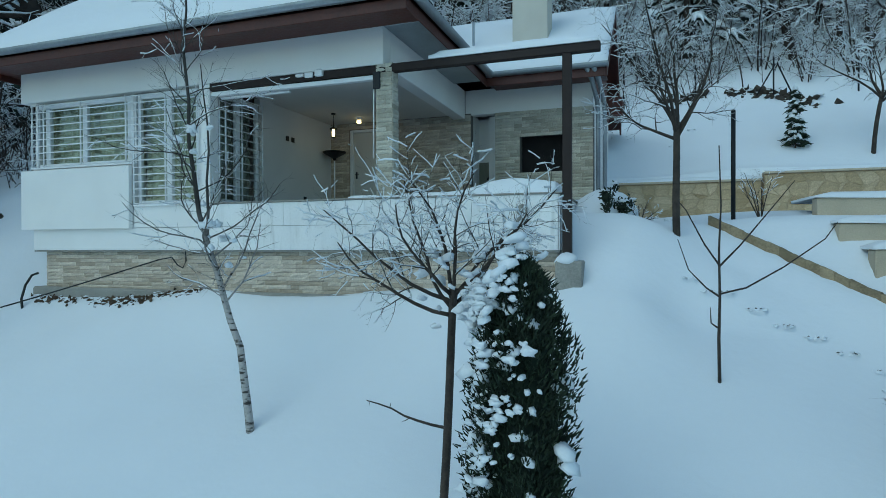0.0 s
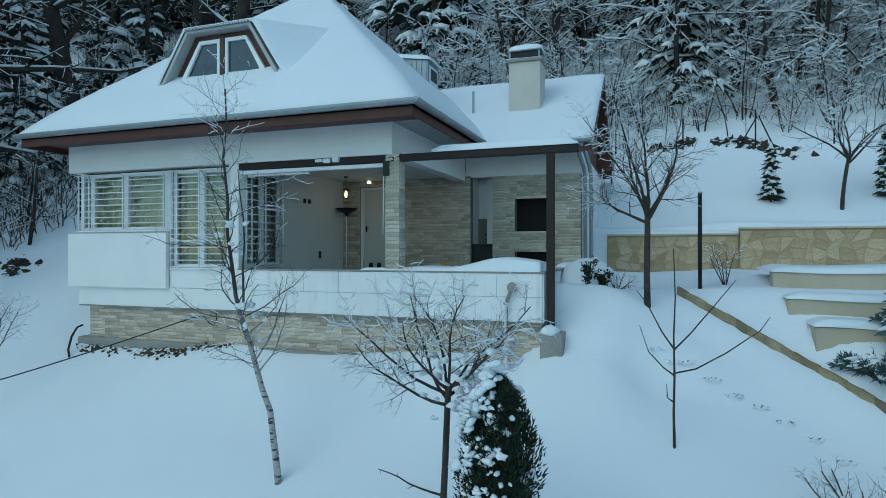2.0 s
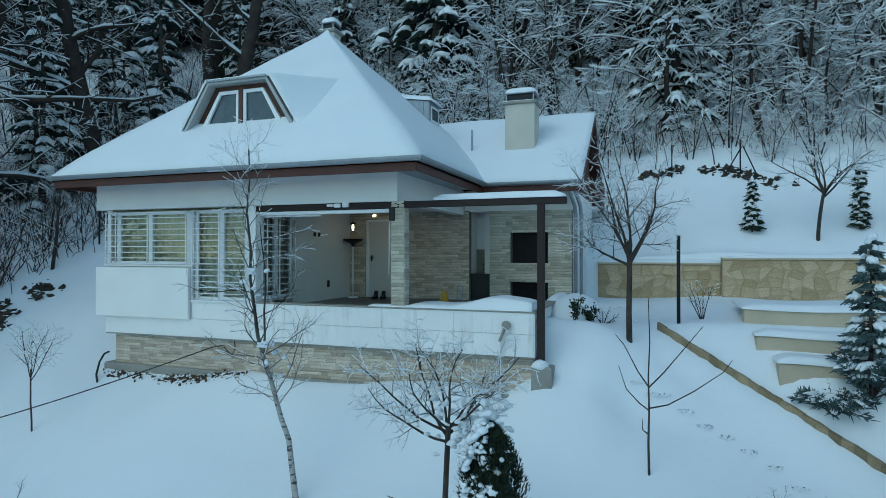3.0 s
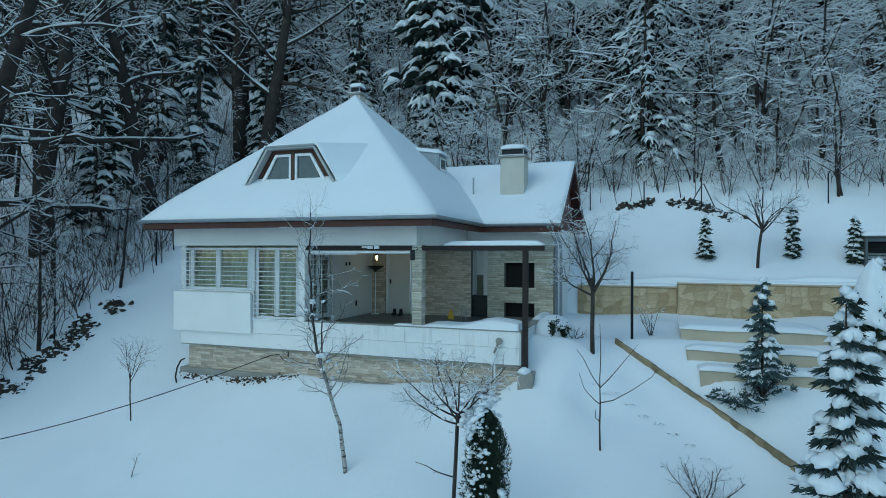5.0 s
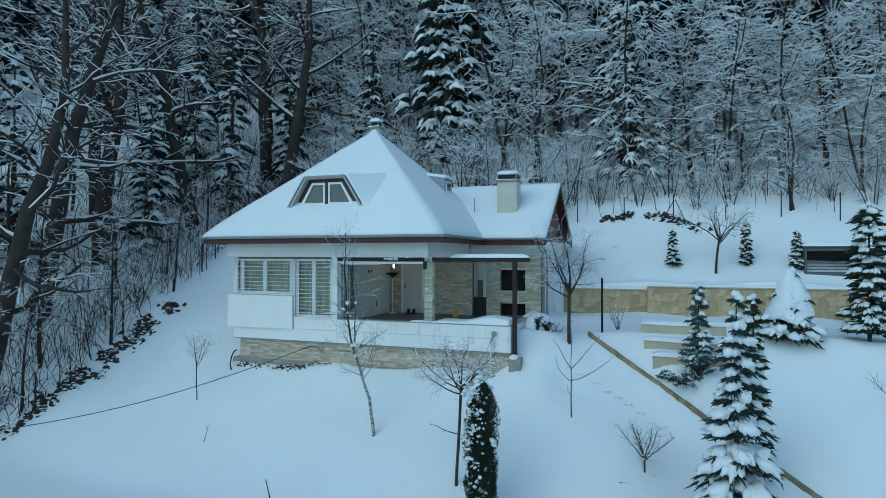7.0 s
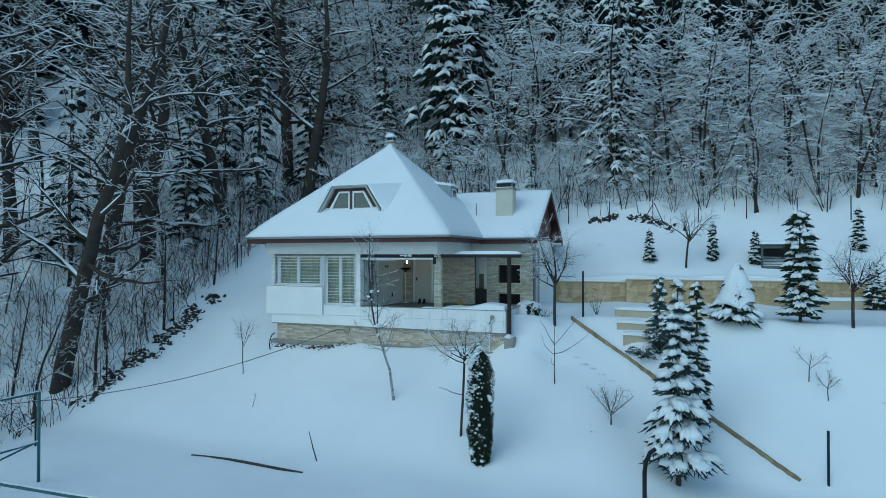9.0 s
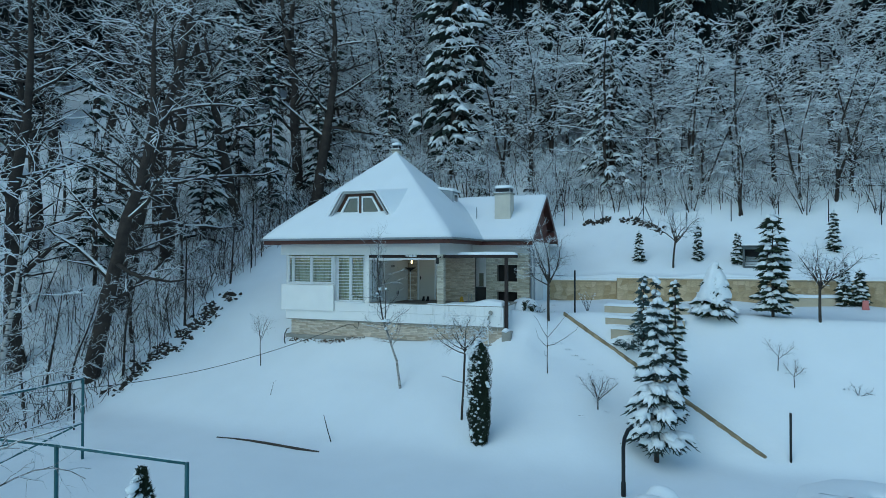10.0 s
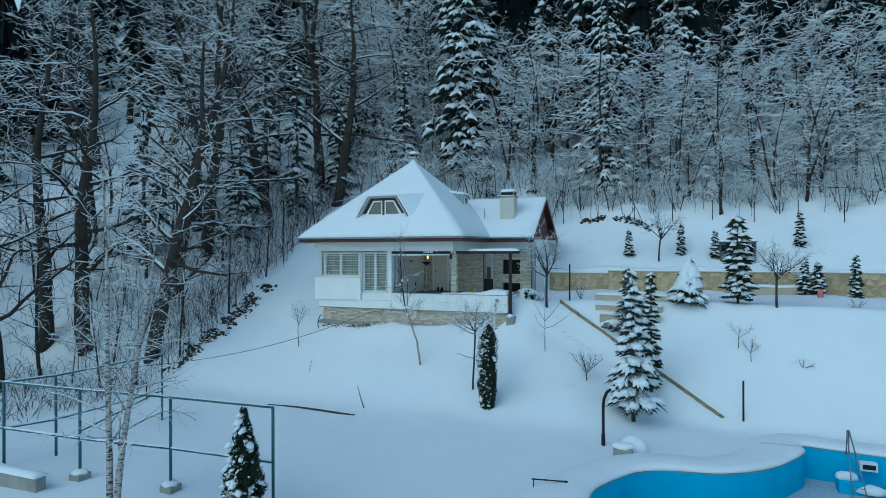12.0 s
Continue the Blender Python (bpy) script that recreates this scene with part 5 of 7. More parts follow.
stand_conifer("column_thuja", "tall dark column thuja with snow clinging to one side", hero, THUJA, (2.92, -4.12, ground_z(2.92, -4.12) - 0.12))
stand_conifer("column_thuja", "dark thuja caked with snow beside the court fence", thuja(67, 2.55, 0.46, 7000, 260, 1.2, 3.9, 0.6, 1, 0.65), THUJA, (-0.04, -14.3, COURT))
stand_conifer("spruce", "garden spruce heavily loaded with thick pads of snow", pad_conifer(62, 5.35, 1.02, 17, 8, 7, 0.085, 0.125, 0.5, 0.97, 0.72, 0.65, 4, ((0.55, 1.0), (0.15, 0.9)), 6, 0.46, 1.15), SPRUCE_NEEDLE, (8.17, -3.37, ground_z(8.17, -3.37) - 0.05))
stand_conifer("column_conifer", "dark narrow conifer tiered with snow close behind the spruce", pad_conifer(63, 4.5, 0.46, 22, 8, 4, 0.06, 0.04, 0.25, 0.55, 0.36, 1.3, 4, ((0.45, 1.0),), 4), THUJA, (8.72, -1.62, ground_z(8.72, -1.62)))
stand_conifer("column_conifer", "tall broad conifer tiered with snow on the terrace", pad_conifer(64, 3.75, 0.66, 20, 11, 4, 0.075, 0.04, 0.22, 0.74, 0.34, 1.25, 4, ((0.55, 1.0),), 5), THUJA, (12.06, 2.2, ground_z(12.06, 2.2)))
for i, (x, y, h, r) in enumerate(((7.2, 8.65, 1.5, 0.34), (9.9, 8.95, 1.75, 0.34), (11.56, 8.6, 1.45, 0.34), (15.2, 6.1, 1.75, 0.42), (15.75, 6.2, 1.5, 0.44), (17.1, 5.6, 1.9, 0.40), (15.6, 9.4, 1.9, 0.38))):
    stand_conifer("small_conifer", "small narrow evergreen with snow caught in its tiers", pad_conifer(70 + i, h, r * 0.92, 13, 8, 3, 0.055, 0.03, 0.18, 0.72, 0.5, 1.3, 4, ((0.4, 1.0),), 4), THUJA, (x, y, ground_z(x, y)), "small evergreens on the terraces")


def snow_cone_bush():
    """A conifer bush wrapped in a smooth hood of snow, dark needles showing in gaps below it."""
    rng = np.random.default_rng(66)
    wood, green, white = pad_conifer(66, 1.9, 0.84, 9, 10, 5, 0.085, 0.12, 0.45, 0.85, 0.6, 1.1, 5)
    n, m = 26, 22
    v = []
    for k in range(m):
        t = k / (m - 1)
        for i in range(n):
            a = i * 6.283 / n
            c = (math.cos(a), math.sin(a))
            lump = 1 + 0.2 * noise.noise((c[0] * 1.4, c[1] * 1.4, t * 3 + 7)) + 0.09 * noise.noise((c[0] * 5, c[1] * 5, t * 8))
            r = 0.61 * (1 - t ** 2.4) ** 0.7 * (1 - 0.5 * t) * lump
            hem = 0.3 * noise.noise((c[0] * 1.7, c[1] * 1.7, 4.0)) + 0.2 * noise.noise((c[0] * 4, c[1] * 4, 9.0))
            v.append((r * c[0], r * c[1], 0.78 + hem * (1 - t) + t * 1.40))
    white.add(v, [(k * n + i, k * n + (i + 1) % n, (k + 1) * n + (i + 1) % n, (k + 1) * n + i) for k in range(m - 1) for i in range(n)] + [tuple(range(n - 1, -1, -1)), tuple((m - 1) * n + i for i in range(n))])
    for _ in range(16):
        a = rng.uniform(0, 6.283)
        clump(white, rng, (0.74 * math.cos(a), 0.74 * math.sin(a), rng.uniform(0.3, 0.55)), (0.2, 0.15, 0.09), 2, 0.2, a, -0.4)
    stand_conifer("snowy_conifer", "cone-shaped conifer hooded in thick snow with a dark skirt", (wood, green, white), THUJA, (10.1, 2.0, ground_z(10.1, 2.0) - 0.2))


snow_cone_bush()


def juniper(seed, at, height, sprays, spread, label, spire=0.0):
    """Feathery arching sprays round an upright spire, dusted with snow."""
    rng = np.random.default_rng(seed)
    wood, green, white = pad_conifer(seed, spire, 0.52, 15, 8, 4, 0.055, 0.16, 0.3, 0.6, 0.6, 1.2, 9, ((0.45, 1.0),)) if spire else (Shape(), Shape(), Shape())
    starts, ends = [], []
    for i in range(sprays):
        a, e = i * 2.4 + rng.uniform(-0.4, 0.4), rng.uniform(0.35, 1.0) * spread
        L = height * rng.uniform(0.6, 1.0)
        d = np.array([math.sin(e) * math.cos(a), math.sin(e) * math.sin(a), math.cos(e)])
        s = np.linspace(0, 1, 6)
        sp = d * (s * L)[:, None] + np.array([0, 0, -0.30 * L]) * (s ** 2.4)[:, None]
        wood.tube(sp, np.linspace(0.013, 0.004, 6), 4)
        for j in range(70):
            u = rng.uniform(0.25, 1)
            p = np.array([np.interp(u, s, sp[:, c]) for c in range(3)])
            q = unit(d + rng.normal(0, 0.55, 3) - np.array([0, 0, 0.25]))
            starts.append(p)
            ends.append(p + q * rng.uniform(0.06, 0.16))
        for j in range(4):
            u = rng.uniform(0.4, 0.95)
            p = np.array([np.interp(u, s, sp[:, c]) for c in range(3)])
            w = rng.uniform(0.03, 0.07)
            clump(white, rng, p + np.array([0, 0, 0.03]), (w * 1.7, w * 0.8, w * 0.5), 1, 0.3, a, -0.3)
    p, q = np.array(starts), np.array(ends)
    spikes(green, [p, (p + q) / 2, q], [np.full(len(p), 0.006), np.full(len(p), 0.011), np.full(len(p), 0.002)])
    stand_conifer("juniper", label, (wood, green, white), JUNIPER, (at[0], at[1], ground_z(*at)))


juniper(81, (7.68, 0.55), 1.25, 16, 1.0, "blue-green juniper with a snowy spire and loose sprays beside the steps", 2.5)
juniper(82, (7.15, 0.5), 0.75, 18, 1.25, "low spreading blue-green juniper half under snow")
def leafy_shrub(at, height, stems, seed):
    """A small broad-leaved evergreen: crooked stems with clusters of dark leaves and caps of snow."""
    rng = np.random.default_rng(seed)
    t = thing("leafy_shrub", "small dark-leaved evergreen shrub by the snow heap", "shrub", (at[0], at[1], ground_z(*at) - 0.03))
    wood, leaf, white = Shape(), [], Shape()
    for k in range(stems):
        a = rng.uniform(0, 6.28)
        p = np.array([[0, 0, 0], [0.05 * math.cos(a), 0.05 * math.sin(a), height * 0.5], [0.13 * math.cos(a), 0.13 * math.sin(a), height * rng.uniform(0.7, 1.0)]])
        wood.tube(p, [0.008, 0.006, 0.004], 5)
        for _ in range(75):
            u = rng.uniform(0.15, 1.05)
            c = np.array([np.interp(u, (0, 0.5, 1), p[:, i]) for i in range(3)]) + rng.normal(0, 0.035, 3)
            d = unit(rng.normal(0, 1, 3) + np.array([0, 0, 0.4]))
            leaf.append((c, c + d * 0.025, c + d * 0.055))
        clump(white, rng, p[2] + np.array([0, 0, 0.03]), (0.06, 0.05, 0.035), 2, 0.25)
    obj("stem", wood.v, wood.f, BARK, t, smooth=True)
    s, q = Shape(), np.array(leaf)
    spikes(s, [q[:, 0], q[:, 1], q[:, 2]], [np.full(len(q), 0.004), np.full(len(q), 0.016), np.full(len(q), 0.002)])
    tagged(s.end("leaves", THUJA, t), kind="stuff")
    white.end("snow", SNOW_TREE, t, smooth=True)


leafy_shrub((3.15, 1.2), 0.5, 3, 83)
leafy_shrub((3.38, 1.55), 0.34, 3, 85)
bush(84, (3.6, 1.75), 0.4, 8, "low_shrub", "small leafy shrub under a heap of snow", 0.6, 60)


def heap(name, label, at, size, seed, level=3, mat=None):
    t = thing(name, label, "snow", at)
    s = Shape()
    clump(s, np.random.default_rng(seed), (0, 0, 0), size, level, 0.035)
    s.end("snow", mat or SNOW, t, smooth=True)


heap("snow_heap", "rounded heap of snow against the house corner", (3.05, 2.1, ground_z(3.05, 2.1) - 0.1), (0.55, 0.7, 0.62), 91)

# ---- walls, steps and edgings of the terraces ----
wall_terrace = new("wall_terrace")
tagged(wall_terrace, "sand-coloured field-stone retaining wall with snow on its coping", "wall", kind="structure")


def wall_run(x0, x1, y, top, bottom):
    Shape().box(x0, x1, y, y + 0.34, bottom, top, c=0.012).end("wall_core", YELLOW_WALL, wall_terrace)
    n = int((x1 - x0) / 1.1)
    for i in range(n):
        a, b = x0 + (x1 - x0) * i / n, x0 + (x1 - x0) * (i + 1) / n
        Shape().box(a, b - 0.008, y - 0.05, y + 0.36, top, top + 0.05, c=0.008).end("coping_slab", CREAM, wall_terrace)
    snow_sheet("coping_snow", lambda a, b: (x0 + a * (x1 - x0), y - 0.04 + b * 0.5, top + 0.048), int((x1 - x0) * 4), 6, wall_terrace, 0.09)


wall_run(3.05, 6.24, 7.2, 1.52, -0.2)
wall_run(6.25, 22.0, 7.08, 1.66, -0.2)


def step_wall(x0, x1, y, top, high, depth):
    t = thing("garden_step", "cream rendered garden step with thick snow on top", "step", group="garden steps")
    Shape().box(x0, x1, y, y + 0.3, top - high - 0.5, top, c=0.015).end("riser", CREAM, t)
    snow_sheet("snow", lambda a, b: (x0 - 0.03 + a * (x1 - x0 + 0.06), y - 0.03 + b * depth, top - 0.01 + 0.015 * math.sin(a * 8 + y)), 26, 10, t, 0.11)


step_wall(6.15, 9.3, 2.2, 0.77, 0.3, 1.6)
step_wall(6.25, 9.1, 1.50, 0.36, 0.16, 0.9)
step_wall(6.50, 9.0, 0.9, 0.0, 0.18, 0.6)
step_wall(12.5, 15.2, 6.2, 1.02, 0.4, 0.7)


def garden_edging():
    """A low stone edging that runs down the slope in a straight line."""
    e = thing("stone_edging", "low sand-coloured stone edging running down the snowy slope", "edging")
    a, b = Vector((4.63, 1.79, 0.50)), Vector((11.2, -2.34, -3.18))
    n = 46
    d = (b - a).normalized()
    side = Vector((-d.y, d.x, 0)).normalized()
    rng = np.random.default_rng(7)
    for i in range(n):
        p, q = a.lerp(b, i / n), a.lerp(b, (i + 0.985) / n)
        w = 0.045 + 0.045 * i / n + rng.uniform(-0.006, 0.006)
        v = []
        for r in (p, q):
            z = r.z + rng.uniform(-0.012, 0.012)
            for k, zz in ((-w, z - 0.5), (-w, z - 0.02), (-w * 0.7, z), (w * 0.7, z), (w, z - 0.02), (w, z - 0.5)):
                v.append((r.x + side.x * k, r.y + side.y * k, zz))
        Shape().add(v, [(j, j + 1, j + 7, j + 6) for j in range(5)] + [(5, 4, 3, 2, 1, 0), (6, 7, 8, 9, 10, 11)]).end("stone", EDGE_STONE, e)


garden_edging()


def pole(name, label, at, height, r, mat=DARK_METAL, cap=True):
    t = thing(name, label, "pole", at)
    Shape().tube([(0, 0, -0.2), (0, 0, height)], r, 8).end("shaft", mat, t, smooth=True)
    if cap:
        s = Shape()
        clump(s, np.random.default_rng(3), (0, 0, height + 0.005), (r * 1.3, r * 1.3, 0.04), 1, 0.15)
        s.end("snow_cap", SNOW_TREE, t, smooth=True)
    return t


pole("garden_pole", "dark upright metal pole in the snow", (5.0, 2.15, ground_z(5.0, 2.15)), 2.16 - ground_z(5.0, 2.15), 0.035)
pole("garden_pole", "short dark metal pole standing in the snow", (11.82, -2.38, ground_z(11.82, -2.38)), 1.42, 0.035)
lamp = thing("bent_lamp_pole", "black pole with a bent top standing on the court edge", "pole", (7.40, -5.95, ground_z(7.4, -5.95)))
Shape().tube([(0, 0, -0.2), (0, 0, 0.35), (0, 0, 0.36), (0, 0, 1.25), (0.03, 0, 1.5), (0.12, 0.0, 1.72), (0.24, 0.0, 1.82)], [0.065, 0.065, 0.05, 0.05, 0.05, 0.05, 0.045], 9).end("shaft", DARK_METAL, lamp, smooth=True)

box_house = thing("dog_kennel", "dark low metal shelter with an open front and snowy roof", "shelter", (12.62, 8.35, ground_z(12.62, 8.35) + 0.05))
for b in ((-0.85, -0.78, 0, 0.9, -0.4, 1.0), (0.78, 0.85, 0, 0.9, -0.4, 1.0)):
    Shape().box(*b, c=0.01).end("side_panel", KENNEL_GREY, box_house)
Shape().box(-0.78, 0.78, 0.84, 0.9, -0.4, 1.0, c=0.01).end("back_panel", DARK_METAL, box_house)
Shape().box(-0.78, 0.78, 0.0, 0.05, 0.86, 1.0, c=0.01).end("lintel", KENNEL_GREY, box_house)
Shape().box(-0.78, 0.78, 0.0, 0.05, -0.4, 0.10, c=0.01).end("sill", KENNEL_GREY, box_house)
Shape().box(-0.92, 0.92, -0.08, 0.98, 1.0, 1.05, c=0.01).end("roof", KENNEL_GREY, box_house)
for i in range(6):
    Shape().tube([(-0.78, 0.06, 0.18 + i * 0.12), (0.78, 0.06, 0.18 + i * 0.12)], 0.012, 5).end("rail", DARK_METAL, box_house)
snow_sheet("snow", lambda a, b: (-0.92 + a * 1.84, -0.08 + b * 1.06, 1.045), 14, 8, box_house, 0.17)
bucket = thing("bucket", "upside-down pink plastic bucket on the snow", "bucket", (15.6, 4.9, ground_z(15.6, 4.9)))
Shape().tube([(0, 0, -0.05), (0, 0, 0.30), (0, 0, 0.33)], [0.13, 0.10, 0.09], 14).end("bucket_body", PINK, bucket, smooth=True)

# ---- pool ----
def pool():
    p = thing("swimming_pool", "empty blue-painted curved swimming pool with icy floor and snowy rim", "pool")
    pts = []
    for k in range(len(POOL)):
        q = [np.array(POOL[(k + j - 1) % len(POOL)]) for j in range(4)]
        sharp = k in (0, 11, 12, 13, 14) or k + 1 in (12, 13, 14)
        for t in np.linspace(0, 1, 8)[:-1]:
            if sharp:
                pts.append(q[1] * (1 - t) + q[2] * t)
            else:
                pts.append(0.5 * (2 * q[1] + (q[2] - q[0]) * t + (2 * q[0] - 5 * q[1] + 4 * q[2] - q[3]) * t ** 2 + (3 * q[1] - q[0] - 3 * q[2] + q[3]) * t ** 3))
    pts = np.array(pts)
    n = len(pts)
    tan = np.roll(pts, -1, 0) - np.roll(pts, 1, 0)
    nor = np.stack([tan[:, 1], -tan[:, 0]], 1)
    nor /= np.linalg.norm(nor, axis=1, keepdims=True)
    area = 0.5 * np.sum(pts[:, 0] * np.roll(pts[:, 1], -1) - np.roll(pts[:, 0], -1) * pts[:, 1])
    nor *= 1 if area > 0 else -1
    rim = COURT + 0.04

    def loop(off, z):
        return [(x + nx * off, y + ny * off, z) for (x, y), (nx, ny) in zip(pts, nor)]

    def band(name, rows, mat, label="", smooth=False):
        v = [q for r in rows for q in r]
        f = [(k * n + i, k * n + (i + 1) % n, (k + 1) * n + (i + 1) % n, (k + 1) * n + i) for k in range(len(rows) - 1) for i in range(n)]
        return obj(name, v, f, mat, p, label, smooth)

    band("wall", [loop(0.12, rim - 0.02), loop(0.0, rim - 0.02), loop(0.0, rim - 1.5), loop(0.12, rim - 1.5)], POOL_BLUE)
    band("coping", [loop(-0.01, rim - 0.03), loop(-0.01, rim), loop(0.22, rim), loop(0.22, rim - 0.1)], CONCRETE)
    rng = np.random.default_rng(9)
    lump = [0.05 * noise.noise((x * 0.8, y * 0.8, 1.0)) for x, y in pts]

    def snow_loop(off, z):
        return [(x + nx * off, y + ny * off, rim + z + (l if z > 0.02 else 0)) for (x, y), (nx, ny), l in zip(pts, nor, lump)]

    band("rim_snow", [snow_loop(0.0, 0.004), snow_loop(-0.03, 0.03), snow_loop(0.02, 0.10), snow_loop(0.2, 0.15), snow_loop(0.7, 0.12), snow_loop(1.2, 0.06), snow_loop(1.6, -0.12)], SNOW, "snow heaped along the rim", True)
    fl = obj("floor", [(x, y, rim - 1.0) for x, y in pts], [tuple(range(n))], ICE, p, "grey ice on the pool floor")
    for k, (x, y, w) in enumerate(((14.35, -4.86, 0.3), (14.9, -5.05, 0.4), (15.8, -5.1, 0.6), (8.3, -9.3, 0.35), (9.2, -9.1, 0.4), (17.0, -5.3, 0.6))):
        s = Shape()
        clump(s, rng, (x, y, rim - 0.97 + (0.38 if y > -5.2 and x < 14.5 else 0.1)), (w, w * 0.6, 0.2), 2, 0.12)
        s.end("floor_snow", SNOW, p, smooth=True)
    Shape().box(14.1, 14.8, -5.1, -4.62, rim - 1.24, rim - 0.62, c=0.02).end("step", POOL_BLUE, p)
    skimmer = Shape().box(14.75, 15.2, -4.6, -4.38, rim - 0.42, rim - 0.16, c=0.008).end("skimmer", WHITE_FRAME, p, "white skimmer frame")
    Shape().box(14.81, 15.14, -4.612, -4.6, rim - 0.36, rim - 0.22).end("mouth", DARK_METAL, skimmer, "dark skimmer mouth")
    ladder = thing("pool_ladder", "thin grey pool ladder leaning at the rim", "ladder", (14.35, -5.0, rim))
    for dx in (0.0, 0.42):
        Shape().tube([(dx * 0.15, 0.25, 0.05), (dx * 0.1, 0.1, 0.85), (dx, -0.5, -1.2)], 0.02, 6).end("rail", ZINC, ladder, smooth=True)
    for i in range(3):
        Shape().tube([(0.02 + i * 0.02, -0.1 - 0.13 * i, 0.1 - 0.4 * i), (0.2 + i * 0.07, -0.1 - 0.13 * i, 0.1 - 0.4 * i)], 0.014, 5).end("rung", ZINC, ladder)


pool()
rail = thing("low_rail", "short dark horizontal bar by the pool steps", "rail", (6.0, -10.15, COURT))
Shape().tube([(0.0, 0.0, 0.18), (0.95, 0.1, 0.2)], 0.02, 6).end("bar", DARK_METAL, rail)
Shape().tube([(0.9, 0.1, -0.1), (0.9, 0.1, 0.22)], 0.02, 6).end("stake", DARK_METAL, rail)
Shape().tube([(0.05, 0.0, -0.1), (0.05, 0.0, 0.2)], 0.015, 6).end("stake", DARK_METAL, rail)
heap("snow_heap", "mound of snow over the pool machinery box", (8.35, -6.1, COURT - 0.02), (0.42, 0.32, 0.42), 92)
mb = thing("pump_box", "small dark box under snow beside the pool", "box", (8.1, -6.75, COURT))
Shape().box(-0.3, 0.25, -0.2, 0.2, -0.1, 0.22, c=0.02).end("body", CONCRETE, mb)
s = Shape()
clump(s, np.random.default_rng(4), (-0.03, 0, 0.22), (0.34, 0.26, 0.14), 2, 0.12)
s.end("snow", SNOW, mb, smooth=True)


# ---- court fence of teal tubes ----
def court_fence():
    f = thing("court_fence", "teal steel court fence frame with snow on its rails", "fence")
    z0 = COURT
    front = [(-12.1, -14.2), (-9.05, -14.1), (-6.0, -13.98), (-2.95, -13.7), (0.26, -13.57)]
    for x, y in front[1:]:
        Shape().tube([(x, y, z0 - 0.1), (x, y, z0 + 2.42)], 0.04, 8).end("post", TEAL, f, smooth=True)
    side = [(-8.4, -8.88), (-8.5, -12.9), (-9.05, -14.1)]
    for x, y in side[:2]:
        Shape().tube([(x, y, z0 - 0.1), (x, y, z0 + 2.42)], 0.04, 8).end("post", TEAL, f, smooth=True)
    runs = [(a, b) for a, b in zip(front, front[1:])] + [(a, b) for a, b in zip(side, side[1:])]
    for (ax, ay), (bx, by) in runs:
        for h in (1.03, 2.40):
            Shape().tube([(ax, ay, z0 + h), (bx, by, z0 + h)], 0.03, 7).end("rail", TEAL, f, smooth=True)
            sn = Shape()
            n = 14
            q = [(ax + (bx - ax) * i / n, ay + (by - ay) * i / n, z0 + h + 0.035) for i in range(n + 1)]
            rng = np.random.default_rng(int(abs(ax * 10)) + int(h * 10))
            sn.tube(q, rng.uniform(0.018, 0.034, n + 1) * (1.2 if h < 2 else 0.7), 5)
            sn.end("snow", SNOW_TREE, f, smooth=True)
    Shape().tube([(-8.4, -8.88, z0 + 1.05), (-9.5, -11.3, z0 + 0.1)], 0.025, 6).end("brace", TEAL, f)
    for i, (x, y) in enumerate(((-6.0, -13.98), (-2.95, -13.7))):
        Shape().box(x - 0.2, x + 0.2, y - 0.2, y + 0.2, z0 - 0.3, z0 + 0.08, c=0.02).end("footing", CONCRETE, f)
        s = Shape()
        clump(s, np.random.default_rng(i), (x, y, z0 + 0.08), (0.22, 0.22, 0.12), 2, 0.1)
        s.end("snow", SNOW, f, smooth=True)


court_fence()
lw = thing("low_wall", "low grey concrete wall with snow beside the court", "wall", (-8.3, -14.95, COURT))
Shape().box(-2.6, 2.1, -0.15, 0.15, -0.3, 0.28, c=0.02).end("wall", CONCRETE, lw)
snow_sheet("snow", lambda a, b: (-2.62 + a * 4.74, -0.18 + b * 0.36, 0.275), 30, 5, lw, 0.12)

# plank, leaning rod, cable
pl = thing("plank", "long weathered plank half sunk in the snow", "plank", (-4.0, -5.75, 0))
v = []
for i in range(7):
    x = -2.0 + i * 0.68
    z = ground_z(-4.0 + x, -5.75) + 0.02
    v.append((x, 0.04 * math.sin(i), z))
Shape().tube(v, [0.03, 0.035, 0.04, 0.045, 0.045, 0.04, 0.02], 4).end("board", BARK, pl)
rod = thing("leaning_rod", "thin dark rod leaning out of the snow", "rod", (-1.9, -5.0, ground_z(-1.9, -5.0)))
Shape().tube([(0, 0, -0.1), (-0.25, 0.1, 0.4), (-0.42, 0.15, 0.85)], [0.018, 0.016, 0.01], 6).end("rod_shaft", DARK_METAL, rod, smooth=True)
cable = thing("garden_cable", "long dark cable running from the house base over the snow", "cable")
t = np.linspace(0, 1, 40)
a, b = np.array([-4.15, -0.12, -0.16]), np.array([-13.0, -7.4, -2.2])
q = a + (b - a) * t[:, None]
q[:, 2] -= 0.55 * np.sin(t * np.pi)
q[:, 2] = np.maximum(q[:, 2], land(q[:, 0], q[:, 1]) + 0.015)
Shape().tube(q, 0.012, 5).end("line", RUBBER, cable, smooth=True)
Shape().tube([(-4.15, -0.12, -0.16), (-3.9, -0.1, -0.12), (-3.78, -0.1, -0.25), (-3.68, -0.09, -0.3), (-3.62, -0.08, -0.18), (-3.66, -0.05, -0.02)], 0.012, 5).end("tail", RUBBER, cable, smooth=True)
hose = thing("bent_hose", "short black hose standing at the house corner", "hose", (-7.15, -0.15, -1.05))
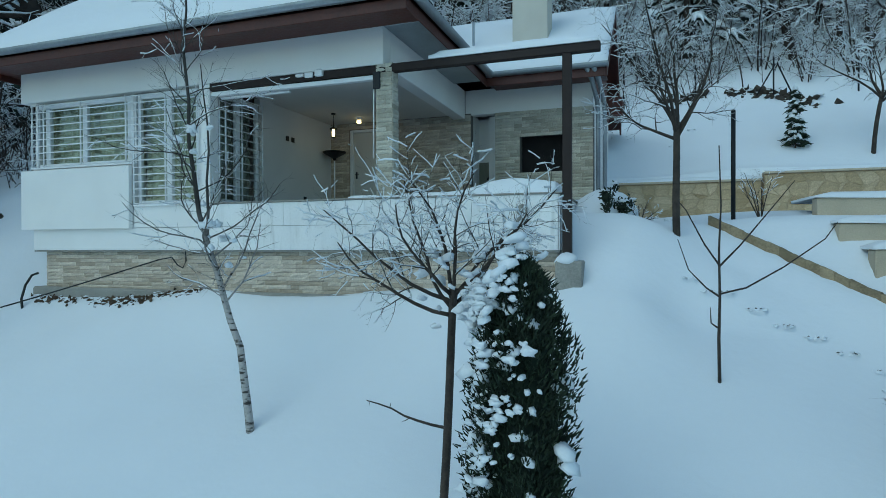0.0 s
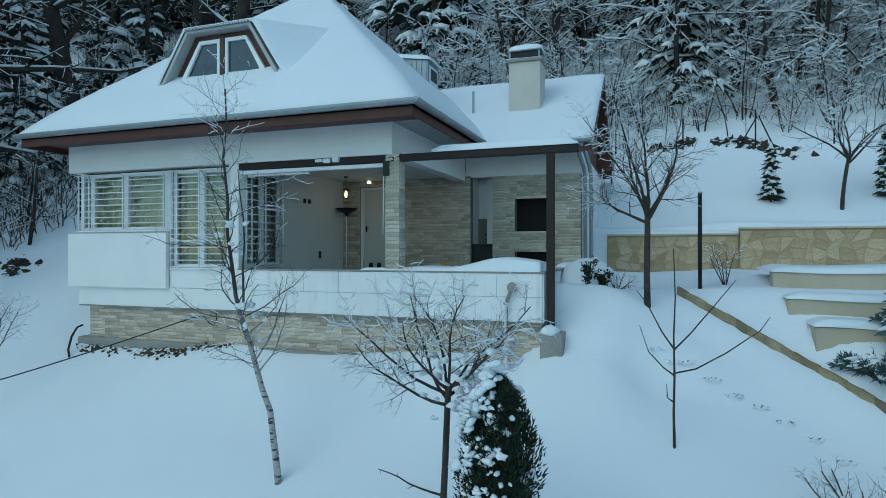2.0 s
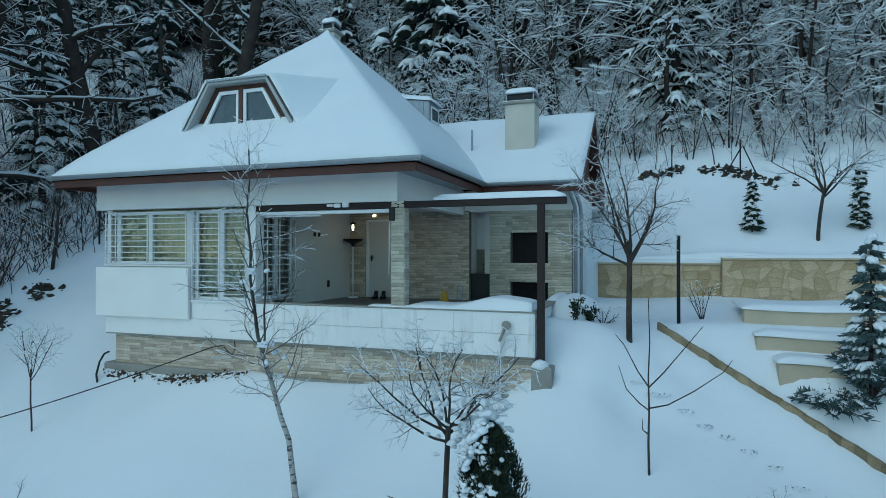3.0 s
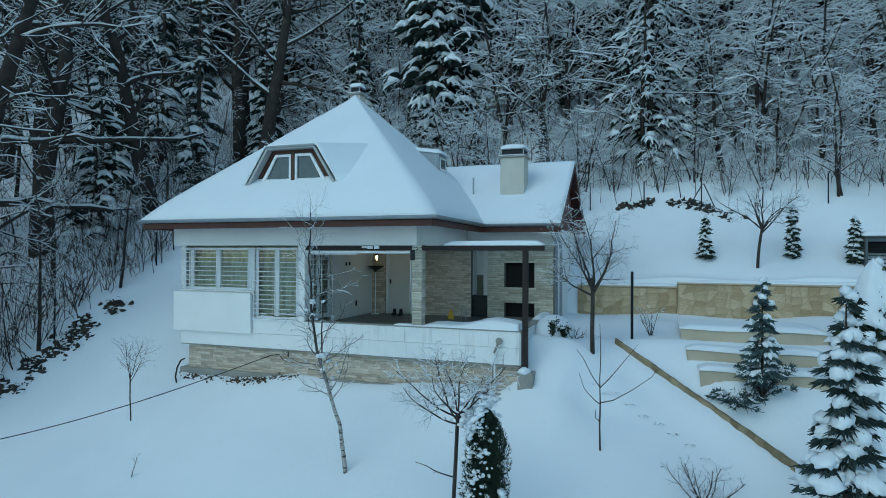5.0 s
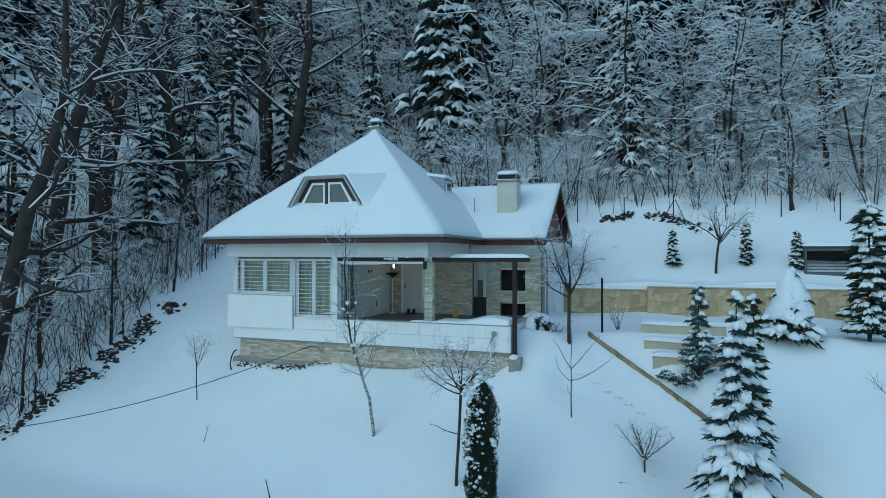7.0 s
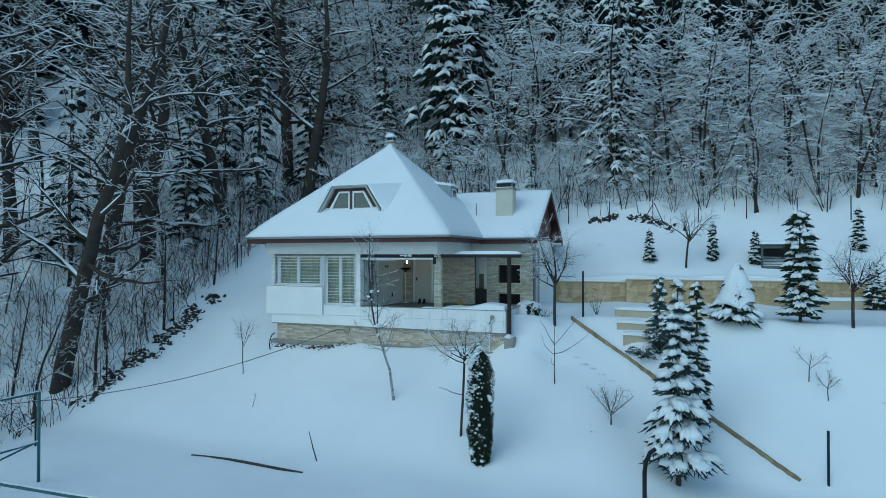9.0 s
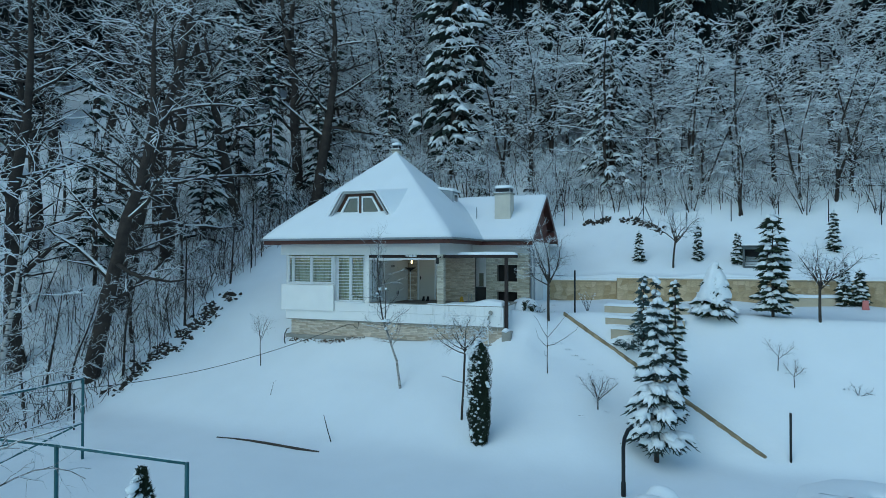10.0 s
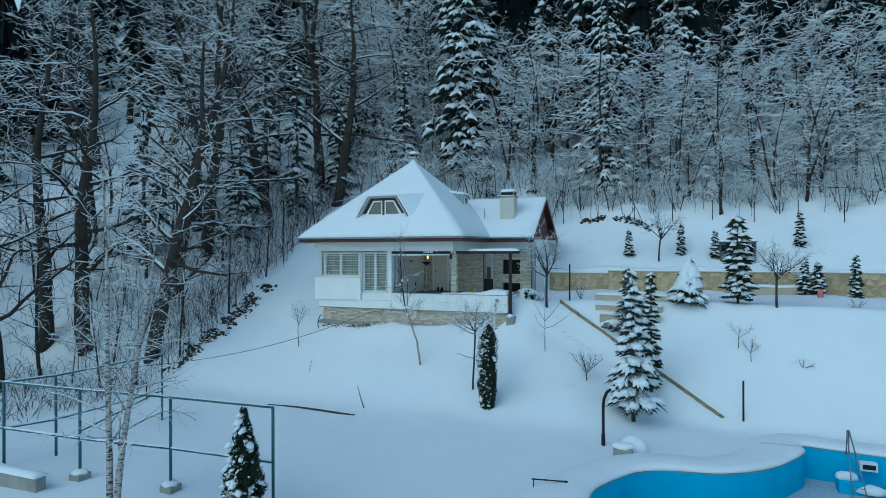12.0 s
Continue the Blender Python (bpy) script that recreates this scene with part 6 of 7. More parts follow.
Shape().tube([(0.1, -0.25, -0.05), (0.0, -0.2, 0.15), (-0.03, -0.1, 0.4), (0.0, 0.0, 0.58), (0.04, 0.1, 0.62)], 0.022, 6).end("hose_pipe", RUBBER, hose, smooth=True)


# ---- rocks and bare earth ----
def rock_row(name, label, ends, count, seed, size, mat=ROCK, snow=0.6, stray=0.24):
    rng = np.random.default_rng(seed)
    (ax, ay), (bx, by) = ends
    s, w = Shape(), Shape()
    for i in range(count):
        u = (i + rng.uniform(-0.4, 0.4)) / count
        x, y = ax + (bx - ax) * u + rng.normal(0, stray), ay + (by - ay) * u + rng.normal(0, stray)
        if stray > 0.1 and noise.noise((x * 1.6, y * 1.6, seed)) < -0.08:
            continue
        z = ground_z(x, y)
        k = size * (0.3 + 1.1 * rng.random() ** 1.8)
        clump(s, rng, (x, y, z - 0.02), (k, k * 0.6, k * 0.8), 1, 0.6, rng.uniform(0, 6), rng.uniform(-0.6, 0.6))
        if rng.random() < snow:
            clump(w, rng, (x + rng.normal(0, 0.1), y + rng.normal(0, 0.1) + 0.05, z + k * 0.32), (k * 0.85, k * 0.6, k * 0.3), 1, 0.3, rng.uniform(0, 6))
    t = tagged(thing(name, label, "rocks"), kind="stuff")
    obj("rocks", s.v, s.f, mat, t)
    if w.v:
        obj("snow", w.v, w.f, SNOW, t, smooth=True)


rock_row("rock_row", "line of dark rocks and dead leaves breaking through the snow", ((-13.15, -3.7), (-12.25, 2.1)), 1100, 101, 0.11, ROCK, 0.5, 0.24)
rock_row("rock_row", "dark earth and rocks along the upper bank", ((4.2, 12.3), (6.6, 12.2)), 120, 102, 0.15, ROCK, 0.3, 0.13)
rock_row("rock_row", "dark earth and rocks along the upper bank", ((6.9, 12.1), (8.9, 10.9)), 110, 105, 0.15, ROCK, 0.3, 0.16)
rock_row("dead_leaves", "frosted dead leaves along the house footing", ((-7.2, -0.09), (-3.4, -0.07)), 260, 103, 0.045, LEAF, 0.5, 0.06)
rock_row("dead_leaves", "frosted dead leaves along the house footing", ((-5.5, -0.14), (-4.2, -0.12)), 90, 104, 0.05, LEAF, 0.25, 0.08)


# ---- wire fence on the upper bank ----
for i in range(11):
    x = 3.0 + i * 2.15
    pole("fence_post", "thin dark fence post on the upper bank", (x, 12.0 - 0.05 * i, ground_z(x, 12.0 - 0.05 * i)), 1.15, 0.025, DARK_METAL, False)["group"] = "upper fence posts"
for i, (x, y) in enumerate(((-12.7, 4.4), (-13.0, 0.5), (-12.9, -3.0), (-11.5, -6.8), (-9.8, 8.6), (-7.5, 11.5))):
    pole("fence_post", "thin dark fence post at the wood's edge", (x, y, ground_z(x, y)), 1.3, 0.03, DARK_METAL, False)["group"] = "wood edge fence posts"
for dx, tilt in ((-0.55, 0.5), (0.45, -0.4)):
    st = pole("fence_strut", "slanting dark strut beside a fence post", (7.35 + dx, 11.8, ground_z(7.35 + dx, 11.8)), 1.1, 0.022, DARK_METAL, False)
    st.rotation_euler = (0, tilt, 0)

for i, (x, y) in enumerate(((4.25, 0.42), (4.5, 0.32), (4.68, 0.35), (5.03, 0.2), (5.3, 0.05), (5.6, -0.05), (5.9, -0.2), (6.2, -0.35), (6.5, -0.55), (4.1, 2.2), (3.8, 4.0), (4.4, 9.2), (4.9, 10.0), (6.6, -2.0), (5.9, -2.6))):
    s = Shape()
    r_ = np.random.default_rng(600 + i)
    z = ground_z(x, y)
    for k in range(7):
        a = k * 0.9 + r_.uniform(0, 0.4)
        clump(s, r_, (x + 0.10 * math.cos(a), y + 0.07 * math.sin(a), z + 0.02), (0.032, 0.026, 0.028), 1, 0.35, a)
    t = thing("footprint", "footprint with crumbled snow round its rim", "footprint", group="footprints in the snow")
    tagged(s.end("rim", SNOW, t), kind="stuff")
    # five small dark lumps scattered round each print
    d_ = Shape()
    for k in range(5):
        a = r_.uniform(0, 6.28)
        clump(d_, r_, (x + 0.085 * math.cos(a) + r_.normal(0, 0.015), y + 0.05 * math.sin(a), z + 0.03), (0.020, 0.010, 0.010), 1, 0.4, a)
    tagged(d_.end("dirt", ROCK, t, "small dark specks round the print"), kind="stuff")

# ---- the wood: a few trees grown once and repeated ----
BEECH_PLAN = [dict(n=19, len=4.8, angle=64, wiggle=0.17, up=0.03, pts=6, thin=0.40, taper=0.45, **{"from": 0.22}),
              dict(n=8, len=1.8, angle=48, wiggle=0.17, up=0.02, pts=3, thin=0.5, **{"from": 0.12}),
              dict(n=6, len=0.5, angle=50, wiggle=0.4, up=0.0, pts=1, thin=0.6, **{"from": 0.05})]
SLIM_PLAN = [dict(n=15, len=2.4, angle=58, wiggle=0.15, up=0.04, pts=4, thin=0.4, taper=0.6, **{"from": 0.15}),
             dict(n=8, len=1.0, angle=46, wiggle=0.18, up=0.02, pts=2, thin=0.6, **{"from": 0.1}),
             dict(n=6, len=0.4, angle=48, wiggle=0.3, up=0.0, pts=1, thin=0.7, **{"from": 0.05})]
THICK_PLAN = [dict(n=8, len=2.2, angle=60, wiggle=0.22, up=-0.02, pts=3, thin=0.5, taper=0.25, **{"from": 0.1}),
              dict(n=8, len=0.95, angle=45, wiggle=0.3, up=-0.02, pts=2, thin=0.6, **{"from": 0.05}),
              dict(n=4, len=0.32, angle=48, wiggle=0.3, up=-0.02, pts=1, thin=0.7, **{"from": 0.05})]


ARCH_PLAN = [dict(n=15, len=3.5, angle=72, wiggle=0.2, up=-0.07, pts=5, thin=0.42, taper=0.45, **{"from": 0.16}),
             dict(n=9, len=1.35, angle=52, wiggle=0.3, up=-0.06, pts=2, thin=0.6, **{"from": 0.08}),
             dict(n=6, len=0.38, angle=48, wiggle=0.38, up=-0.03, pts=1, thin=0.7, **{"from": 0.05})]
WHIP_PLAN = [dict(n=9, len=0.75, angle=40, wiggle=0.16, up=0.05, pts=2, thin=0.6, taper=0.4, **{"from": 0.25}),
             dict(n=2, len=0.3, angle=40, wiggle=0.2, up=0.0, pts=1, thin=0.7, **{"from": 0.2})]


def beech(seed):
    T = Tree(seed, sides=(9, 4, 3, 3), snow=0.8, snow_min=0.022)
    T.grow(T.path((0, 0, -0.5), (0, 0, 1), 15.5, 11, 0.085, 0.05), 0.34, 0.05, 0, BEECH_PLAN)
    return T


def slim(seed):
    T = Tree(seed, sides=(6, 3, 3, 3), snow=0.75, snow_min=0.018)
    T.grow(T.path((0, 0, -0.4), (0, 0, 1), 9.5, 8, 0.06, 0.05), 0.11, 0.02, 0, SLIM_PLAN)
    return T


def thicket(seed):
    T = Tree(seed, sides=(5, 3, 3, 3), snow=0.85, snow_min=0.024)
    for i in range(4):
        a, e = i * 1.57 + T.rng.uniform(0, 0.5), radians(T.rng.uniform(4, 26))
        T.grow(T.path((0.25 * math.cos(a), 0.25 * math.sin(a), -0.2), (math.sin(e) * math.cos(a), math.sin(e) * math.sin(a), math.cos(e)), T.rng.uniform(4.0, 6.5), 6, 0.08, 0.0), 0.06, 0.015, 0, THICK_PLAN)
    return T


def arching(seed):
    T = Tree(seed, sides=(6, 4, 3, 3), snow=0.95, snow_min=0.028)
    for i in range(2):
        e = radians(T.rng.uniform(2, 14))
        a = 2.6 * i + T.rng.uniform(0, 1.5)
        T.grow(T.path((0.3 * i, 0.0, -0.3), (math.sin(e) * math.cos(a), math.sin(e) * math.sin(a), math.cos(e)), T.rng.uniform(8.0, 11.0), 8, 0.08, 0.0), 0.11, 0.02, 0, ARCH_PLAN)
    return T


def whip(seed):
    T = Tree(seed, sides=(4, 3, 3), snow=0.35, snow_min=0.012)
    T.grow(T.path((0, 0, -0.2), (T.rng.normal(0, 0.1), T.rng.normal(0, 0.1), 1), 3.0, 6, 0.07, 0.03), 0.022, 0.006, 0, WHIP_PLAN)
    return T


FAR_AWAY = (0, 0, 0)
kinds = {
    "beech": ("beech_tree", "tall dark bare forest tree with snow on its limbs", "forest trees", [beech(201 + i) for i in range(4)]),
    "slim": ("forest_tree", "slender bare forest tree with snowy twigs", "forest trees", [slim(211 + i) for i in range(4)]),
    "thicket": ("hazel_thicket", "many-stemmed bare thicket bowed under snow", "snowy thickets", [thicket(221 + i) for i in range(4)]),
    "arching": ("hornbeam_tree", "arching bare tree with long boughs weighed down by snow", "snowy hillside trees", [arching(231 + i) for i in range(4)]),
    "whip": ("forest_sapling", "thin dark upright sapling at the wood's edge", "saplings at the wood's edge", [whip(241 + i) for i in range(4)]),
}
stock = {}


def plant(kind, k, x, y, scale, turn, lean=(0.0, 0.0)):
    """Stands a tree of a kind: the first of each variety is built, the rest copy it."""
    name, label, group, trees = kinds[kind]
    k = k % len(trees)
    m = Matrix.Translation((x, y, ground_z(x, y) - 0.1)) @ Euler((lean[0], lean[1], turn)).to_matrix().to_4x4()
    if (kind, k) not in stock:
        stock[kind, k] = stand_tree(name, label, "tree", trees[k], FOREST_BARK, (0, 0, 0), group)
        stock[kind, k].matrix_world = m @ Matrix.Scale(scale, 4)
    else:
        c = copy_thing(stock[kind, k], m)
        c.scale = (scale,) * 3


def wood():
    rng = np.random.default_rng(301)
    placed = []

    def scatter(kind, count, region, gap, s0, s1, keep=None):
        made = tries = 0
        while made < count and tries < count * 40:
            tries += 1
            x, y = rng.uniform(region[0], region[1]), rng.uniform(region[2], region[3])
            if keep and not keep(x, y):
                continue
            if any((x - a) ** 2 + (y - b) ** 2 < (gap * 0.5 + g * 0.5) ** 2 for a, b, g in placed):
                continue
            placed.append((x, y, gap))
            plant(kind, int(rng.integers(0, 4)), x, y, rng.uniform(s0, s1), rng.uniform(0, 6.283), (rng.normal(0, 0.04), rng.normal(0, 0.04)))
            made += 1

    # trunks whose places are plain to see on the left
    for k, (x, y, s) in enumerate(((-15.0, -3.4, 1.1), (-17.2, 0.0, 1.2), (-17.7, 3.4, 1.25), (-16.0, 7.4, 1.1), (-19.3, -3.5, 1.2), (-22.3, -3.7, 1.15), (-26.0, 7.6, 1.2), (-20.5, 5.5, 1.1))):
        placed.append((x, y, 2.0))
        plant("beech", k, x, y, s, 1.3 * k, (0.05 * math.sin(2 * k), 0.09 * math.cos(2 * k)))
    placed.extend(((-5.0, 15.8, 5.2), (5.4, 15.4, 3.6)))
    # trees along the upper fence
    for k, (x, y, s) in enumerate(((4.9, 15.0, 1.0), (7.2, 15.6, 0.95), (8.4, 14.5, 0.75), (9.6, 14.9, 0.9), (10.4, 14.2, 0.7), (12.2, 12.4, 0.62), (15.0, 13.8, 0.7), (16.6, 13.3, 0.8), (17.6, 14.2, 0.85))):
        placed.append((x, y, 1.2))
        plant("arching", k, x, y, s, 1.9 * k + 0.4, (0.16, 0.0))

    def left(x, y):
        return x < -14.0 - 0.12 * max(0, y) and (y > -4 or x < -18)

    scatter("beech", 26, (-44, -14.5, -16, 30), 3.2, 0.85, 1.25, left)
    scatter("slim", 30, (-30, -13.5, -12, 24), 1.7, 0.6, 1.0, lambda x, y: x < -13.8 and (y > -4 or x < -17))
    scatter("beech", 12, (-40, -13, 8, 40), 2.6, 0.9, 1.2, lambda x, y: x < -10 - 0.2 * y)
    scatter("slim", 16, (-17.5, -12.6, -6, 12), 0.9, 0.3, 0.6, lambda x, y: x < -12.9 + 0.1 * y)
    scatter("whip", 130, (-20.0, -12.4, -5, 13), 0.35, 0.5, 1.15, lambda x, y: x < -12.7 + 0.22 * max(0, y))
    scatter("whip", 24, (-32, -14, -5, 8), 0.5, 1.0, 1.6, lambda x, y: x < -13.8)
    scatter("thicket", 4, (-24, -13.5, -8, 18), 2.0, 0.45, 0.8, lambda x, y: x < -14)
    # behind the house and above the bank
    scatter("arching", 24, (-10, 27, 14.6, 19), 2.0, 0.75, 1.05)
    scatter("thicket", 20, (-9, 30, 13.2, 18), 1.3, 0.45, 0.85, lambda x, y: y > 13.2 + 0.04 * max(0, x))
    scatter("thicket", 8, (-7, 2.5, 11.2, 14.2), 1.0, 0.45, 0.75)
    scatter("thicket", 14, (3, 26, 12.5, 14.6), 1.2, 0.3, 0.5)
    scatter("whip", 60, (-9, 25, 12.4, 15), 0.5, 0.4, 1.0)
    scatter("slim", 18, (-11, 30, 15.5, 24), 1.8, 0.9, 1.25)
    scatter("arching", 6, (-12, 30, 19, 23), 2.4, 1.0, 1.3)
    # frosted crowns higher on the hill
    scatter("arching", 8, (-18, -6.5, 17.5, 22), 2.2, 1.1, 1.45)
    scatter("slim", 12, (0, 30, 22, 28), 1.8, 1.3, 1.7)
    scatter("slim", 10, (-38, -9, 22, 32), 2.2, 1.5, 2.0)
    scatter("arching", 6, (-34, -10, 20, 28), 2.6, 1.4, 1.7)
    scatter("beech", 6, (-40, 34, 22, 40), 3.4, 0.8, 1.15)
    scatter("thicket", 8, (-13, -5, 11, 18), 1.8, 0.5, 0.85)


def undergrowth():
    """Brambles and dead stalks that stand through the snow under the trees."""
    rng = np.random.default_rng(311)
    s, w = Shape(), Shape()
    n = 0
    while n < 8000:
        if rng.random() < 0.72:
            x, y = -12.9 - rng.exponential(7.0), rng.uniform(-14, 24)
            if x > -12.9 + 0.2 * max(0, y) or x < -42 or (y < -3.5 and rng.random() < 0.4):
                continue
        else:
            x, y = rng.uniform(-10, 26), 13.4 + rng.exponential(4.5)
        n += 1
        z = ground_z(x, y)
        a, e, h = rng.uniform(0, 6.28), rng.uniform(0.1, 0.8), rng.uniform(0.3, 1.3) * (1.4 if x < -13 and y > -2 else 1.0)
        d = np.array([math.cos(a) * math.sin(e), math.sin(a) * math.sin(e), math.cos(e)])
        p = np.array([x, y, z - 0.05])
        q = np.stack([p, p + d * h * 0.6, p + d * h + np.array([math.cos(a), math.sin(a), -0.5]) * 0.25 * h])
        s.tube(q, (0.014, 0.011, 0.005), 3)
        if e > 0.4 and rng.random() < 0.6:
            w.tube(q[1:] + np.array([0, 0, 0.018]), (0.018, 0.012), 3)
    t = tagged(thing("undergrowth", "tangle of dead stalks and brambles standing through the snow", "undergrowth"), kind="stuff")
    obj("stalks", s.v, s.f, FOREST_BARK, t)
    obj("snow", w.v, w.f, SNOW_TREE, t)


wood()
undergrowth()
big = pad_conifer(401, 25.0, 3.2, 30, 9, 4, 0.15, 0.02, 0.62, 0.80, 0.42, 1.3, 0, ((0.72, 1.0), (0.40, 0.9), (0.06, 0.8)), 4, 0.32, 0.9)
wood_spruce = stand_conifer("forest_spruce", "tall forest spruce with boughs bent under heavy fans of snow", big, NEEDLE, (-5.0, 15.8, ground_z(-5.0, 15.8)), "forest spruces")
snowy = pad_conifer(402, 15.0, 2.6, 26, 7, 4, 0.075, 0.02, 0.8, 0.97, 0.42, 0.9, 0, ((0.78, 0.9), (0.45, 1.0), (0.12, 0.9)), 3, 0.27, 0.9)
bent_spruce = stand_conifer("forest_spruce", "broad forest conifer thickly crusted with snow", snowy, NEEDLE, (5.4, 15.4, ground_z(5.4, 15.4)), "forest spruces")
slender = pad_conifer(403, 9.0, 1.7, 15, 7, 4, 0.10, 0.03, 0.6, 0.6, 0.75, 1.3, 0, ((0.35, 1.0),), 3)
low_spruce = stand_conifer("forest_spruce", "young forest spruce dusted with snow", slender, NEEDLE, (-9.5, 15.0, ground_z(-9.5, 15.0)), "forest spruces")
rng = np.random.default_rng(402)
for x, y, s, src in ((0.2, 19.5, 1.5, low_spruce), (9.8, 20.0, 1.05, bent_spruce), (20.0, 24.0, 0.8, wood_spruce), (15.0, 23.0, 1.9, low_spruce), (26.0, 25.0, 1.1, bent_spruce), (-9.5, 25.0, 0.8, wood_spruce), (2.8, 22.0, 1.9, low_spruce), (-16.5, 19.0, 1.5, low_spruce), (-20.5, 25.0, 1.8, low_spruce), (-13.0, 23.0, 1.6, low_spruce),
                     (6.2, 25.0, 2.0, low_spruce), (12.0, 27.0, 2.1, low_spruce), (18.0, 28.0, 2.2, low_spruce), (24.0, 21.0, 1.7, low_spruce), (29.0, 28.0, 2.2, low_spruce),
                     (-15.4, 9.6, 1.15, low_spruce), (-17.0, 5.6, 1.0, low_spruce), (-18.6, 8.0, 0.8, low_spruce), (-21.5, 2.0, 1.2, low_spruce), (-14.0, 13.0, 0.9, low_spruce), (-2.0, 12.3, 0.30, low_spruce), (0.8, 12.8, 0.26, low_spruce), (-20.0, 12.0, 1.4, low_spruce)):
    c = copy_thing(src, Matrix.Translation((x, y, ground_z(x, y) - 0.1)) @ Euler((0, 0, rng.uniform(0, 6.28))).to_matrix().to_4x4())
    c.scale = (s,) * 3


def court_birch():
    T = Tree(71, sides=(8, 4, 3, 3), snow=0.8, snow_min=0.010)
    plan = [dict(n=20, len=1.9, angle=62, wiggle=0.14, up=0.0, pts=6, thin=0.34, taper=0.55, **{"from": 0.18}),
            dict(n=7, len=0.75, angle=45, wiggle=0.18, up=-0.06, pts=4, thin=0.55, **{"from": 0.15}),
            dict(n=3, len=0.4, angle=40, wiggle=0.18, up=-0.1, pts=2, thin=0.7, **{"from": 0.2})]
    for way, L, x in (((-0.03, 0.0, 1), 8.6, -0.1), ((0.05, 0.02, 1), 8.0, 0.06)):
        T.grow(T.path((x, 0, -0.15), way, L, 12, 0.025, 0.02), 0.085, 0.012, 0, plan)
    for z, way, L in ((2.5, (-1.0, 0.1, 0.12), 2.4), (1.9, (-1.0, -0.1, -0.05), 2.0), (3.3, (-1.0, 0.3, 0.2), 2.6), (3.0, (1.0, 0.2, 0.3), 1.6), (4.0, (1.0, 0.1, 0.35), 1.8)):
        T.grow(T.path((0, 0, z), way, L, 7, 0.10, -0.01), 0.022, 0.006, 1, plan)
    stand_tree("birch_tree", "tall double-stemmed white birch with hanging twigs by the court fence", "tree", T, BIRCH, (-2.75, -15.6, COURT))


court_birch()


def far_woods():
    """The closed stand of dark conifers high on the hill."""
    rng = np.random.default_rng(501)
    s, w = Shape(), Shape()
    for i in range(570):
        x, y = rng.uniform(-95, 60), rng.uniform(36, 85)
        # nearer rows added to darken the gaps between the hillside trees
        if i > 440:
            x, y = rng.uniform(-4, 40), rng.uniform(20.5, 36)
        if x < -25 and i <= 440:
            y = rng.uniform(-20, 85) if x < -40 else rng.uniform(18, 85)
        z = ground_z(x, y)
        h = rng.uniform(11, 20)
        r = h * rng.uniform(0.13, 0.19)
        tiers = 7
        a0 = rng.uniform(0, 6)
        for k in range(tiers):
            t = k / tiers
            n = 9
            zb, zt = z + h * (0.08 + 0.9 * t), z + h * (0.08 + 0.9 * (t + 1.7 / tiers))
            rr = r * (1 - t) + 0.15
            v = [(x + rr * (1.0 if j % 2 else 0.55) * rng.uniform(0.8, 1.2) * math.cos(a0 + j * 3.1416 / n), y + rr * (1.0 if j % 2 else 0.55) * math.sin(a0 + j * 3.1416 / n), zb - rr * 0.35 * (j % 2) + rng.normal(0, 0.1)) for j in range(2 * n)]
            s.add(v + [(x, y, min(zt, z + h))], [(j, (j + 1) % (2 * n), 2 * n) for j in range(2 * n)])
            for j in range(int(rng.integers(0, 3))):
                a = rng.uniform(0, 6.28)
                clump(w, rng, (x + rr * 0.7 * math.cos(a), y + rr * 0.7 * math.sin(a), zb + 0.05 * rr), (0.3 * rr, 0.24 * rr, 0.10 * rr + 0.05), 1, 0.3, a, -0.4)
    t = tagged(thing("far_woods", "closed dark conifer wood high on the hill, dusted with snow", "forest"), kind="stuff")
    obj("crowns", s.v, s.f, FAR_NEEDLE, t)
    obj("snow", w.v, w.f, SNOW_TREE, t)


far_woods()


# ---- stones of the cladding and the terrace wall, laid one by one ----
def stone_mesh(name, w, d, h, seed, mat):
    """A split-face ledge stone: front uneven, edges chipped."""
    rng = np.random.default_rng(seed)
    nx = 3
    v = []
    for j, z in enumerate((0.0, 0.5, 1.0)):
        for i in range(nx + 1):
            e = 0.006 if i in (0, nx) or j != 1 else 0.0
            v.append((i / nx * w, -d * rng.uniform(0.55, 1.0) + e * 2, z * h))
    n = len(v)
    v += [(0, 0, 0), (w, 0, 0), (w, 0, h), (0, 0, h)]
    f = [(j * (nx + 1) + i, j * (nx + 1) + i + 1, (j + 1) * (nx + 1) + i + 1, (j + 1) * (nx + 1) + i) for j in range(2) for i in range(nx)]
    f += [(n, n + 1, *range(nx, -1, -1)), (n + 3, *range(2 * (nx + 1), 3 * (nx + 1)), n + 2), (n, 0, nx + 1, 2 * (nx + 1), n + 3), (n + 1, n + 2, 3 * (nx + 1) - 1, 2 * (nx + 1) - 1, nx)]
    me = bpy.data.meshes.new(name)
    me.from_pydata(v, [], f)
    me.materials.append(mat)
    return me


LENGTHS = (0.16, 0.24, 0.32, 0.42)
ROW = 0.068
LEDGE = {m.name: [[stone_mesh("stone", w - 0.004, 0.030, ROW - 0.004, 10 * i + j, m) for j in range(3)] for i, w in enumerate(LENGTHS)] for m in (STONE, STONE_LIGHT)}


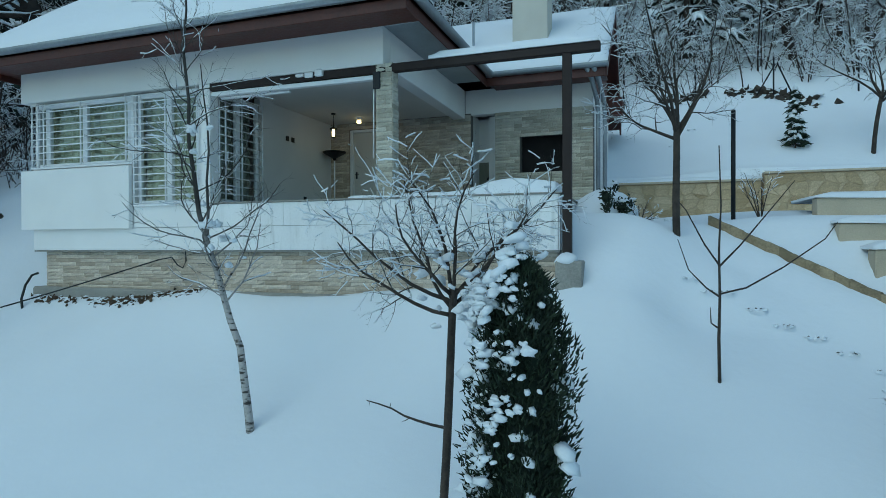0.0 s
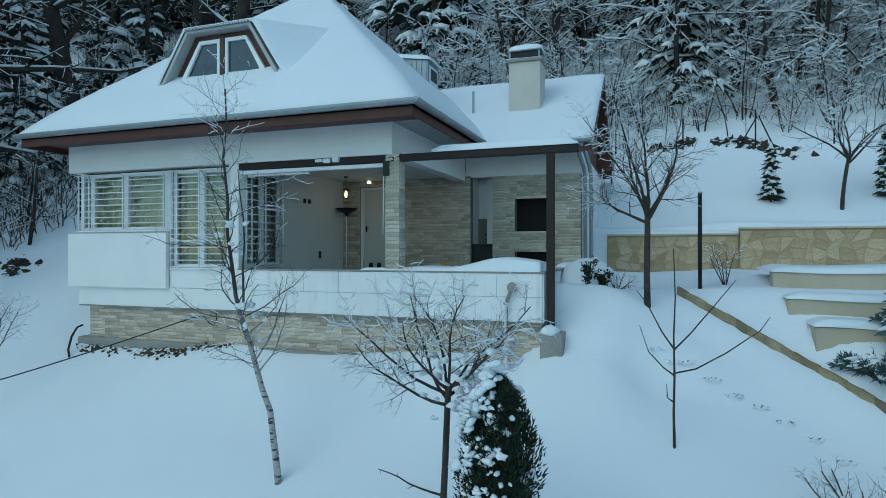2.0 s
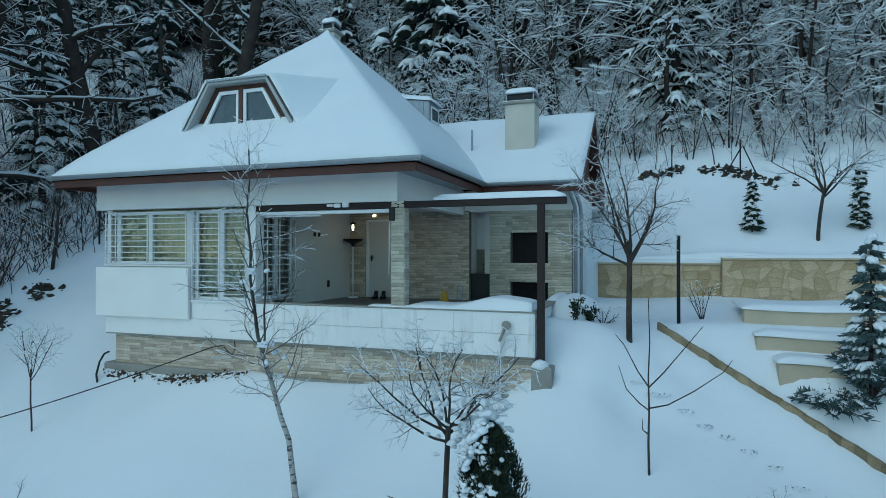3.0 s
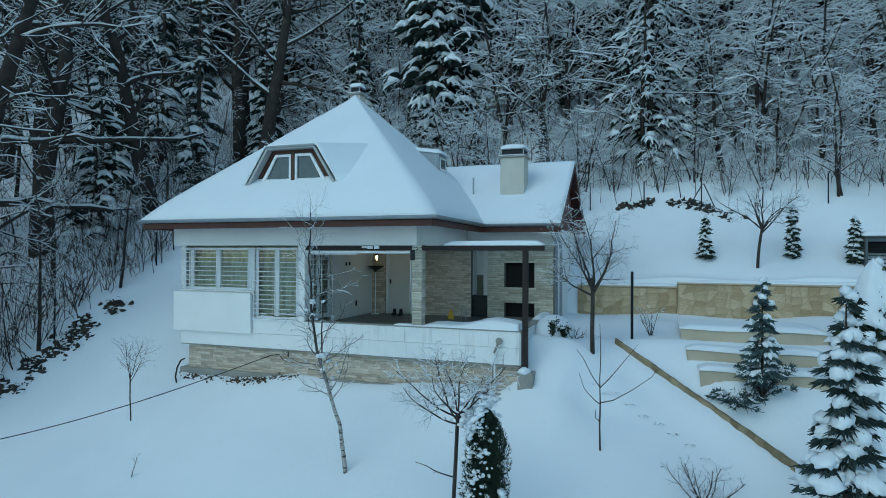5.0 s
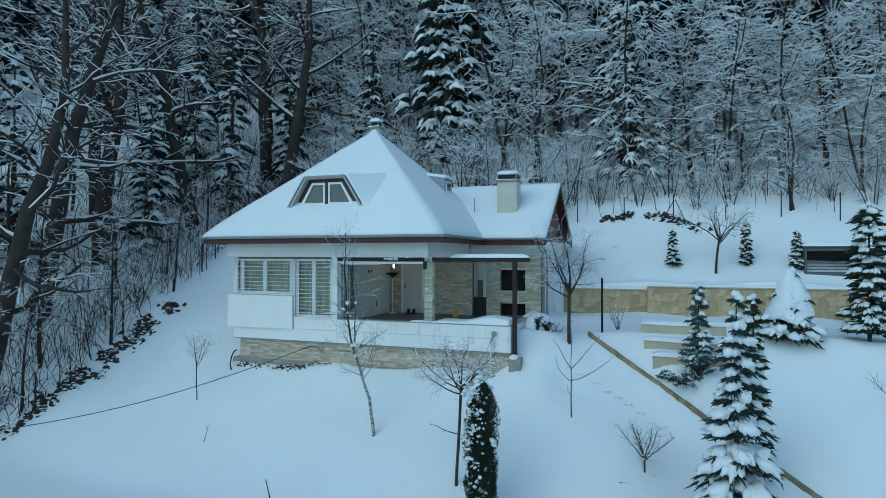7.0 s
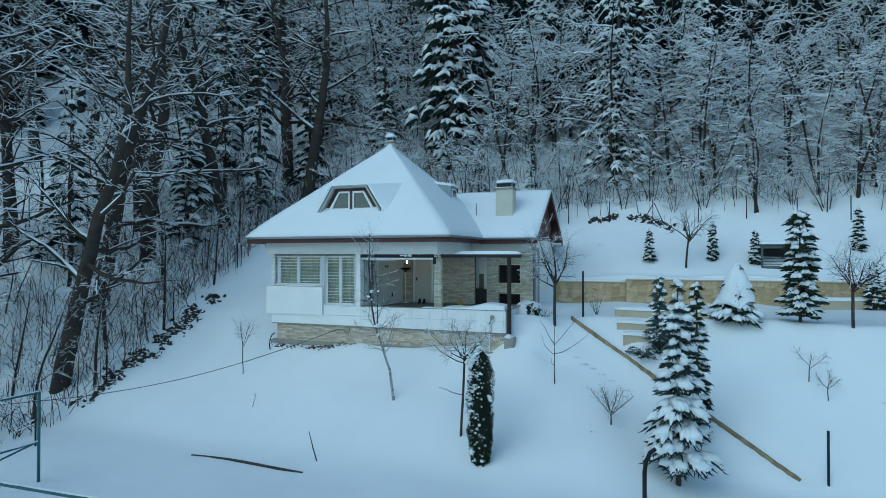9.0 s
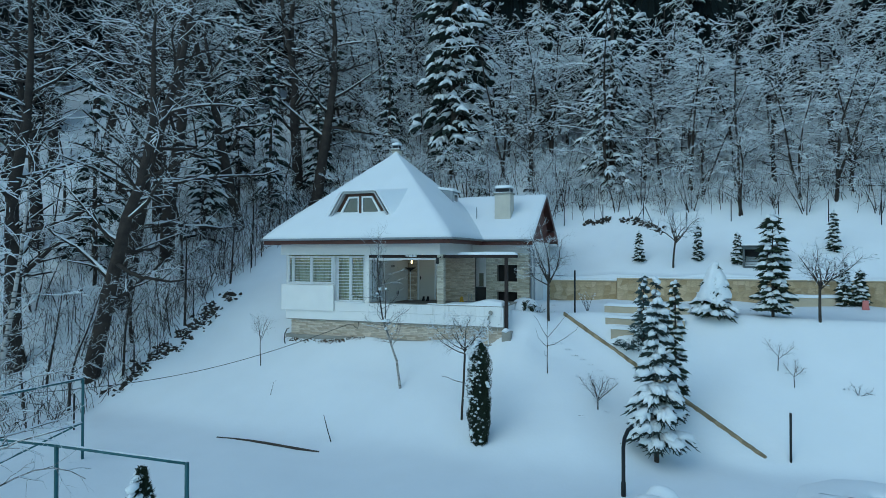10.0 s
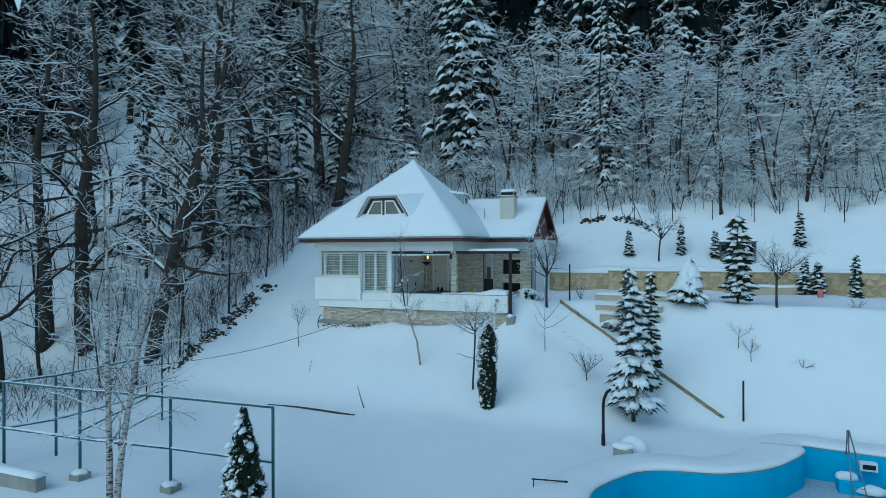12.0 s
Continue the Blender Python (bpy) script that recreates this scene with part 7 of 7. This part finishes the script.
def clad(parent, mat, origin, along, width, height, holes=(), seed=0, limit=300):
    """Rows of ledge stones over a wall; along is the turn about z in degrees. Past the limit the stones are joined."""
    rng = np.random.default_rng(seed)
    rows = int(round(height / ROW))
    turn = radians(along)
    base = Matrix.Translation(origin) @ Matrix.Rotation(turn, 4, 'Z')
    made, rest = 0, Shape()
    for r in range(rows):
        x = 0.0
        while x < width - 0.02:
            i = int(rng.integers(0, 4))
            w = min(LENGTHS[i], width - x)
            if width - x - w < 0.08:
                w = width - x
            z = r * ROW
            cut = [h for h in holes if x < h[1] and x + w > h[0] and z + ROW * 0.5 > h[2] and z + ROW * 0.5 < h[3]]
            if cut:
                h = cut[0]
                if x < h[0] - 0.05:
                    w = h[0] - x
                else:
                    x = h[1]
                    continue
            me = LEDGE[mat.name][i][int(rng.integers(0, 3))]
            sx = w / LENGTHS[i]
            m = base @ Matrix.Translation((x, 0, z)) @ Matrix.Diagonal((sx, rng.uniform(0.6, 1.25), 1, 1))
            if made < limit:
                o = new("stone", me)
                o.parent = parent
                o.matrix_basis = m
                made += 1
            else:
                rest.add([tuple(m @ q.co) for q in me.vertices], [tuple(p.vertices) for p in me.polygons])
            x += w
    if rest.v:
        tagged(obj("stones", rest.v, rest.f, bpy.data.materials[mat.name + "_joined"], parent), kind="stuff")


for m, (a, b) in ((STONE, ((0.34, 0.30, 0.24), (0.56, 0.52, 0.45))), (STONE_LIGHT, ((0.36, 0.33, 0.26), (0.58, 0.55, 0.46)))):
    material(m.name + "_joined", a, 0.85, vary=0.22, scale=5, fine=40, bump=0.7, bump_scale=35, tint=b, per="island")

by_name = {o.name: o for o in house.children}
clad(by_name["plinth_core"], STONE, (-7.1, 0.12, -0.70), 0, 9.66, 0.675, seed=1)
clad(by_name["plinth_core"], STONE, (2.55, 0.12, -0.70), 90, 1.5, 0.675, seed=2, limit=0)
clad(by_name["column"], STONE_LIGHT, (-0.13, 0.03, FLOOR), 0, 0.26, 2.16, seed=3)
clad(by_name["column"], STONE_LIGHT, (0.13, 0.03, FLOOR), 90, 0.22, 2.16, seed=4)
clad(by_name["back_wall"], STONE, (-3.28, BACK, FLOOR), 0, 3.41, 2.25, ((0.48, 1.47, -1, 2.12),), seed=5)
clad(by_name["chimney_breast"], STONE_LIGHT, (0.67, BACK, FLOOR), 0, 2.03, 2.23, ((0.53, 1.46, 0.03, 0.5), (0.53, 1.46, 0.92, 1.73)), seed=6)


def field_stones():
    """Uneven flat field stones fitted into the face of the terrace wall with narrow joints."""
    rng = np.random.default_rng(8)
    for x0, x1, y, z0, z1 in ((3.05, 6.24, 7.2, 0.42, 1.51), (6.26, 19.5, 7.08, 0.42, 1.65)):
        cols, rows = int((x1 - x0) / 0.27), 5
        gx = np.linspace(x0, x1, cols + 1)[None, :] + rng.uniform(-0.13, 0.13, (rows + 1, cols + 1))
        gz = np.linspace(z0, z1, rows + 1)[:, None] + rng.uniform(-0.1, 0.1, (rows + 1, cols + 1))
        gx[:, 0], gx[:, -1], gz[0], gz[-1] = x0 + 0.01, x1 - 0.01, z0, z1 - 0.01
        for r in range(rows):
            for c in range(cols):
                q = np.array([(gx[a, b], gz[a, b]) for a, b in ((r, c), (r, c + 1), (r + 1, c + 1), (r + 1, c))])
                ring = []
                for i in range(4):
                    e = q[(i + 1) % 4] - q[i]
                    ring += [q[i] + e * 0.14, q[i] + e * 0.86]
                ring = np.array(ring)
                mid = ring.mean(0)
                d = ring - mid
                d *= (1 - 0.008 / np.linalg.norm(d, axis=1, keepdims=True))
                k, out = len(ring), rng.uniform(0.008, 0.018)
                v = [(x, 0.0, z) for x, z in d] + [(x * 0.97, -out * 0.7, z * 0.97) for x, z in d] + [(x * 0.82, -out, z * 0.82) for x, z in d]
                f = [(i, (i + 1) % k, (i + 1) % k + k, i + k) for i in range(k)] + [(i + k, (i + 1) % k + k, (i + 1) % k + 2 * k, i + 2 * k) for i in range(k)] + [tuple(range(2 * k, 3 * k))]
                o = obj("stone", v, f, YELLOW_STONE, wall_terrace)
                o.location = (mid[0], y, mid[1])


field_stones()
